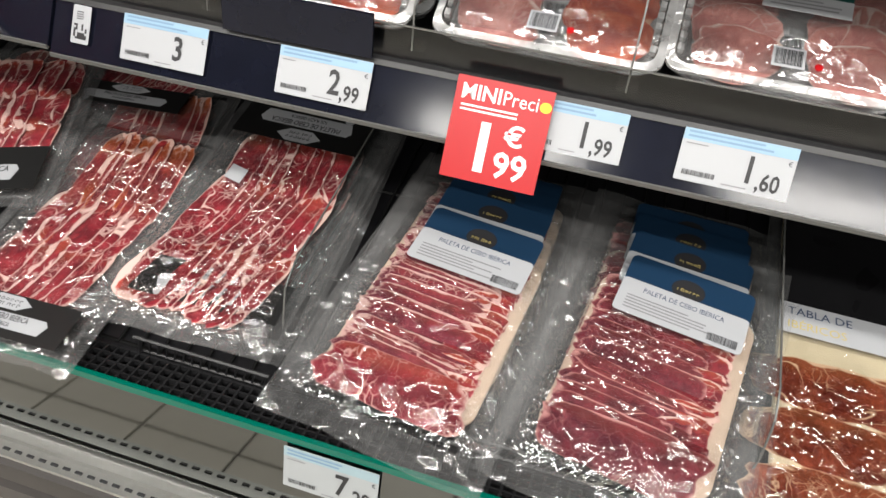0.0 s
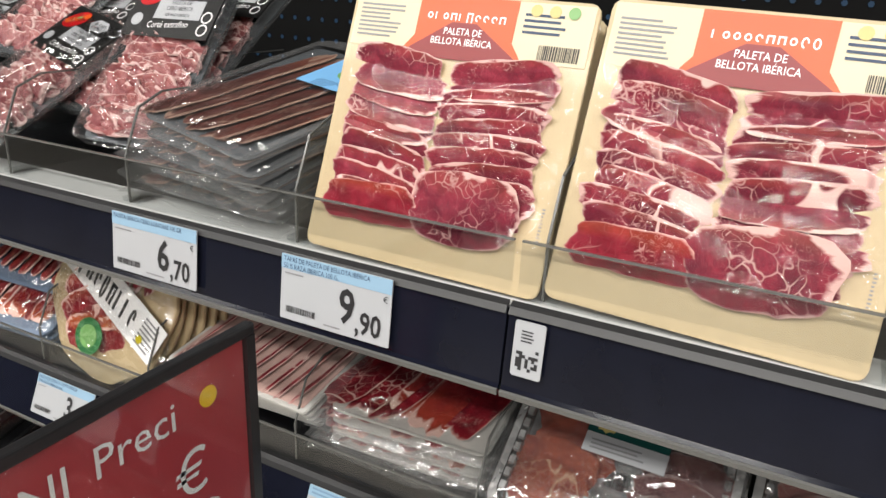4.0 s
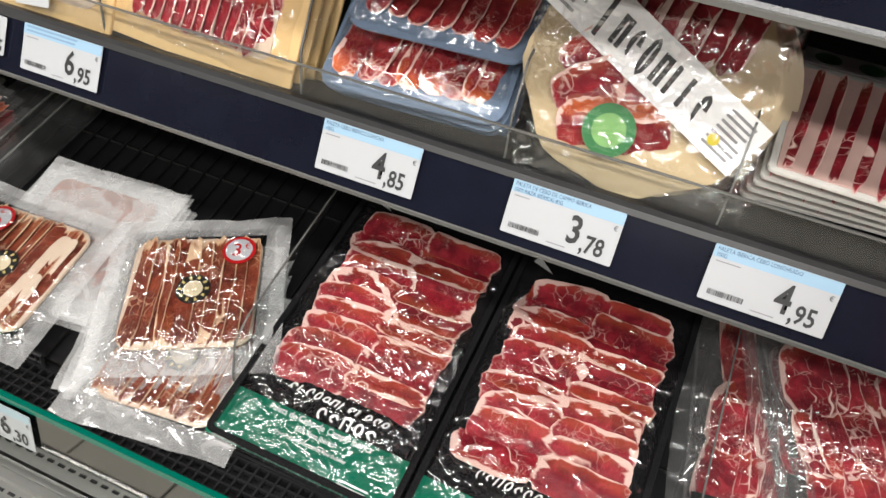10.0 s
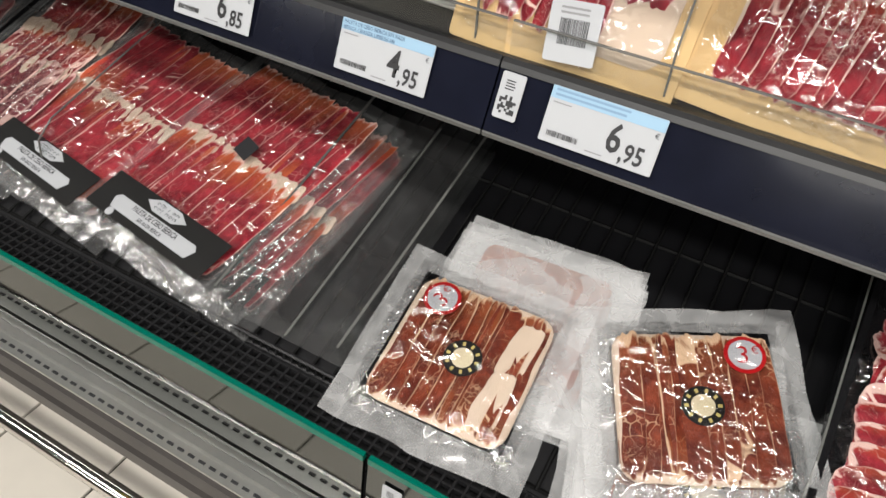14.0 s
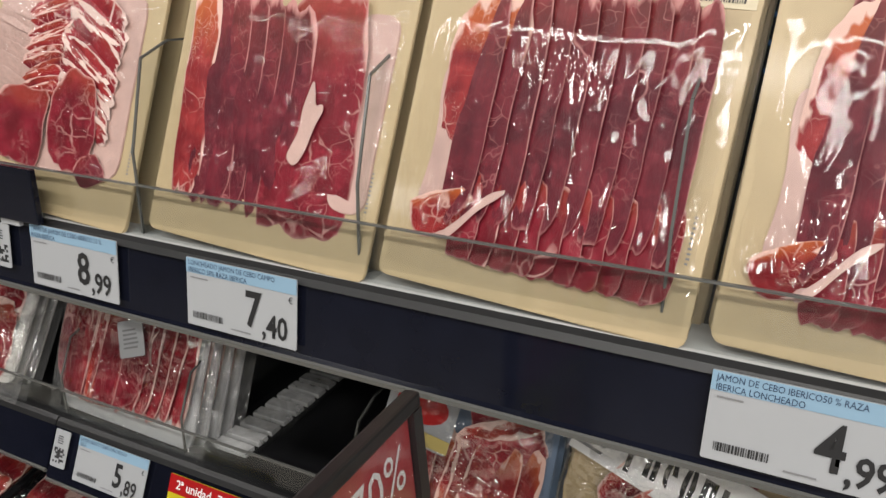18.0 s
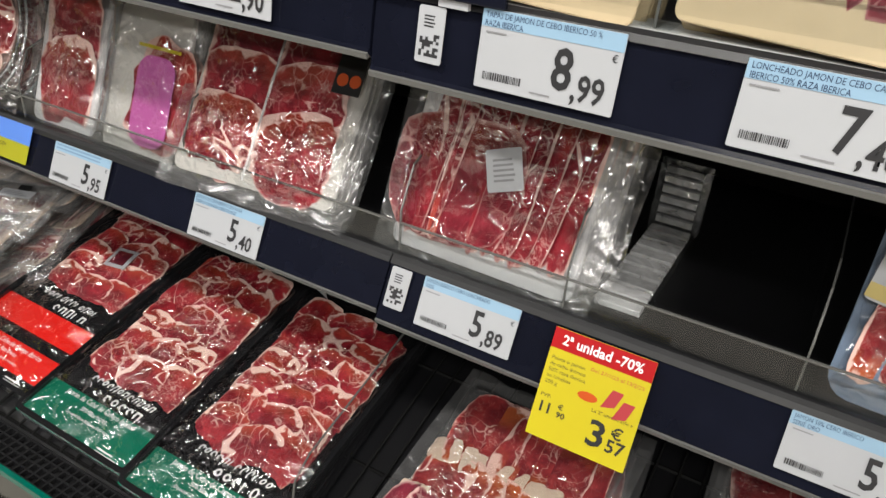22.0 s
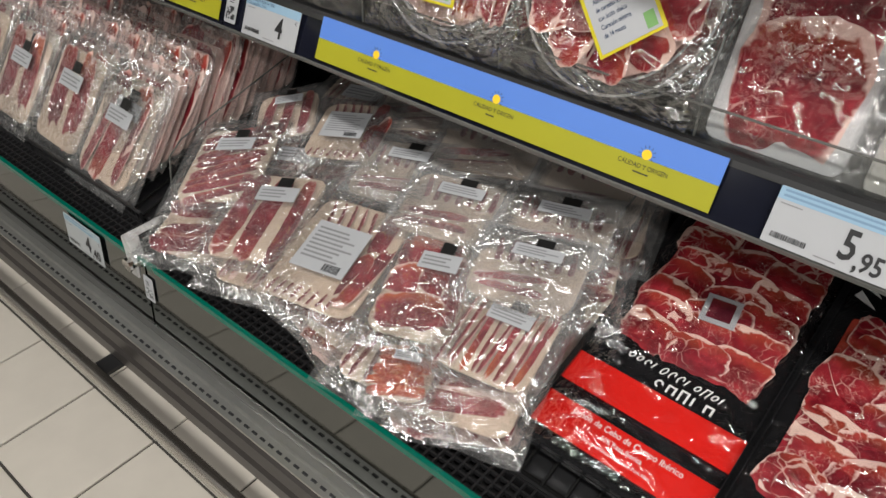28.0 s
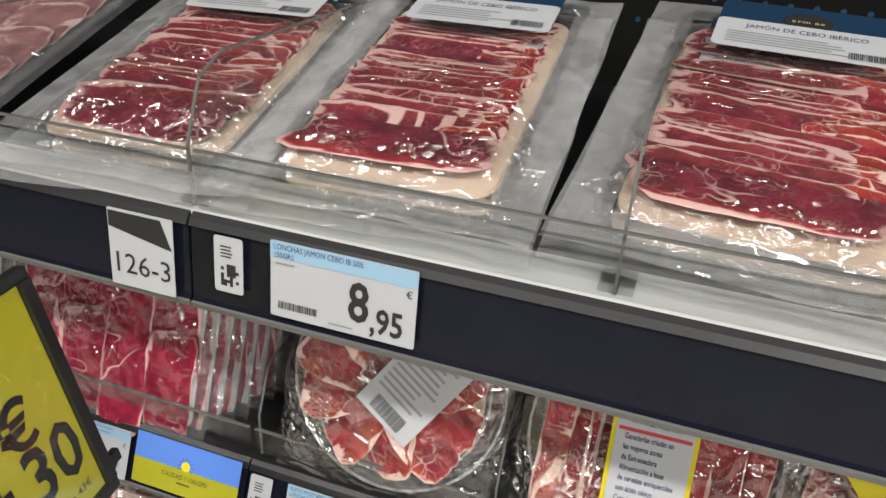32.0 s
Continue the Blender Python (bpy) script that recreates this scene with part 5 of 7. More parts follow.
def bag_pack(m, label, w, h, blocks, seed=0, band=None, words=("PALETA DE CEBO IBÉRICA", "50% RAZA IBÉRICA"), flip=False, diamond=None, wrap=None, tray=None, pic=False, group="vacuum bags"):
    """A vacuum bag: clear rim, fanned slices in blocks, a black paper band with white labels."""
    root = thing("meat_bag", m, label, "meat pack", group)
    part("tray", shape(outline(w * 0.97, h * 0.97, 0.012, 4), 0.0, 0.0025, 0.0006), tray or HAZY, root, "clear plastic backing")
    for k, (mt, x0, y0, x1, y1, cols, rows, kind, along, turn) in enumerate(blocks):
        slices(root, mt, x0 * w, y0 * h, x1 * w, y1 * h, cols, rows, kind if kind != "strip" else "square", 3.4 if kind == "fold" and max(cols, rows) > 4 else 1.9, 0.0022 if cols > 10 else 0.0036, 0.003 + 0.0012 * k, turn, seed + k, along, 0.6)
    if band is not None:
        by, bh = band
        hold = part("paper_band", shape(rect(0, 0, w * 0.92, bh * h), 0.0, 0.0006), BLACKCARD, root, "black paper band", m=pose(0, by * h, 0.0182, 0, 0, 180 if flip else 0))
        hw, hh = w * 0.92, bh * h
        part("white_label", shape([(-hw * 0.33, -hh * 0.30), (hw * 0.33, -hh * 0.30), (hw * 0.36, -hh * 0.05), (hw * 0.33, hh * 0.06), (-hw * 0.33, hh * 0.06), (-hw * 0.36, -hh * 0.05)], 0.0008, 0.0012), PAPER, hold, "white label")
        part("brand_label", shape([(hw * 0.17 * math.cos(radians(q * 60)), hh * 0.30 + hh * 0.19 * math.sin(radians(q * 60))) for q in range(6)], 0.0008, 0.0013), PAPER, hold, "white hexagonal brand label")
        wordmark(hold, 0, hh * 0.35, hw * 0.2, hh * 0.09, 6, 0.0015, INK, seed)
        wordmark(hold, 0, hh * 0.24, hw * 0.2, hh * 0.09, 6, 0.0015, INK, seed + 1)
        text(hold, words[0], hh * 0.185, 0, -hh * 0.10, 0.0015, INK, "CENTER", stretch=0.66, weight=0.012)
        text(hold, words[1], hh * 0.13, 0, -hh * 0.25, 0.0015, INK, "CENTER", stretch=0.7, weight=0.01)
        part("seal", shape(disc(-hw * 0.30, -hh * 0.40, hh * 0.10, 16), 0.0008, 0.0012), PAPER, hold)
        if pic:
            part("picture", shape(disc(-hw * 0.30, hh * 0.28, hh * 0.22, 18, hh * 0.16), 0.0008, 0.0012), RED, hold, "picture of red meat")
    if diamond:
        dx, dy, ds, dm = diamond
        d = part("window_print", shape([(0, ds), (ds * 0.8, 0), (0, -ds), (-ds * 0.8, 0)], 0.0, 0.0006), dm, root, "small diamond print", m=pose(dx * w, dy * h, 0.0184, 0, 0, 38))
    cover(root, w * 0.985, h * 0.985, 0.0145, 0.0035, seed + 2, wrap or FILMW, skirt=0.011, scale=20)
    seal_rim(root, w + 0.030, h + 0.034, 0.020, 0.006, seed)
    return root


def long_tray(m, label, w, h, wrapmat, words, seed=0):
    """A tall black tray: two columns of slices in a window, coloured foot band with white print."""
    root = thing("meat_tray", m, label, "meat pack", "tall black trays")
    bm = shape(outline(w, h, 0.010, 4), 0.0, 0.010, 0.003)
    part("tray", bm, WRAPBLACK, root, "glossy black tray")
    bm = ring(w, h, 0.010, 0.007, 0.0095, 0.020)
    part("rim", bm, WRAPBLACK, root)
    x0, x1, y0, y1 = -w * 0.39, w * 0.39, -h * 0.255, h * 0.315
    red = wrapmat is WRAPRED
    if red:
        y0, y1 = -h * 0.09, h * 0.385
    part("meat_bed", shape(outline(x1 - x0, y1 - y0, 0.006, 3), 0.0100, 0.0112), PALETA, root, "bed of sliced ham", m=pose(0, (y0 + y1) / 2, 0))
    if w < 0.215:
        slices(root, MARBLED, x0, y0, x0 * 0.25, y1, 1, 7, "fold", 1.9, 0.0040, 0.0106, seed=seed, jit=1.6, turn=-9)
        slices(root, PALETA, x0 * 0.40, y0, x1 * 0.50, y1, 1, 7, "oval", 1.8, 0.0040, 0.0110, seed=seed + 2, jit=2.0, turn=10)
        slices(root, MARBLED, x1 * 0.25, y0, x1, y1, 1, 6, "square", 1.7, 0.0040, 0.0106, seed=seed + 4, jit=0.8, turn=-4)
    else:
        slices(root, PALETA, x0, y0, 0.004, y1, 1, 10, "fold", 2.2, 0.0038, 0.0106, seed=seed, jit=0.9, turn=3)
        slices(root, HAMRIM, -0.002, y0, x1, y1, 1, 10, "square", 2.0, 0.0036, 0.0106, seed=seed + 2, jit=0.35)
    part("foot_band", shape(outline(w * 1.0, h * (0.10 if red else 0.145), 0.004, 3), 0.0105, 0.0125, 0.0004), wrapmat, root, "coloured foil foot band", m=pose(0, -h * (0.40 if red else 0.428), 0.002))
    wordmark(root, w * 0.02, -h * (0.140 if red else 0.292), w * 0.56, h * 0.028, 12, 0.0125, WHITEINK, seed, 0.004)
    wordmark(root, w * 0.10, -h * (0.180 if red else 0.332), w * 0.34, h * 0.036, 5, 0.0125, WHITEINK, seed + 1)
    for k, s in enumerate(words):
        text(root, s, h * (0.026, 0.020, 0.014)[k], 0.0, -h * (0.378 + 0.026 * k), 0.0152, WHITEINK, "CENTER", stretch=0.85)
    bars(root, w * 0.30, -h * 0.475, w * 0.2, h * 0.02, 2, 0.0152, WHITEINK, seed)
    for k in (0, 1):
        part("white_mark", shape([(-w * 0.44, h * (0.43 - 0.045 * k)), (-w * 0.32, h * (0.41 - 0.045 * k)), (-w * 0.42, h * (0.455 - 0.045 * k))], 0.0104, 0.0112), WHITEINK, root, "white mark")
    if wrapmat is WRAPRED:
        part("second_band", shape(outline(w * 0.96, h * 0.098, 0.004, 3), 0.0105, 0.0120, 0.0004), wrapmat, root, m=pose(0, -h * 0.256, 0.003))
        part("window_print", shape(rect(0, 0, w * 0.19, w * 0.19), 0.0, 0.0006), PAPER, root, "white square print", m=pose(w * 0.02, h * 0.10, 0.0185, 0, 0, 8))
        part("window_fill", shape(rect(0, 0, w * 0.13, w * 0.13), 0.0, 0.0006), HAM, root, m=pose(w * 0.02, h * 0.10, 0.0195, 0, 0, 8))
    cover(root, w * 0.985, h * 0.985, 0.0225, 0.0025, seed + 4, FILM, 0, 0, skirt=0.008, scale=18)
    return root


def blister(m, label, w, h, left, right, seed=0):
    """A clear two-well blister with round slices, a dark label and a rim."""
    root = thing("blister_pack", m, label, "meat pack", "tapas blisters")
    d = 0.032
    part("base", shape(outline(w * 0.9, h * 0.86, 0.015, 5), 0.0, 0.002), TRAYGREY, root, "silvery base")
    slices(root, left, -w * 0.42, -h * 0.34, -w * 0.06, h * 0.34, 1, 4, "oval", 2.2, 0.007, 0.006, seed=seed, rise=0.002)
    slices(root, right, w * 0.08, -h * 0.34, w * 0.43, h * 0.32, 1, 4, "oval", 2.2, 0.007, 0.006, seed=seed + 1, rise=0.002)
    bm = shape(outline(w * 0.93, h * 0.90, 0.02, 5), 0.002, d, 0.008)
    part("dome", bm, BLISTER, root, "clear plastic dome", smooth=True)
    bm = bmesh.new()
    o1, o2 = outline(w, h, 0.016, 5), outline(w * 0.93, h * 0.90, 0.014, 5)
    a = [bm.verts.new((x, y, d - 0.006)) for x, y in o1]
    b = [bm.verts.new((x, y, d - 0.004)) for x, y in o2]
    c2 = [bm.verts.new((x, y, d - 0.010)) for x, y in o1]
    for k in range(len(a)):
        j = (k + 1) % len(a)
        bm.faces.new((a[k], a[j], b[j], b[k]))
        bm.faces.new((c2[k], c2[j], a[j], a[k]))
    part("rim", bm, RIMCLEAR, root, "clear rim")
    bm = bmesh.new()
    for q in range(9):
        for sx in (-1, 1):
            box(sx * w * 0.445 - 0.003, -h * 0.36 + q * h * 0.088, d - 0.010, sx * w * 0.445 + 0.003, -h * 0.36 + q * h * 0.088 + h * 0.05, d - 0.004, 0.0, bm)
    tagged(part("moulded_rib", bm, RIMCLEAR, root, "moulded ribs"), kind="stuff")
    lab = part("label", shape(rect(0, 0, w * 0.36, h * 0.19), 0, 0.0006), TEAL, root, "dark teal label", m=pose(w * 0.02, h * 0.24, d + 0.006, 0, 0, -1))
    text(lab, "TAPAS", h * 0.105, w * 0.08, -h * 0.035, 0.0009, PAPER, "CENTER", stretch=0.8)
    part("rosette", shape([(-w * 0.10 + h * (0.072 + 0.014 * (q % 2)) * math.cos(q * math.pi / 10), h * (0.072 + 0.014 * (q % 2)) * math.sin(q * math.pi / 10)) for q in range(20)], 0.0008, 0.0011), GOLD, lab, "gold rosette")
    part("rosette_ring", shape(disc(-w * 0.10, 0, h * 0.045, 16), 0.0012, 0.0014), CREAM, lab)
    part("paper_label", shape(rect(0, 0, w * 0.36, h * 0.13), 0, 0.0005), PAPER, root, "white label", m=pose(w * 0.02, h * 0.078, d + 0.006, 0, 0, -1))
    bars(root, w * 0.02, h * 0.075, w * 0.30, h * 0.08, 3, d + 0.0070, GREYINK, seed)
    st = part("code_label", shape(rect(0, 0, w * 0.13, h * 0.14), 0, 0.0005), PAPER, root, "white barcode label", m=pose(-w * 0.02, -h * 0.33, d + 0.006))
    barcode(st, 0, 0, w * 0.11, h * 0.11, 0.0009, seed)
    part("red_stamp", shape(disc(w * 0.10, -h * 0.36, h * 0.025, 12), d + 0.0055, d + 0.006), RED, root)
    cover(root, w * 0.90, h * 0.86, d + 0.003, 0.002, seed, BLISTER, skirt=0.004)
    return root


def round_card(m, label, r, seed=0):
    """A cut-cornered round card with slices, a slanting white brand band and a green seal."""
    root = thing("meat_plate", m, label, "meat pack", "round card packs")
    pts = [(r * (1 + 0.03 * math.cos(8 * a)) * math.cos(a), r * 0.98 * (1 + 0.03 * math.cos(8 * a)) * math.sin(a)) for a in [2 * math.pi * k / 40 for k in range(40)]]
    part("card", shape(pts, 0, 0.004, 0.001), KRAFT, root, "cream card plate")
    slices(root, BACON, -r * 0.35, r * 0.12, r * 0.75, r * 0.85, 6, 1, "strip", 1.3, 0.004, 0.004, -18, seed, "x", 0.6)
    slices(root, ORANGEHAM, -r * 0.62, -r * 0.62, r * 0.30, r * 0.05, 2, 2, "fold", 1.5, 0.005, 0.004, 10, seed + 1)
    slices(root, PALETA, -r * 0.70, -r * 0.30, -r * 0.10, r * 0.30, 1, 2, "fold", 1.4, 0.005, 0.006, 30, seed + 2)
    band = part("brand_band", shape(rect(0, 0, r * 2.0, r * 0.46), 0, 0.0008), WHITEINK, root, "slanting white brand band", m=pose(r * 0.06, r * 0.10, 0.0135, 0, 0, -34))
    wordmark(band, -r * 0.02, 0.0, r * 1.15, r * 0.34, 8, 0.0012, INK, 26, -0.004, heavy=0.30)
    bars(band, -r * 0.85, 0, r * 0.25, r * 0.36, 6, 0.0012, GREYINK, seed)
    bars(band, r * 0.80, 0, r * 0.30, r * 0.36, 7, 0.0012, GREYINK, seed + 1)
    part("yellow_mark", shape(disc(r * 0.72, -r * 0.10, r * 0.05, 10), 0.0013, 0.0016), YELLOW, band)
    seal = part("seal", shape(disc(0, 0, r * 0.22, 24), 0, 0.0008), GREENSEAL, root, "round green seal", m=pose(-r * 0.20, -r * 0.46, 0.0138))
    part("seal_ring", shape(disc(0, 0, r * 0.14, 20), 0.001, 0.0014), LEAF, seal)
    cover(root, r * 1.95, r * 1.9, 0.0155, 0.0022, seed, FILM, skirt=0.010)
    return root


def film_stack(base, x, v, w, h, n, seed, label, turn=0.0, step=0.004, o=0.0, spread=0.006, mt=None):
    """The folded clear rims of a stack of bags, one thing a bag."""
    rr = random.Random(seed)
    for k in range(n):
        m = plane_pose(base, x + rr.uniform(-1, 1) * spread, v + rr.uniform(-1, 1) * spread, o + step * k, turn + rr.uniform(-3, 3))
        root = thing("meat_bag", m, label, "meat pack", "stacked bags")
        part("bag", sheet(w, h, 0.0025, seed + k, nx=12, ny=12, skirt=0.003), mt or MILKY, root, smooth=True)
        part("meat", shape(outline(w * 0.72, h * 0.72, 0.012, 4), -0.0068, -0.0046, 0.0005), BROWNHAM if mt is None else PALETA, root, "slab of sliced meat")



# lower deck, from the east end
tabla = bag_pack(plane_pose(DECK, 0.640, 0.16, 0.012, -1), "black tray of round salami slices with a white printed stripe", 0.20, 0.46,
                 [(BROWNHAM, -0.44, -0.47, 0.44, -0.02, 2, 3, "oval", "x", 0)], 3, wrap=FILM, tray=CREAM)
part("black_lid", shape(rect(0, 0.13, 0.198, 0.19), 0.0145, 0.0152), WRAPBLACK, tabla, "black printed lid")
part("white_stripe", shape(rect(0, 0.035, 0.198, 0.045), 0.0155, 0.016), PAPER, tabla, "white stripe")
text(tabla, "TABLA DE", 0.016, -0.09, 0.040, 0.0165, BLUEINK, "LEFT")
text(tabla, "IBÉRICOS", 0.016, -0.09, 0.020, 0.0165, GOLD, "LEFT")


def fan_bag(m, label, w, h, seed, words, mt=None, rim=None):
    """A vacuum bag: fine shingled slices on their fat, a navy head card and a white label."""
    root = thing("meat_bag", m, label, "meat pack", "navy label bags")
    part("fat_bed", shape(outline(w * 1.02, h * (1.02 if rim else 0.92), 0.018, 5), 0.001, 0.0040, 0.001), FATMAT, root, "pale fat edge", m=pose(0, -0.006 if rim else h * 0.035, 0))
    slices(root, HAMRIM, w * 0.12, -h * 0.38, w * 0.43, h * 0.47, 1, 17, "fold", 2.6, 0.0030, 0.0046, seed=seed + 3, jit=0.5, turn=4)
    slices(root, mt or PLUM, -w * 0.46, -h * 0.40, w * 0.30, h * 0.47, 1, 15, "square", 2.6, 0.0030, 0.0052, seed=seed, jit=0.4, turn=-2)
    slices(root, SLAB if mt is None else mt, -w * 0.47, -h * 0.50, w * 0.44, -h * 0.26, 1, 1, "square", 1.0, 0.0034, 0.0085, seed=seed + 1, jit=0.3)
    lab = part("navy_head", shape(outline(w * 0.82, 0.046, 0.008, 4), 0, 0.0008), NAVYCARD, root, "navy head card", m=pose(0.006, h * 0.5, 0.0225))
    part("emblem", shape(disc(0, -0.004, 0.019, 20, 0.015), 0.001, 0.0014), INK, lab)
    wordmark(lab, 0, -0.006, 0.026, 0.005, 6, 0.0016, GOLD, seed)
    wl = part("white_label", shape(outline(w * 0.82, 0.050, 0.005, 4), 0, 0.0008), PAPER, root, "white product label", m=pose(0.006, h * 0.5 - 0.040, 0.0234))
    text(wl, words, 0.0098, 0, 0.010, 0.0011, BLUEINK, "CENTER", stretch=0.8)
    bars(wl, -w * 0.06, -0.008, w * 0.58, 0.022, 5, 0.0011, GREYINK, seed)
    barcode(wl, w * 0.28, -0.015, w * 0.18, 0.011, 0.0012, seed)
    cover(root, w + 0.03, h + 0.05, 0.0190, 0.0040, seed, FILMW, 0, 0.012, skirt=0.016, scale=18)
    seal_rim(root, w + 0.075, h + 0.095, 0.036, 0.006, seed, rim or HAZY)
    return root


for x, v, s, t in ((0.405, 0.044, 11, -9), (0.165, 0.046, 12, -7)):
    for k in range(4):
        d = 3 - k
        fan_bag(plane_pose(DECK, x + 0.004 * d, v + (0.0, 0.055, 0.10, 0.135)[d], 0.004 + 0.0135 * k, t + 2 * d),
                "wide vacuum bag of fanned shoulder with navy label", 0.174, 0.250, s + k, "PALETA DE CEBO IBÉRICA", HAM if x > 0.3 else None)
BAND_LO, BAND_HI = (-0.41, 0.15), (0.40, 0.15)
SAN = "clear vacuum bag of sliced ham, black paper band"
ROWS3 = [(PALETA, -0.46, -0.46, 0.40, -0.14, 8, 1, "fold", "x", -10), (PALETA, -0.40, -0.20, 0.44, 0.14, 9, 1, "fold", "x", -8), (PALETA, -0.36, 0.06, 0.44, 0.36, 10, 1, "fold", "x", 6)]
ROWS3B = [(PALETA, -0.42, -0.34, 0.36, -0.06, 7, 1, "fold", "x", -8), (PALETA, -0.36, -0.12, 0.42, 0.14, 7, 1, "fold", "x", -6), (ORANGEHAM, -0.30, 0.06, 0.44, 0.46, 9, 1, "fold", "x", 6)]
SHORT = [(PALETA, -0.44, -0.22, 0.44, 0.12, 10, 1, "fold", "x", -4), (PALETA, -0.42, 0.06, 0.44, 0.44, 10, 1, "fold", "x", 4)]
for q, (dx, dv) in enumerate(((0.014, 0.014), (0.010, -0.004), (0.006, 0.008))):
    bag_pack(plane_pose(DECK, -0.108 + dx, 0.162 + dv, 0.002 + 0.011 * q, 3 - q), SAN, 0.205, 0.38, ROWS3, 220 + q, BAND_LO)
bag_pack(plane_pose(DECK, -0.110, 0.148, 0.036, 0), SAN + " upside down", 0.208, 0.385, ROWS3, 21, (0.40, 0.19), flip=True, diamond=(-0.22, 0.10, 0.020, PAPER))
SHORT3 = [(PALETA, -0.45, -0.30, 0.44, 0.0, 9, 1, "fold", "x", -4), (PALETA, -0.43, -0.06, 0.44, 0.22, 9, 1, "fold", "x", 4), (PALETA, -0.43, 0.16, 0.44, 0.46, 9, 1, "fold", "x", -2)]
bag_pack(plane_pose(DECK, -0.420, 0.390, 0.010, 5), SAN, 0.205, 0.22, SHORT, 24, (-0.36, 0.22))
bag_pack(plane_pose(DECK, -0.312, 0.060, 0.026, 2), SAN, 0.195, 0.372, ROWS3B, 23, (-0.415, 0.15))
bag_pack(plane_pose(DECK, -0.345, 0.190, 0.006, 10), SAN, 0.205, 0.34, ROWS3B, 19, (-0.415, 0.15))
bag_pack(plane_pose(DECK, -0.560, 0.290, 0.006, 12), SAN, 0.200, 0.24, SHORT, 26, (-0.36, 0.22))
bag_pack(plane_pose(DECK, -0.560, 0.215, 0.020, 16), SAN, 0.200, 0.24, SHORT, 27, (-0.36, 0.22))
bag_pack(plane_pose(DECK, -0.535, 0.185, 0.038, 21), SAN, 0.212, 0.31, SHORT3, 25, (-0.36, 0.26))
bag_pack(plane_pose(DECK, -0.660, 0.190, 0.004, 8), SAN, 0.150, 0.34, ROWS3B, 28, (-0.38, 0.18))
GREENWORDS = ("Paleta de Cebo de Campo Ibérica", "50% Raza Ibérica", "Dry-cured Grass-fed Ibérico Pork Shoulder")
HAMWORDS = ("Jamón de Cebo de Campo Ibérico", "50% Raza Ibérica", "Dry-cured Grass-fed Ibérico Pork Ham")
LT = "tall black tray of sliced ham, green foil foot"
for x, v, s, wm, words in ((-1.092, 0.136, 31, WRAPGREEN, GREENWORDS), (-0.866, 0.126, 32, WRAPGREEN, GREENWORDS), (-3.152, 0.148, 33, WRAPGREEN, HAMWORDS), (-2.948, 0.136, 34, WRAPGREEN, HAMWORDS), (-3.354, 0.166, 35, WRAPRED, HAMWORDS)):
    for k in (0, 1):
        long_tray(plane_pose(DECK, x + 0.002 * k, v + 0.012 * (1 - k), 0.003 + 0.0205 * k, 1 - 2 * k), LT if wm is WRAPGREEN else "tall black tray of sliced ham with red foil bands", 0.208 if x < -2 else 0.222, 0.412, wm, words, s + 10 * k)


def square_bag(m, label, w, seed, rim=0.03):
    """A square vacuum bag of brown sliced ham with a round price sticker and a medal."""
    root = thing("meat_bag", m, label, "meat pack", "square bags")
    part("fat_bed", shape(outline(w, w, 0.02, 5), 0.001, 0.004, 0.001), FATMAT, root, "pale fat edge")
    slices(root, BROWNHAM, -w * 0.46, -w * 0.46, w * 0.46, w * 0.46, 10, 1, "square", 1.9, 0.0036, 0.004, seed=seed, along="x", jit=0.25)
    if seed % 2 == 0:
        slices(root, FATMAT, w * 0.24, -w * 0.40, w * 0.42, w * 0.36, 1, 2, "square", 1.1, 0.003, 0.0075, -6, seed)
    st = part("price_sticker", shape(disc(0, 0, 0.0205, 24), 0, 0.0008), RED, root, "round red sticker", m=pose(w * 0.33 if seed % 2 else -w * 0.30, w * 0.33, 0.0125, 0, 0, -4 if seed % 2 else 62))
    part("sticker_face", shape(disc(0, 0, 0.0165, 24), 0.0009, 0.0012), PAPER, st)
    text(st, "3", 0.027, -0.002, -0.0095, 0.0015, RED, "CENTER")
    text(st, "€", 0.012, 0.006, 0.002, 0.0015, RED, "LEFT")
    md = part("medal", shape(disc(0, 0, 0.0205, 26), 0, 0.0008), BLACKCARD, root, "round black medal label", m=pose(0.004, -0.004, 0.0120))
    part("medal_face", shape(disc(0, 0, 0.0115, 22), 0.0009, 0.0013), CREAM, md)
    for q in range(10):
        r = radians(q * 36)
        part("ring_letter", shape(rect(0, 0, 0.003, 0.0042), 0.001, 0.0012), GOLD, md, m=pose(0.0158 * math.cos(r), 0.0158 * math.sin(r), 0, 0, 0, q * 36 - 90))
    cover(root, w + rim, w + rim, 0.0150, 0.0030, seed, FILM, skirt=0.012, scale=22)
    seal_rim(root, w + 2.2 * rim, w + 2.2 * rim, rim, 0.004, seed, MILKY)
    return root


SQ = "square bag of brown sliced ham, red 3 euro sticker"
film_stack(DECK, -1.510, 0.088, 0.21, 0.20, 11, 51, "stacked clear vacuum bag of sliced ham", 4, 0.0038, spread=0.012)
square_bag(plane_pose(DECK, -1.545, 0.010, 0.045, 3), SQ, 0.155, 44)
film_stack(DECK, -1.318, 0.045, 0.20, 0.21, 8, 52, "stacked clear vacuum bag of sliced ham", 16, 0.0040, spread=0.012)
square_bag(plane_pose(DECK, -1.288, 0.004, 0.018, 6), SQ, 0.150, 47)
square_bag(plane_pose(DECK, -1.317, 0.073, 0.040, 26), SQ, 0.156, 45)

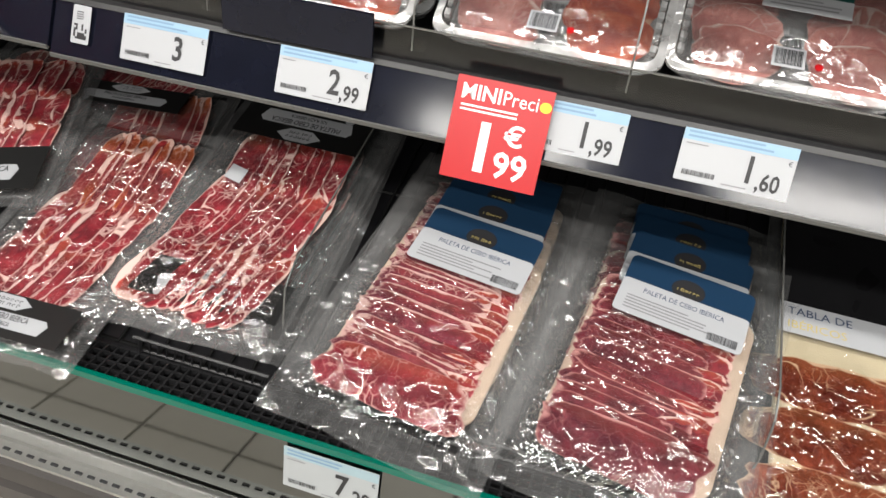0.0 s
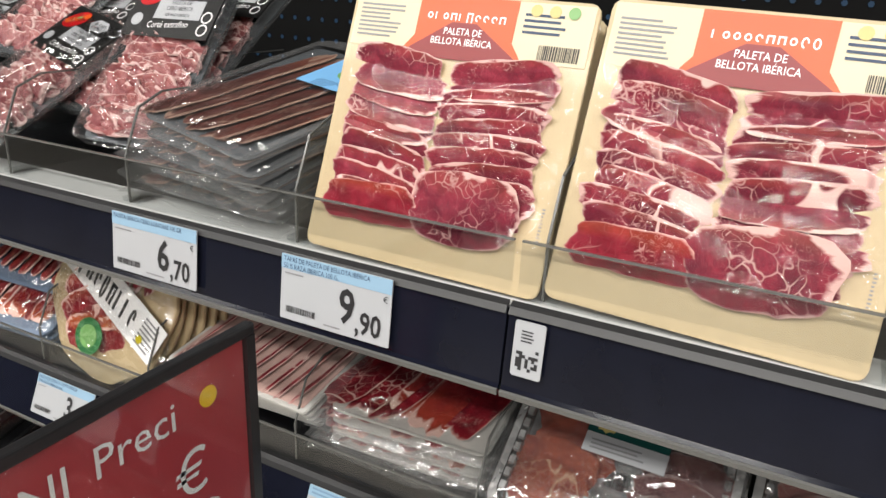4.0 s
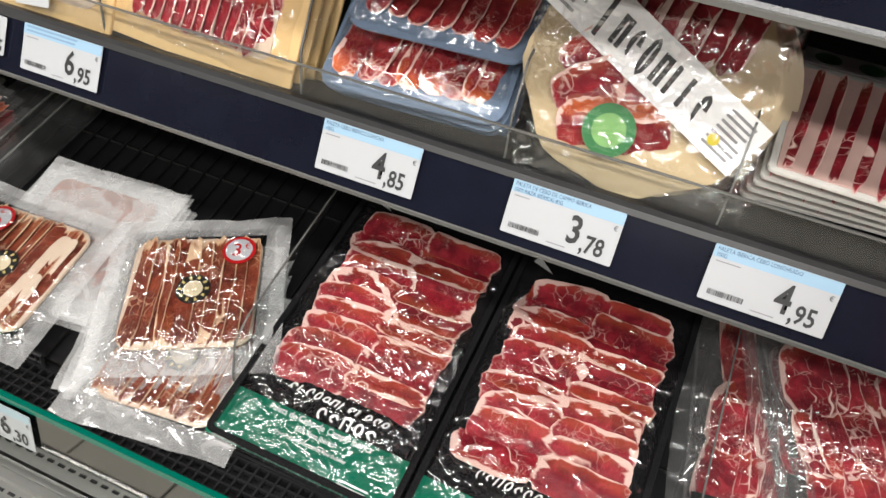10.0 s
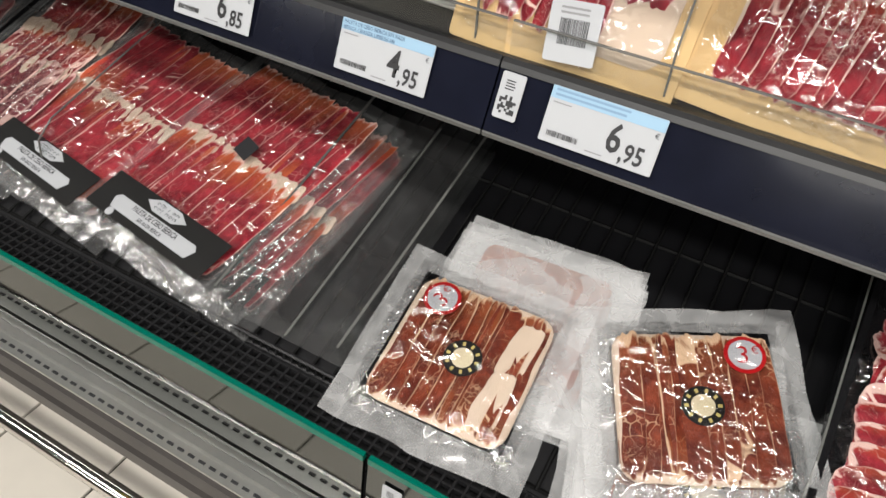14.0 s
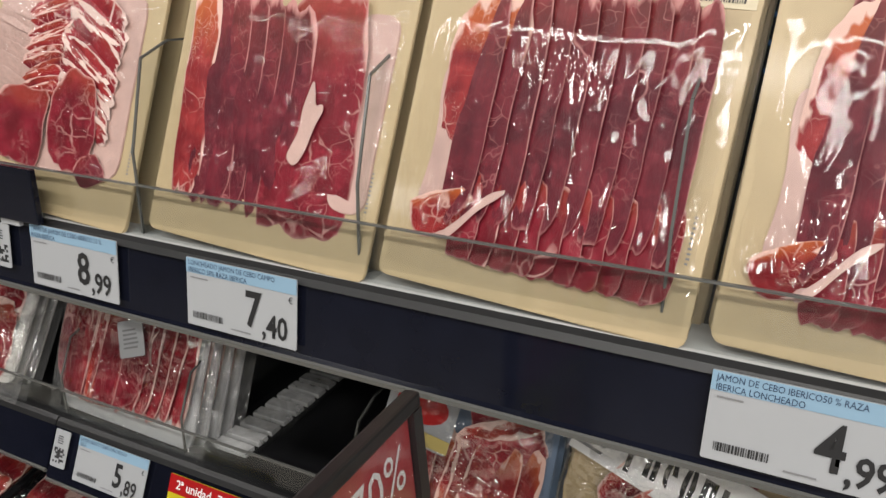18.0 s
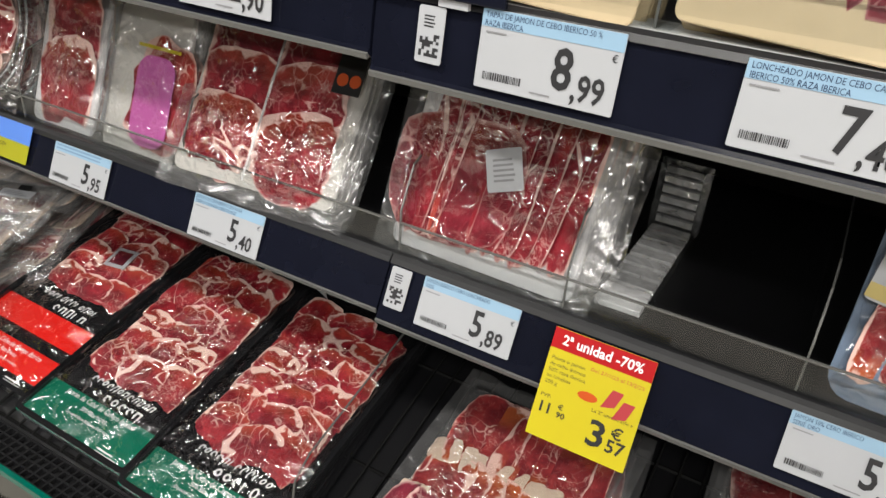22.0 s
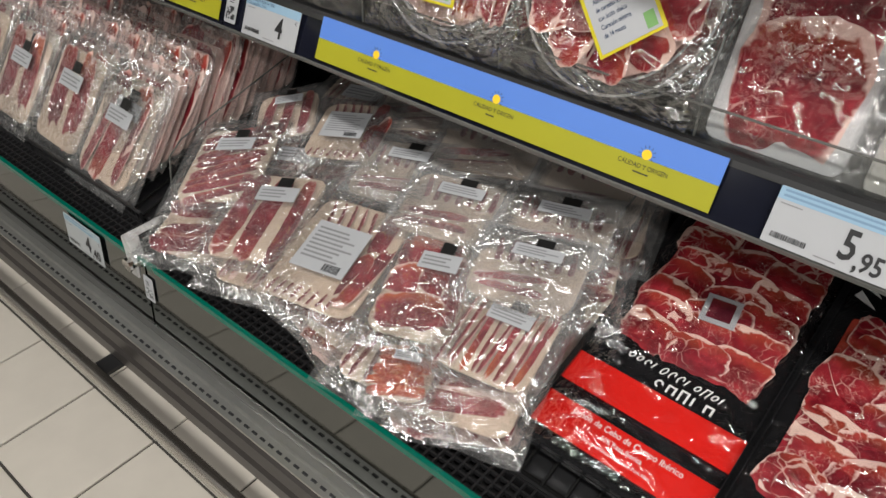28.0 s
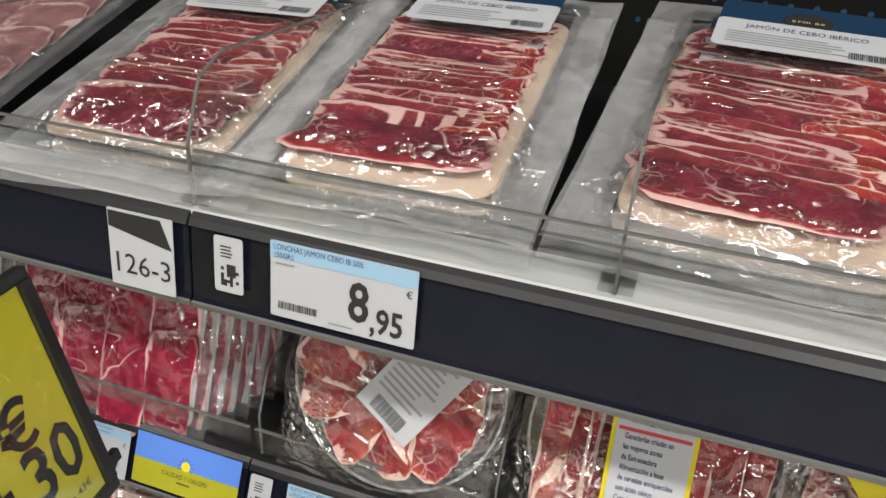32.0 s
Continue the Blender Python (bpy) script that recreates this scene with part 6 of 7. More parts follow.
BIG = [(BRIGHT, -0.46, 0.02, 0.47, 0.48, 12, 1, "square", "x", -3), (FATMAT, -0.46, -0.03, 0.46, 0.06, 14, 1, "square", "x", 8), (BRIGHT, -0.47, -0.44, 0.44, 0.02, 11, 1, "square", "x", -2)]
for x, v, w, h, s, n, d in ((-1.925, 0.112, 0.222, 0.31, 61, 4, (0.02, 0.06, 0.021, INK)), (-2.155, 0.125, 0.215, 0.31, 66, 3, None)):
    for k in range(n):
        bag_pack(plane_pose(DECK, x + 0.010 * (n - 1 - k), v, 0.003 + 0.0165 * k, -8 + 0.8 * (n - 1 - k)), SAN, w, h, BIG, s + k, (-0.40, 0.18), diamond=d)
TOPBLK = [(ORANGEHAM, -0.45, 0.16, 0.47, 0.48, 7, 1, "fold", "x", 4), (FATMAT, -0.45, 0.15, 0.45, 0.24, 9, 1, "square", "x", 10), (ORANGEHAM, -0.47, -0.04, 0.45, 0.20, 8, 1, "fold", "x", -6), (FATMAT, -0.46, -0.06, 0.46, 0.04, 12, 1, "square", "x", 8), (PLUM, -0.48, -0.46, 0.45, 0.01, 8, 1, "square", "x", -3)]
for k, (x, v, o, t) in enumerate(((-2.632, 0.100, 0.003, 4), (-2.655, 0.084, 0.020, -3))):
    bag_pack(plane_pose(DECK, x, v, o, t), "clear vacuum bag of sliced ham with a black paper band", 0.215, 0.345, TOPBLK, 71 + k, (-0.42, 0.15), ("JAMÓN DE CEBO IBÉRICO", "50% RAZA IBÉRICA"), diamond=(-0.12, -0.13, 0.027, INK))
for k in range(3):
    bag_pack(plane_pose(DECK, -2.345 + 0.008 * (2 - k), 0.140, 0.003 + 0.0165 * k, 2), "clear vacuum bag of sliced ham with a black paper band", 0.185, 0.36, TOPBLK, 76 + k, (-0.42, 0.15), ("JAMÓN DE CEBO IBÉRICO", "50% RAZA IBÉRICA"))


# heap of loose bags
def small_bag(m, label, w, h, mt, seed, kind="rows", plain=False):
    root = thing("meat_bag", m, label, "meat pack", "heap of bags")
    part("fat_bed", shape(outline(w * 0.90, h * 0.88, 0.02, 4), 0.0005, 0.0050 if plain else 0.0030, 0.0008), FATPINK if plain else FATMAT, root, "pale fat")
    if plain:
        slices(root, mt, -w * 0.42, -h * 0.42, w * 0.44, h * 0.42, 2, 1, "square", 1.0, 0.0040, 0.0045, 0, seed, "x", 0.6)
        cover(root, w, h, 0.0095, 0.0010, seed, BAGWRAP, skirt=0.003)
        return root
    elif kind == "hooks":
        slices(root, SLAB, -w * 0.36, h * 0.22, w * 0.16, h * 0.42, 5, 1, "oval", 0.62, 0.003, 0.003, 14, seed, "x", 0.6)
        slices(root, SLAB, w * 0.20, -h * 0.32, w * 0.36, h * 0.40, 1, 2, "fold", 1.15, 0.004, 0.003, -6, seed)
        slices(root, HAMRIM, w * 0.30, -h * 0.38, w * 0.44, h * 0.24, 1, 1, "fold", 1.0, 0.004, 0.0038, -10, seed)
        slices(root, SLAB, -w * 0.40, -h * 0.42, w * 0.26, -h * 0.31, 8, 1, "oval", 0.75, 0.003, 0.003, -12, seed, "x", 0.6)
    elif kind == "veil":
        slices(root, SLAB, -w * 0.36, h * 0.06, w * 0.38, h * 0.34, 7, 1, "fold", 0.8, 0.003, 0.003, 10, seed, "x", 1.0)
        slices(root, mt, -w * 0.40, -h * 0.34, w * 0.20, -h * 0.08, 1, 2, "fold", 0.8, 0.003, 0.003, 4, seed + 1)
        cover(root, w * 0.98, h * 0.98, 0.0115, 0.0060, seed + 7, LOOSE, scale=30, name="inner_wrap")
    elif kind == "bars":
        for q in (-0.22, 0.20):
            slices(root, SLAB if q < 0 else BRIGHT, w * (q - 0.14), -h * 0.44, w * (q + 0.14), h * 0.44, 1, 1, "strip", 1.0, 0.004, 0.003, 3, seed + int(q * 10), jit=0.5)
    elif kind == "broad":
        slices(root, mt, -w * 0.42, -h * 0.42, w * 0.40, h * 0.42, 3, 1, "fold", 0.86, 0.004, 0.003, -4, seed, "x", 0.8)
    elif kind == "fan":
        slices(root, mt, -w * 0.38, -h * 0.42, w * 0.38, h * 0.42, 1, 8, "strip", 0.84, 0.003, 0.003, 18, seed, jit=0.8)
    elif kind == "ham":
        slices(root, mt, -w * 0.42, -h * 0.40, w * 0.24, h * 0.40, 1, 3, "fold", 1.3, 0.004, 0.003, 6, seed)
        slices(root, PALETA, -w * 0.06, -h * 0.36, w * 0.40, h * 0.30, 1, 1, "fold", 1.0, 0.004, 0.0042, 4, seed + 1)
    elif kind == "rows":
        slices(root, mt, -w * 0.42, -h * 0.41, w * 0.42, h * 0.40, 10, 1, "fold", 0.92, 0.0035, 0.003, -3, seed, "x", 0.9)
    else:
        slices(root, mt, -w * 0.42, -h * 0.41, w * 0.42, h * 0.40, 1, 5, "fold", 1.2, 0.004, 0.003, 8, seed)
    if kind != "hooks":
        part("black_tag", shape(rect(0, 0, w * 0.15, h * 0.10), 0, 0.0007), BLACKCARD, root, "small black brand tag", m=pose(w * 0.08, h * 0.30, 0.0168))
        part("white_tag", shape(rect(0, 0, w * 0.42, h * 0.15), 0, 0.0007), PAPER, root, "white print label", m=pose(w * 0.05, h * 0.17, 0.0168))
        bars(root, w * 0.05, h * 0.17, w * 0.36, h * 0.10, 3, 0.0180, GREYINK, seed)
    else:
        st = part("white_tag", shape(rect(0, 0, w * 0.52, h * 0.40), 0, 0.0007), PAPER, root, "large white print label", m=pose(-w * 0.02, -h * 0.02, 0.0168))
        bars(st, 0, h * 0.02, w * 0.44, h * 0.28, 8, 0.0010, GREYINK, seed)
        barcode(st, w * 0.12, -h * 0.15, w * 0.16, h * 0.06, 0.0010, seed)
    cover(root, w * 1.08, h * 1.08, 0.0135, 0.0045, seed, BAGWRAP, skirt=0.012, scale=24)
    seal_rim(root, w * 1.16, h * 1.16, 0.016, 0.005, seed)
    return root


rr = random.Random(5)
HEAP = "loose clear bag of sliced cured meat in a heap"
spots = [(-4.00 + 0.128 * i + 0.03 * (j % 2), 0.000 + 0.088 * j) for j in range(4) for i in range(5)]
for lay in (0, 1):
    for k, (x, v) in enumerate(spots):
        small_bag(plane_pose(DECK, min(x, -3.545) + rr.uniform(-0.012, 0.012), v + rr.uniform(-0.012, 0.012), 0.006 + 0.032 * lay + 0.003 * (k % 3) + 0.03 * max(0, v - 0.1), rr.uniform(-16, 24)) @ pose(0, 0, 0, rr.uniform(-5, 5), rr.uniform(-6, 6)),
                  HEAP, 0.155 + 0.02 * rr.random(), 0.170 + 0.02 * rr.random(), (SLAB, BACON, HAMRIM)[k % 3], 100 + k + 20 * lay, "rows" if k % 2 else "fold", lay == 0)
FATBAG = "clear bag of fat-edged slices with printed label"
for x, v, o, t, w, h, mt, sd, kind in ((-3.545, 0.350, 0.080, 8, 0.160, 0.140, HAMRIM, 211, "veil"), (-3.700, 0.350, 0.082, 14, 0.160, 0.140, LOIN, 212, "veil"), (-3.850, 0.300, 0.080, 24, 0.150, 0.140, HAMRIM, 213, "veil"),
                                       (-3.552, 0.265, 0.086, 12, 0.155, 0.125, LOIN, 209, "veil"), (-3.705, 0.262, 0.088, 18, 0.155, 0.125, HAMRIM, 208, "veil"), (-3.785, 0.165, 0.084, 16, 0.140, 0.120, LOIN, 214, "veil"),
                                       (-3.548, 0.178, 0.092, 14, 0.150, 0.115, LOIN, 206, "veil"), (-3.675, 0.140, 0.094, 13, 0.145, 0.115, HAMRIM, 207, "veil"), (-3.535, 0.105, 0.098, 14, 0.140, 0.110, LOIN, 215, "veil"),
                                       (-4.030, 0.175, 0.078, 40, 0.105, 0.115, SLAB, 216, "broad"), (-3.905, 0.190, 0.086, 22, 0.125, 0.130, SLAB, 203, "hooks"), (-4.025, 0.052, 0.080, 30, 0.135, 0.165, SLAB, 202, "fan"),
                                       (-3.895, 0.012, 0.078, 24, 0.140, 0.170, SLAB, 201, "broad"), (-3.755, 0.010, 0.088, 11, 0.150, 0.185, SLAB, 200, "hooks"), (-3.628, 0.034, 0.084, 17, 0.118, 0.165, BRIGHT, 204, "ham"), (-3.518, 0.022, 0.084, 8, 0.125, 0.125, BRIGHT, 205, "rows")):
    small_bag(plane_pose(DECK, x, v, o, t), FATBAG, w, h, mt, sd, kind)
end = small_bag(plane_pose(DECK, -3.590, -0.062, 0.062, 20), "small clear bag of orange chorizo slices", 0.078, 0.078, CHORIZO, 210, "fold")
for c, (x0, v0) in enumerate(((-4.285, -0.060), (-4.450, -0.045), (-4.615, -0.050), (-4.780, -0.045))):
    for j in range(17):
        small_bag(plane_pose(DECK, x0 + 0.0035 * j + rr.uniform(-0.004, 0.004), v0 + 0.0200 * j, 0.008, rr.uniform(-3, 3)) @ pose(0, 0, 0, 36 + rr.uniform(-2, 3) + 0.6 * j, 0, 0) @ Matrix.Translation((0, 0.090, 0)),
                  "clear bag of sliced cured meat filed upright in a tight row", 0.158, 0.182 + rr.uniform(-0.006, 0.010), (HAMRIM, BACON)[j % 2], 300 + 30 * c + j, ("broad", "bars", "bars", "ham")[(c + j) % 4], j > 1)

# ---- middle shelf, from the east end ----
TAP = "clear blister of cured sausage and loin slices, dark label"
for x, v, w, h, s, l, r in ((0.450, 0.086, 0.225, 0.158, 1, ROSY, ROSY), (0.222, 0.076, 0.232, 0.155, 2, ROSY, CHORIZO), (-0.028, 0.074, 0.225, 0.150, 3, ROSY, CHORIZO), (-0.255, 0.078, 0.212, 0.150, 4, CHORIZO, PINK)):
    blister(plane_pose(MIDTRAY, x, v, 0.0), TAP, w, h, l, r, s)
    blister(plane_pose(MIDTRAY, x + 0.004, v + 0.045, -0.036), TAP, w, h, r, l, s + 5)
hold = thing("card_holder", Matrix.Translation((-0.02, -0.004, 0.797)), "dark blank plastic card holder clipped to the riser", "card holder", "blank card holders")
part("plate", box(-0.095, -0.004, -0.002, 0.075, 0.0, 0.044, 0.001), NAVY, hold)
for q in (-0.060, 0.040):
    part("clip", box(q, -0.001, 0.026, q + 0.020, 0.006, 0.036), NAVY, hold)
hold = thing("card_holder", Matrix.Translation((-2.735, -0.061, 1.078)), "dark blank plastic card holder clipped to the riser", "card holder", "blank card holders")
part("plate", box(-0.060, -0.006, -0.004, 0.060, 0.0, 0.046, 0.001), NAVY, hold)
part("clip", box(0.005, -0.003, -0.010, 0.030, 0.001, -0.004), PAPER, hold, "white clip")


def strip_pack(m, label, w, h, seed, words=True):
    """A thin pack of fat-edged strips side by side under a white and green printed head."""
    root = thing("meat_pack", m, label, "meat pack", "strip packs")
    part("tray", shape(outline(w, h, 0.006, 4), 0, 0.003, 0.0006), WHITETRAY, root, "white tray")
    part("fat_bed", shape(rect(0, -h * 0.07, w * 0.94, h * 0.80), 0.0031, 0.0040), FATPINK, root, "pale fat")
    slices(root, PALETA, -w * 0.46, -h * 0.46, w * 0.47, h * 0.32, 10, 1, "strip", 0.60, 0.0030, 0.0040, -5, seed, "x", 0.4)
    part("head", shape(rect(0, h * 0.40, w * 0.97, h * 0.14), 0.0095, 0.0101), PAPER, root, "white printed head")
    for k in range(5):
        part("green_oval", shape(disc(-w * 0.38 + w * 0.19 * k, h * 0.40, w * 0.06, 16, h * 0.045), 0.0102, 0.0106), GREENSEAL, root)
    cover(root, w * 0.98, h * 0.98, 0.0115, 0.0016, seed, FILMTIGHT, skirt=0.007)
    return root


for k in range(5):
    strip_pack(plane_pose(MIDFLAT, -0.680 + 0.004 * k, 0.130 - 0.006 * k, 0.002 + 0.012 * k, 2 - k), "flat pack of fat-streaked loin strips with green ovals", 0.205, 0.19, 400 + k)
for k in range(4):
    root = bag_pack(plane_pose(MIDFLAT, -0.470 + 0.003 * k, 0.130, 0.002 + 0.0165 * k, 2), "flat silver pack of sliced ham with a white label", 0.185, 0.21, [(HAMRIM, -0.44, -0.44, 0.44, 0.44, 6, 1, "strip", "x", -12)], 410 + k, None, wrap=FILM, tray=WHITETRAY)
part("label", shape(rect(-0.025, 0.03, 0.075, 0.07), 0.0150, 0.0156), PAPER, root, "white label")
bars(root, -0.025, 0.03, 0.065, 0.05, 5, 0.0160, GREYINK, 3)
part("award_sticker", shape(rect(0.028, 0.055, 0.040, 0.034), 0.0162, 0.0168), YELLOW, root, "yellow award sticker")
text(root, "2022", 0.014, 0.010, 0.041, 0.0172, RED, "LEFT")
part("black_head", shape(rect(0.05, 0.095, 0.075, 0.022), 0.0150, 0.0156), BLACKCARD, root)

ALT = "round cream card plate of sliced ham, slanting white band"
round_card(plane_pose(MID, -0.885, 0.098, 0.012, 6), ALT, 0.106, 9)
round_card(plane_pose(MID, -2.115, 0.096, 0.012, 16), ALT, 0.104, 10)
for x in (-0.885, -2.115):
    for k in range(5):
        root = thing("meat_plate", plane_pose(MID, x + 0.006 * k, 0.098 - 0.001 * k, -0.012 * (k + 1) + 0.012, 3 * k), "round cream card plate behind the front one", "meat pack", "round card packs")
        part("card", shape(disc(0, 0, 0.106, 36), 0, 0.004, 0.001), KRAFT, root)
        cover(root, 0.205, 0.20, 0.008, 0.002, k, FILM, skirt=0.006)


def tapered_pack(m, label, w, h, seed, pic=True):
    """A blue-grey card with an oval fan of slices, black and white head label with a picture of meat."""
    root = thing("meat_pack", m, label, "meat pack", "blue-grey packs")
    part("card", shape(outline(w, h, 0.02, 5), 0, 0.003, 0.0006), BLUEGREY, root, "blue-grey card")
    slices(root, ORANGEHAM, -w * 0.40, -h * 0.40, w * 0.42, h * 0.02, 7, 1, "fold", 1.6, 0.005, 0.0032, -6, seed, "x", 0.7)
    slices(root, PALETA, -w * 0.05, -h * 0.10, w * 0.42, h * 0.44, 1, 3, "fold", 1.5, 0.005, 0.004, 20, seed + 1)
    if pic:
        lab = part("head_label", shape(outline(w * 0.42, h * 0.52, 0.004, 3), 0, 0.0008), PAPER, root, "white head label", m=pose(-w * 0.25, h * 0.16, 0.0125, 0, 0, -6))
        part("black_band", shape(rect(0, h * 0.17, w * 0.42, h * 0.16), 0.001, 0.0014), BLACKCARD, lab)
        wordmark(lab, 0, h * 0.17, w * 0.3, h * 0.06, 6, 0.0017, PAPER, seed)
        part("picture", shape(disc(0, -h * 0.08, w * 0.16, 20, h * 0.08), 0.001, 0.0014), RED, lab, "red picture of sliced meat")
        part("gold_foot", shape(rect(0, -h * 0.22, w * 0.42, h * 0.06), 0.001, 0.0014), GOLD, lab)
    cover(root, w * 0.95, h * 0.95, 0.0145, 0.0022, seed, FILM, skirt=0.008)
    return root


tapered_pack(plane_pose(MIDTRAY, -1.085, 0.140, 0.040, 2), "blue-grey card pack of fanned ham with a picture label", 0.185, 0.17, 420)
tapered_pack(plane_pose(MIDTRAY, -1.098, 0.082, 0.010, 4), "blue-grey card pack of fanned ham", 0.190, 0.16, 421, False)
for k in range(3):
    tapered_pack(plane_pose(MIDTRAY, -1.092, 0.085, -0.010 * k, 2 * k), "blue-grey card pack of fanned ham", 0.190, 0.16, 430 + k, False)


def tan_pack(m, label, w, h, seed, sticker_at=None, mt=None, style="strips", head=True):
    """A tan card with a clear window of fine slices and a weight sticker."""
    root = thing("meat_pack", m, label, "meat pack", "tan card packs")
    part("card", shape(outline(w, h, 0.004, 3), 0, 0.0035, 0.0006), KRAFT2, root, "tan card")
    mt = mt or HAMRIM
    if style == "strips":
        part("fat_bed", shape(outline(w * 0.46, h * 0.80, 0.02, 4), 0.0036, 0.0046), FATMAT, root, "pale fat", m=pose(w * 0.18, h * 0.02, 0))
        slices(root, mt, -w * 0.38, -h * 0.34, w * 0.14, h * 0.42, 9, 1, "strip", 1.6, 0.003, 0.0038, 0, seed, "x", 0.5)
        slices(root, mt, w * 0.22, -h * 0.28, w * 0.40, h * 0.36, 1, 1, "fold", 1.0, 0.004, 0.0048, -14, seed + 1)
    else:
        part("fat_bed", shape(outline(w * 0.74, h * 0.80, 0.012, 4), 0.0036, 0.0046), FATMAT, root, "pale fat", m=pose(0, h * 0.03, 0))
        slices(root, BACON, -w * 0.34, h * 0.10, w * 0.26, h * 0.42, 11, 1, "strip", 1.15, 0.003, 0.0046, 0, seed, "x", 0.5)
        slices(root, PALETA, w * 0.20, -h * 0.30, w * 0.37, h * 0.42, 1, 4, "fold", 1.6, 0.004, 0.0048, 8, seed + 5)
        slices(root, mt, -w * 0.36, -h * 0.36, w * 0.30, h * 0.06, 12, 1, "strip", 1.5, 0.003, 0.0050, -6, seed + 2, "x", 0.5)
    if head:
        part("head", shape(disc(w * 0.02, h * 0.455, w * 0.30, 20, h * 0.05), 0.010, 0.0106), BLACKCARD, root, "black printed head")
        barcode(root, w * 0.42, h * 0.30, w * 0.07, h * 0.22, 0.0042, seed)
    if sticker_at:
        sticker(root, sticker_at[0] * w, sticker_at[1] * h, 0.046, 0.052, 0.0155, 8, seed)
    cover(root, w * 0.92, h * 0.90, 0.0125, 0.0022, seed, FILM, skirt=0.008)
    return root


for k in range(3, -1, -1):
    tan_pack(plane_pose(MID, -1.320 + 0.004 * k, 0.100, 0.010 - 0.014 * k, -4), "tan card pack of thin ham slices", 0.225, 0.215, 440 + k, None, HAMRIM, "rows")
    tan_pack(plane_pose(MID, -1.535 + 0.004 * k, 0.098, 0.014 - 0.014 * k, -3), "tan card pack of thin ham slices, weight sticker", 0.215, 0.215, 446 + k, (0.05, -0.32) if k == 0 else None)


def award_pack(m, label, w, h, seed):
    """A white-tray pack of fanned ham on its fat with a printed black, white and orange head."""
    root = thing("meat_pack", m, label, "meat pack", "white tray packs")
    part("tray", shape(outline(w, h, 0.006, 4), 0, 0.004, 0.001), WHITETRAY, root, "white tray")
    slices(root, FATMAT, -w * 0.46, -h * 0.44, w * 0.46, h * 0.0, 2, 1, "square", 1.05, 0.004, 0.004, 0, seed)
    slices(root, HAMRIM, -w * 0.46, -h * 0.20, 0.0, h * 0.30, 1, 6, "fold", 2.0, 0.0045, 0.006, 0, seed)
    slices(root, ORANGEHAM, 0.0, -h * 0.14, w * 0.46, h * 0.30, 1, 6, "fold", 2.0, 0.0045, 0.006, 0, seed + 1)
    slices(root, PALETA, -w * 0.05, -h * 0.42, w * 0.44, -h * 0.22, 1, 1, "oval", 1.0, 0.005, 0.008, 6, seed + 2)
    hd = part("head", shape(rect(0, 0, w * 0.98, h * 0.19), 0, 0.0007), PAPER, root, "white printed head", m=pose(0, h * 0.395, 0.0125))
    part("black_end", shape(rect(-w * 0.41, 0, w * 0.16, h * 0.19), 0.0008, 0.0012), BLACKCARD, hd)
    part("black_end", shape(rect(w * 0.41, 0, w * 0.16, h * 0.19), 0.0008, 0.0012), BLACKCARD, hd)
    text(hd, "50% RAZA IBÉRICA", h * 0.050, 0, h * 0.02, 0.0010, INK, "CENTER", stretch=0.75)
    part("orange_line", shape(rect(0, -h * 0.045, w * 0.55, h * 0.035), 0.0008, 0.0012), ORANGE, hd)
    for q in (0, 1):
        part("orange_dot", shape(disc(w * (0.375 + 0.07 * q), -h * 0.045, w * 0.028, 14), 0.0013, 0.0016), ORANGE, hd)
    cover(root, w * 0.98, h * 0.80, 0.0140, 0.0018, seed, FILM, 0, -h * 0.08, skirt=0.008)
    return root


AW = "white tray pack of fanned ham, black and orange head"
for k in range(3):
    award_pack(plane_pose(MIDTRAY, -1.722 + 0.003 * k, 0.112, 0.002 + 0.0165 * k, -1), AW, 0.195, 0.200, 460 + k)
for k in range(3):
    root = bag_pack(plane_pose((0.03, 0.806, 58), -3.005 + 0.004 * k, 0.090, -0.004 + 0.0165 * k, 2), AW, 0.235, 0.190, [(HAMRIM, -0.46, -0.36, -0.02, 0.46, 1, 3, "fold", "y", -8), (PALETA, -0.02, -0.40, 0.42, 0.46, 1, 3, "fold", "y", 6)], 470 + k, None, wrap=FILM, tray=WHITETRAY)
part("printed_end", shape(rect(0.095, 0.06, 0.035, 0.06), 0.0155, 0.0161), BLACKCARD, root, "black printed corner")
for q in (0, 1):
    part("orange_dot", shape(disc(0.088 + 0.016 * q, 0.045, 0.007, 14), 0.0165, 0.0169), ORANGE, root)
part("sealed_seam", shape(rect(0.0, 0.0, 0.003, 0.17), 0.0150, 0.0156), RIMCLEAR, root)
for k in range(5):
    root = card_pack(plane_pose(MIDFLAT, -1.915 + 0.003 * k, 0.115, 0.002 + 0.016 * k, 4 - 2 * k), "flat cream card pack of dark ham, green head", 0.175, 0.195, LEAF, PAPER, HAM, "rows", (), 480 + k, name="meat_pack")
for k in range(4):
    tapered_pack(plane_pose(MID, -2.312 + 0.003 * k, 0.098, 0.010 - 0.014 * k, -2 + k), "silver pack of sliced ham with a red oval picture label", 0.165, 0.200, 490 + k)
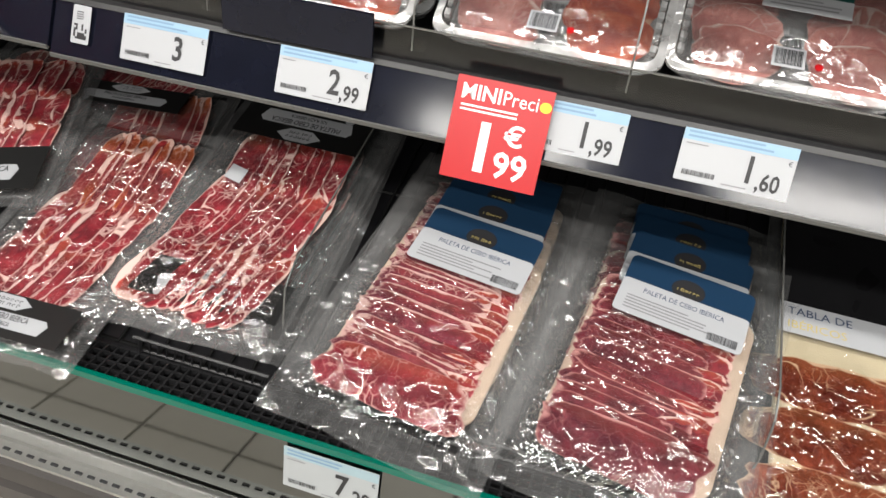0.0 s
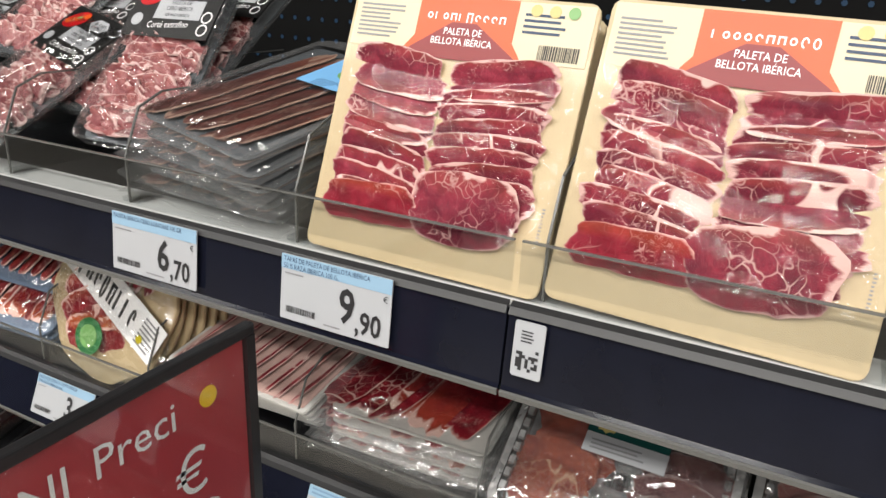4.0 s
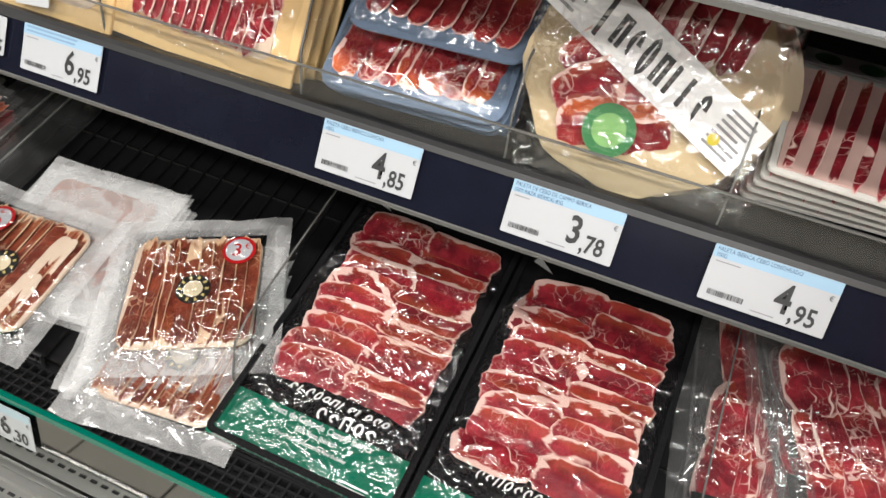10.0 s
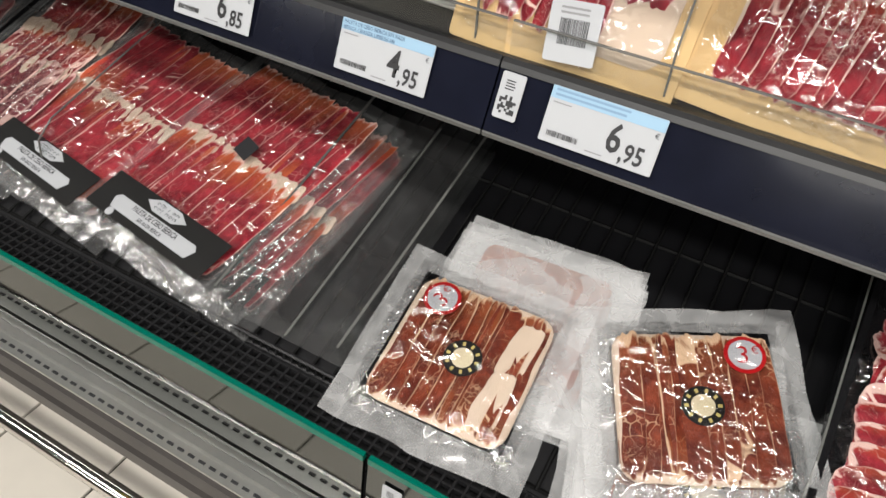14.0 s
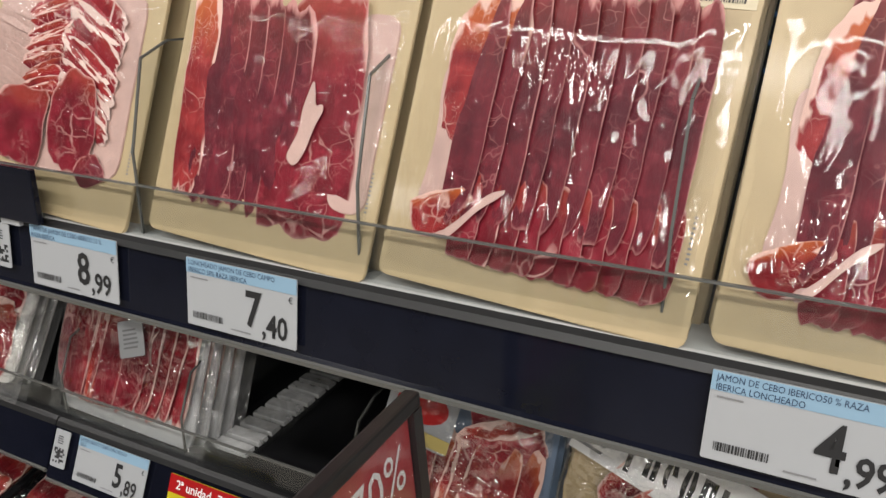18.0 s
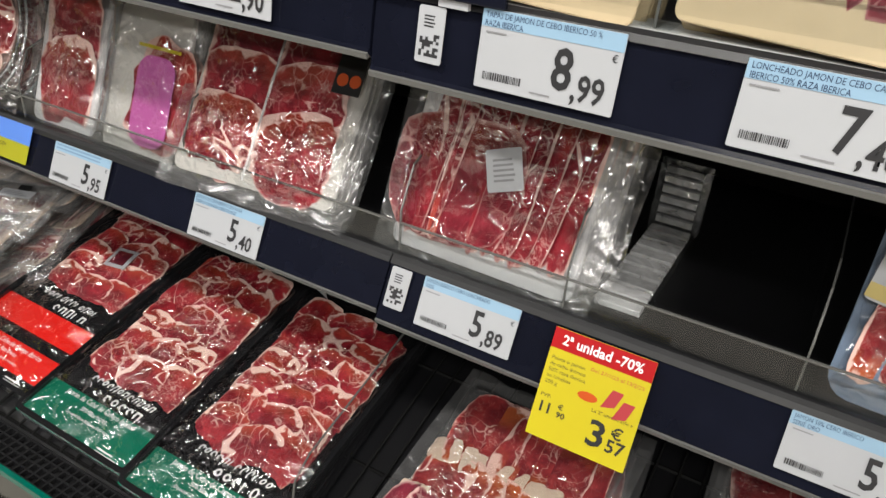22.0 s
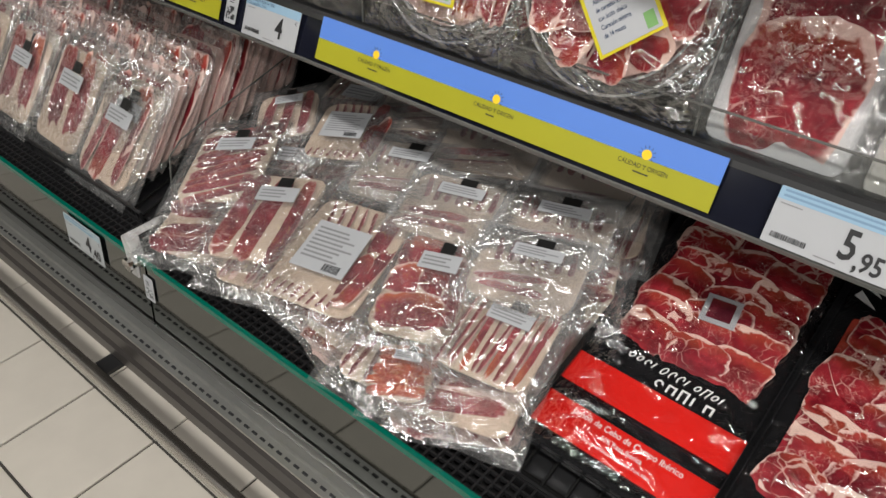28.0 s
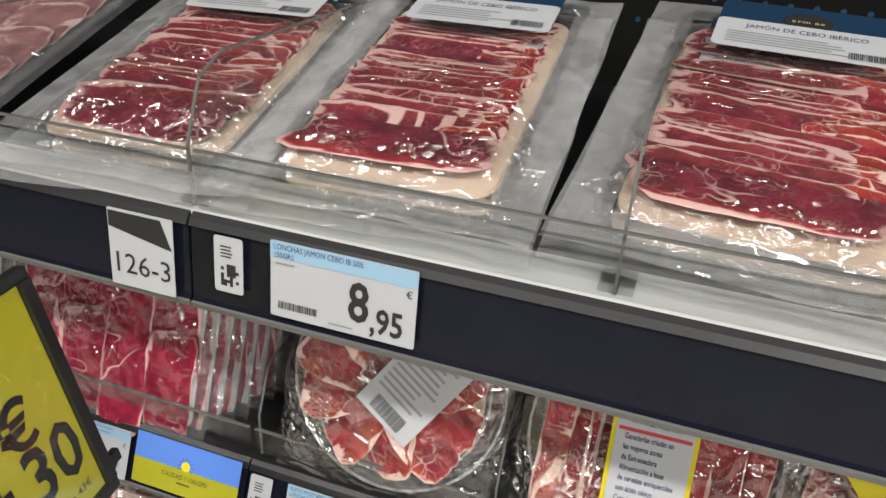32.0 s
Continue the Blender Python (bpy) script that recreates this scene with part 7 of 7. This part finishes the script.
for k in range(4):
    root = bag_pack(plane_pose(MID, -2.712 + 0.003 * k, 0.100, 0.012 - 0.0165 * k, -1), "silver pack of sliced ham with white weight sticker", 0.205, 0.205, [(PALETA, -0.40, -0.38, 0.42, 0.46, 10, 1, "strip", "x", -5), (SLAB, -0.42, -0.40, -0.04, 0.20, 1, 1, "fold", "x", 4)], 500 + k, None, wrap=FILM, tray=TRAYGREY)
    if k == 0:
        bars(sticker(root, 0.008, 0.004, 0.036, 0.040, 0.0190, 20, 5, False), 0, 0, 0.022, 0.024, 5, 0.0010, GREYINK, 5)

push = thing("shelf_pusher", plane_pose((0.02, 0.806, 0), -2.575, 0.0), "clear ridged plastic shelf pusher", "shelf pusher")
for k in range(9):
    part("rib", box(-0.022, 0.010 + 0.022 * k, 0.004, 0.022, 0.026 + 0.022 * k, 0.010, 0.001), RIMCLEAR, push)
part("track", box(-0.026, 0.0, 0.0, 0.026, 0.30, 0.004), PLEXI, push)
part("paddle", box(-0.028, 0.21, 0.004, 0.028, 0.214, 0.085), BLISTER, push)
for k in range(6):
    part("ridge", box(-0.020, 0.205, 0.012 + 0.012 * k, 0.020, 0.210, 0.019 + 0.012 * k), RIMCLEAR, push)

for k in range(5):
    root = bag_pack(plane_pose(MID, -3.195 + 0.003 * k, 0.085, 0.006 - 0.0165 * k, 0), "white and lilac pack of sliced ham", 0.130, 0.19, [(HAMRIM, -0.10, -0.42, 0.44, 0.30, 1, 1, "oval", "x", 0)], 520 + k, None, wrap=FILM, tray=WHITETRAY)
    if k == 0:
        part("lilac_print", shape(outline(0.062, 0.11, 0.02, 5), 0.0100, 0.0106), LILAC, root, "lilac print", m=pose(0.02, -0.02, 0))
        part("yellow_line", shape(rect(0.02, 0.045, 0.07, 0.004), 0.0108, 0.0112), YELLOW, root)
    root = bag_pack(plane_pose(MID, -3.335 + 0.003 * k, 0.085, 0.006 - 0.0165 * k, 0), "clear embossed tray of marbled ham", 0.125, 0.18, [(PALETA, -0.38, -0.36, 0.40, 0.40, 1, 2, "fold", "y", 0)], 530 + k, None, wrap=FILMW, tray=TRAYGREY)


def dish(m, label, r, seed, kind):
    """A round clear dish of sliced ham in film with a paper label."""
    root = thing("meat_dish", m, label, "meat pack", "round dishes")
    part("dish", shape(disc(0, 0, r, 40), 0, 0.012, 0.004), BLISTER, root, "clear round dish", smooth=False)
    for q in (0.97, 0.84):
        bm = bmesh.new()
        for k in range(40):
            a = 2 * math.pi * k / 40
            c = 2 * math.pi * (k + 1) / 40
            tube((q * r * math.cos(a), q * r * math.sin(a), 0.013), (q * r * math.cos(c), q * r * math.sin(c), 0.013), 0.0016, 4, bm)
        part("moulded_ring", bm, RIMCLEAR, root, "moulded clear ring", smooth=True)
    part("fat_bed", shape(disc(0, 0, r * 0.80, 32), 0.0125, 0.0150, 0.001), FATPINK, root, "pale fat")
    if kind == "straight":
        slices(root, MARBLED, -0.80 * r, -0.62 * r, 0.82 * r, 0.66 * r, 9, 1, "square", 1.6, 0.005, 0.0150, 0, seed, "x", 0.6)
    else:
        for k in range(10):
            a = 2 * math.pi * k / 10 + seed
            q = 0.50 * r
            slices(root, (MARBLED, PALETA)[k % 2], q * math.cos(a) - 0.34 * r, q * math.sin(a) - 0.24 * r, q * math.cos(a) + 0.34 * r, q * math.sin(a) + 0.24 * r, 1, 1, "fold", 1.05, 0.005, 0.0150 + 0.0008 * k, math.degrees(a), seed + k)
        slices(root, PINK, -0.36 * r, -0.36 * r, 0.36 * r, 0.36 * r, 1, 3, "fold", 1.5, 0.005, 0.022, 20, seed + 9)
    if kind == "slip":
        st = part("label", shape(rect(0, 0, r * 0.58, r * 1.04), 0, 0.0008), PAPER, root, "white paper label", m=pose(r * 0.28, r * 0.15, 0.0385, 0, 0, -34))
        bars(st, 0, r * 0.06, r * 0.48, r * 0.70, 12, 0.0011, GREYINK, seed)
        barcode(st, 0, -r * 0.41, r * 0.34, r * 0.14, 0.0011, seed)
        part("emblem", shape(disc(0, r * 0.45, r * 0.05, 14), 0.001, 0.0013), GREYINK, st)
    else:
        st = part("label", shape(rect(0, 0, r * 0.74, r * 1.38), 0, 0.0008), YELLOW, root, "yellow-edged paper label", m=pose(0.0, r * 0.06, 0.0385, 0, 0, 0) @ Matrix.Diagonal((0.86, 0.94, 1, 1)) @ pose(0, 0, 0, 0, 0, 1 if kind == "straight" else 40))
        part("label_face", shape(rect(0, -r * 0.21, r * 0.66, r * 0.90), 0.0009, 0.0013), PAPER, st, "white face")
        text(st, "JAMÓN DE CEBO IBÉRICO", r * 0.082, 0, r * 0.32, 0.0016, INK, "CENTER", stretch=0.62)
        text(st, "50% RAZA IBÉRICA", r * 0.082, 0, r * 0.23, 0.0016, INK, "CENTER", stretch=0.62)
        for k, s in enumerate(("Ganaderías criadas en", "las mejores zonas", "de Extremadura", "Alimentación a base", "de cereales enriquecidos", "con ácido oleico", "Curación mínima", "de 14 meses")):
            text(st, s, r * 0.070, -r * 0.25, r * (0.09 - 0.088 * k), 0.0016, BLUEINK, "LEFT", stretch=0.68, weight=0.015)
        part("red_line", shape(rect(0, r * 0.17, r * 0.62, r * 0.03), 0.0014, 0.0017), REDDULL, st)
        part("green_mark", shape(rect(r * 0.24, -r * 0.55, r * 0.11, r * 0.16), 0.0014, 0.0017), LEAF, st)
        part("emblem", shape(disc(0, r * 0.52, r * 0.06, 14), 0.001, 0.0013), INK, st)
    cover(root, r * 2.05, r * 2.05, 0.0325, 0.0035, seed, FILMW, skirt=0.016, scale=18, dome=0.002)
    return root


for x, k, s in ((-3.925, "slip", 1), (-3.705, "straight", 2), (-3.510, "turned", 3)):
    for j in range(3):
        dish(plane_pose(MID, x + 0.006 * j, 0.102, 0.010 - 0.036 * j, 4 * j), "round clear dish of sliced ham with a paper label", 0.102, s + 4 * j, k)
for k in range(7):
    root = bag_pack(plane_pose(MID, -4.235 + 0.005 * k, 0.100, 0.020 - 0.0165 * k, -1), "clear pack of deep red sliced ham standing in a row", 0.225, 0.205, [(CRIMSON, -0.47, -0.47, 0.47, 0.47, 4, 3, "square", "y", 0)], 560 + k, None, wrap=FILM, tray=TRAYGREY)
    if k == 0:
        part("label", shape(rect(0.040, 0.062, 0.054, 0.070), 0.0150, 0.0156), YELLOW, root, "yellow-edged label")
        bars(root, 0.040, 0.058, 0.040, 0.044, 7, 0.0165, BLUEINK, 5)
        part("label_face", shape(rect(0.040, 0.059, 0.048, 0.056), 0.0158, 0.0162), PAPER, root)
for k in range(3):
    bag_pack(plane_pose(MID, -4.48, 0.100, 0.010 - 0.0165 * k, 4), "white printed pack of sliced ham", 0.19, 0.20, [(PINK, -0.40, -0.40, 0.40, 0.40, 2, 3, "fold", "y", 0)], 580 + k, None, wrap=FILM, tray=WHITETRAY)

# ---- upper shelf ----
KP = "cream card pack of fanned ham with %s head"
W1 = ("JAMÓN", "DE CEBO DE", "CAMPO IBÉRICO")
W2 = ("PALETA DE", "BELLOTA IBÉRICA")
W3 = ("JAMÓN", "DE CEBO IBÉRICO")
for x, w, h, col, tri, colname, mt, style, words, seed, t in (
    (-0.193, 0.205, 0.213, ORANGE, WINE, "orange", HAMRIM, "two", W2, 1, -2),
    (-0.403, 0.205, 0.213, ORANGE, WINE, "orange", HAMRIM, "two", W2, 2, -1),
    (-2.014, 0.195, 0.262, WINE, PAPER, "wine red and white", HAM, "dark", W3, 3, -2),
    (-2.229, 0.215, 0.262, WINE, LEAF, "wine red and green", HAM, "dark", W1, 4, -3),
    (-2.452, 0.212, 0.262, WINE, LEAF, "wine red and green", HAM, "strips", W1, 5, -3),
    (-2.690, 0.216, 0.262, ORANGE, PAPER, "orange and white", PALETA, "fan", W3, 6, -3),
    (-2.930, 0.205, 0.262, ORANGE, WINE, "orange", PALETA, "two", W2, 7, -2),
):
    card_pack(plane_pose(TOP, x, h / 2, 0.012, t), KP % colname, w, h, col, tri, mt, style, words, seed)
    behind(TOP, x, h / 2, w, h, 5, 0.013, "cream card-backed pack standing behind another", t, seed=seed)
for x0, n, t0, words in ((0.030, 8, 2, W1), (0.255, 7, 1, ())):
    for k in range(n):
        x, o, t = x0 + 0.004 * k, 0.003 + 0.0085 * k, t0 + 0.6 * k
        if k == n - 1:
            card_pack(plane_pose(TOPFLAT, x, 0.133, o, t), KP % "wine red and green", 0.200, 0.255, WINE, LEAF, PALETA, "two", words, 20 + k)
        else:
            root = thing("meat_pack", plane_pose(TOPFLAT, x, 0.133 + 0.0035 * (n - 1 - k), o, t), "cream card-backed pack lying in a stack", "meat pack", "card-backed packs")
            part("card", shape(outline(0.200, 0.255, 0.008, 4), 0.0, 0.003, 0.0006), KRAFT, root)
            part("meat", shape(outline(0.165, 0.190, 0.02, 4), 0.0032, 0.0070, 0.001), HAM, root, "slab of sliced ham")
for k in range(5):
    root = bag_pack(plane_pose(TOPFLAT, -0.625 + 0.004 * k, 0.120, 0.003 + 0.0165 * k, -4 - 3 * k), "clear pack of dark dried beef with a sky blue label", 0.180, 0.22, [(CECINA, -0.44, -0.44, 0.44, 0.42, 6, 1, "strip", "x", -10)], 600 + k, None, wrap=FILMW, tray=TRAYDARK)
    part("label", shape(rect(0.04, 0.055, 0.075, 0.085), 0.0150, 0.0156), SKY, root, "sky blue label")
    part("green_mark", shape(disc(0.05, 0.045, 0.020, 16, 0.012), 0.0158, 0.0162), LEAF, root)


def thin_tray(m, label, w, h, seed, mt=None):
    """A clear deep tray of shaved ham with a black head card and a picture."""
    root = thing("meat_tray", m, label, "meat pack", "black head trays")
    bm = ring(w, h, 0.010, 0.003, 0.0, 0.0165)
    part("tray", bm, BLISTER, root, "clear plastic tray wall")
    part("back", shape(outline(w * 0.95, h * 0.96, 0.010, 4), 0.001, 0.003), TRAYDARK, root)
    slices(root, mt or PINK, -w * 0.42, -h * 0.43, w * 0.42, h * 0.14, 1, 9, "ruffle", 2.0, 0.0065, 0.004, 4, seed, jit=1.6)
    slices(root, mt or PINK, -w * 0.40, -h * 0.42, w * 0.40, h * 0.12, 2, 7, "ruffle", 1.7, 0.0065, 0.007, -8, seed + 3, jit=3.4)
    hd = part("head_card", shape(rect(0, 0, w * 0.94, h * 0.36), 0, 0.0008), BLACKCARD, root, "black printed head card", m=pose(0, h * 0.30, 0.0172))
    pic = part("picture", shape(soften([(-w * 0.17, -h * 0.05), (-w * 0.06, -h * 0.085), (w * 0.10, -h * 0.045), (w * 0.17, h * 0.05), (w * 0.06, h * 0.085), (-w * 0.10, h * 0.04)]), 0.001, 0.0014), RED, hd, "picture of red meat", m=pose(-w * 0.27, h * 0.085, 0))
    for q in range(5):
        part("picture_slice", shape(disc(w * (-0.09 + 0.05 * q), h * (-0.03 + 0.018 * q), w * 0.045, 12, h * 0.020), 0.0015, 0.0017), (ORANGE, CHORIZO)[q % 2], pic, m=pose(0, 0, 0.0002 * q))
    part("picture_leaf", shape(soften([(0.0, 0.0), (w * 0.05, h * 0.012), (w * 0.07, h * 0.03), (w * 0.02, h * 0.02)]), 0.0026, 0.0028), LEAF, pic)
    part("brand_label", shape([(w * 0.12 + w * 0.16 * math.cos(radians(60 * q)), h * 0.105 + h * 0.05 * math.sin(radians(60 * q))) for q in range(6)], 0.001, 0.0014), PAPER, hd, "white hexagonal brand label")
    wordmark(hd, w * 0.12, h * 0.118, w * 0.2, h * 0.025, 6, 0.0017, INK, seed)
    wordmark(hd, w * 0.12, h * 0.088, w * 0.2, h * 0.025, 6, 0.0017, INK, seed + 1)
    part("white_label", shape(rect(w * 0.06, -h * 0.012, w * 0.50, h * 0.115), 0.001, 0.0014), PAPER, hd, "white label")
    for k, s in enumerate(("PALETA DE", "CEBO IBÉRICA", "50% RAZA IBÉRICA")):
        text(hd, s, h * (0.036, 0.036, 0.026)[k], w * 0.06, h * (0.018 - 0.036 * k), 0.0017, INK, "CENTER", stretch=0.8)
    text(hd, "Corte extrafino", h * 0.056, -w * 0.22, -h * 0.130, 0.0012, WHITEINK, "LEFT", turn=3, stretch=0.80)
    for q in (0, 1):
        part("ring_mark", ring(w * 0.11, w * 0.11, w * 0.054, w * 0.012, 0.001, 0.0013), WHITEINK, hd, m=pose(w * 0.38, h * (-0.125 + 0.075 * q), 0))
    part("seal", shape(disc(-w * 0.36, -h * 0.08, w * 0.06, 14), 0.001, 0.0014), PAPER, hd)
    cover(root, w * 0.97, h * 0.98, 0.0205, 0.0020, seed, FILMTIGHT if seed % 2 == 0 else FILM, skirt=0.004)
    return root


TT = "clear tray of shaved ham, black card"
thin_tray(plane_pose((0.005, 1.078, 52), -0.806, 0.136, 0.0, 1), TT + " standing upright", 0.136, 0.210, 700)
thin_tray(plane_pose(TOPTRAY, -0.952, 0.108, 0.026, -16), TT + " lying askew", 0.122, 0.212, 701)
thin_tray(plane_pose(TOPTRAY, -1.200, 0.104, 0.028, -9), TT + " lying askew", 0.125, 0.235, 702)
thin_tray(plane_pose(TOPTRAY, -1.185, 0.150, 0.010, -8), TT, 0.125, 0.235, 703)
for k, (x, v, o, t) in enumerate(((-0.86, 0.20, 0.002, 2), (-0.99, 0.20, 0.002, -1), (-1.04, 0.25, 0.024, -4), (-1.13, 0.27, 0.008, -6), (-0.80, 0.23, 0.0, 0))):
    thin_tray(plane_pose(TOPTRAY, x, v, o, t), TT + " at the back", 0.125, 0.225, 710 + k)
for k in range(6):
    root = thing("meat_tray", plane_pose(TOP, -1.392 - 0.004 * k, 0.130, 0.028 - 0.015 * k, 1), "tall narrow clear tray of diced ham standing in a row", "meat pack", "tall narrow trays")
    part("tray", shape(outline(0.105, 0.25, 0.014, 4), 0, 0.014, 0.004), BLISTER, root, "clear plastic tray")
    slices(root, PINK, -0.044, -0.115, 0.044, 0.11, 1, 7, "ruffle", 1.3, 0.010, 0.004, 4, 720 + k)
    if k == 0:
        part("brown_card", shape(rect(-0.025, -0.085, 0.050, 0.065), 0.0150, 0.0156), BROWNCARD, root, "brown print label")
        part("white_card", shape(rect(0.026, -0.090, 0.050, 0.068), 0.0150, 0.0156), PAPER, root, "white print label")
        text(root, "Paleta", 0.012, 0.004, -0.072, 0.0160, INK, "LEFT", stretch=0.8)
        text(root, "de Cebo", 0.012, 0.004, -0.084, 0.0160, INK, "LEFT", stretch=0.8)
        bars(root, 0.026, -0.105, 0.04, 0.02, 4, 0.0160, GREYINK, 4)
        text(root, "Cortado", 0.010, -0.045, -0.085, 0.0160, WHITEINK, "LEFT", stretch=0.8)
        text(root, "a cuchillo", 0.010, -0.045, -0.097, 0.0160, WHITEINK, "LEFT", stretch=0.8)
    cover(root, 0.10, 0.245, 0.0165, 0.0018, k, FILMTIGHT, skirt=0.003)
for k in range(5):
    thin_tray(plane_pose(TOP, -1.545 - 0.004 * k, 0.122, 0.028 - 0.018 * k, 3), TT + " standing in a row", 0.130, 0.225, 730 + k)
    tan_pack(plane_pose(TOP, -1.75 - 0.004 * k, 0.115, 0.012 - 0.016 * k, 2), "tan card pack of thin ham slices", 0.19, 0.22, 740 + k, None, HAM, "rows")
for k in range(4):
    tan_pack(plane_pose(TOPTRAY, -3.130 + 0.004 * k, 0.150, 0.004 + 0.016 * k, -14), "tan card pack of thin ham slices, weight sticker", 0.165, 0.25, 750 + k, (-0.25, -0.30) if k == 3 else None, HAM, "strips", False)
    root = tan_pack(plane_pose(TOPTRAY, -3.330 + 0.004 * k, 0.150, 0.004 + 0.016 * k, -14), "cream pack of ham slices, black and white label", 0.185, 0.26, 756 + k, (-0.30, -0.34) if k == 3 else None, HAMRIM, "rows", False)
    if k == 3:
        part("white_label", shape(rect(-0.01, 0.06, 0.15, 0.04), 0.0150, 0.0156), PAPER, root, "white label")
        part("black_oval", shape(disc(0.0, 0.095, 0.028, 18, 0.014), 0.0150, 0.0156), BLACKCARD, root)
for x, v, w, h, s, t in ((-4.130, 0.185, 0.200, 0.34, 1, 2), (-3.925, 0.205, 0.200, 0.36, 2, 0), (-3.672, 0.215, 0.215, 0.37, 3, -5)):
    for k in range(2):
        fan_bag(plane_pose(TOPFLAT, x + 0.004 * k, v - 0.035, 0.003 + 0.0165 * k, t + 2 - k), "wide vacuum bag of fanned ham with navy label", w * 0.78, h * 0.72, 800 + s + 5 * k, "JAMÓN DE CEBO IBÉRICO", PLUM, LOOSE)
for k in range(3):
    bag_pack(plane_pose(TOPFLAT, -4.40 - 0.21 * k, 0.15, 0.003, 6), "smoky clear pack of dark sliced meat", 0.19, 0.28, [(PINK, -0.42, -0.42, 0.42, 0.42, 2, 4, "fold", "y", 0)], 820 + k, None, wrap=HAZY)
for k in range(4):
    bag_pack(plane_pose(MID, -4.72 - 0.2 * k, 0.10, 0.0, 0), "clear pack of sliced ham", 0.18, 0.20, [(PALETA, -0.42, -0.42, 0.42, 0.42, 2, 3, "fold", "y", 0)], 830 + k)

# ---- floor tiles ----
def tile_mesh(s):
    bm = box(-s / 2, -s / 2, -0.006, s / 2, s / 2, 0.0, 0.0015)
    me = mesh_of(bm, "tile")
    me.materials.append(TILE)
    return me


PITCH = 0.2065
TM = tile_mesh(PITCH - 0.0055)
for i in range(-4, 33):
    for j in range(-1, 7):
        x, y = -4.364 + PITCH * (i - 2 + 0.5), -0.253 - PITCH * (j + 0.5)
        ob = new("tile", TM)
        ob.parent = floor
        ob.location = (x, y, 0)
verts, faces = [], []
h = (PITCH - 0.0055) / 2
for i in range(-24, 45):
    for j in range(-3, 26):
        if -4 <= i < 33 and -1 <= j < 7:
            continue
        x, y = -4.364 + PITCH * (i - 1.5), -0.253 - PITCH * (j + 0.5)
        if y > 0.7 or y < -5.5 or x < -8.9 or x > 4.9:
            continue
        n = len(verts)
        verts += [(x - h, y - h, 0), (x + h, y - h, 0), (x + h, y + h, 0), (x - h, y + h, 0), (x - h, y - h, -0.006), (x + h, y - h, -0.006), (x + h, y + h, -0.006), (x - h, y + h, -0.006)]
        faces += [(n, n + 1, n + 2, n + 3), (n, n + 4, n + 5, n + 1), (n + 1, n + 5, n + 6, n + 2), (n + 2, n + 6, n + 7, n + 3), (n + 3, n + 7, n + 4, n)]
me = bpy.data.meshes.new("far_tiles")
me.from_pydata(verts, [], faces)
tagged(part("far_tiles", me, TILE, floor, "rest of the beige floor tiles"), kind="stuff")
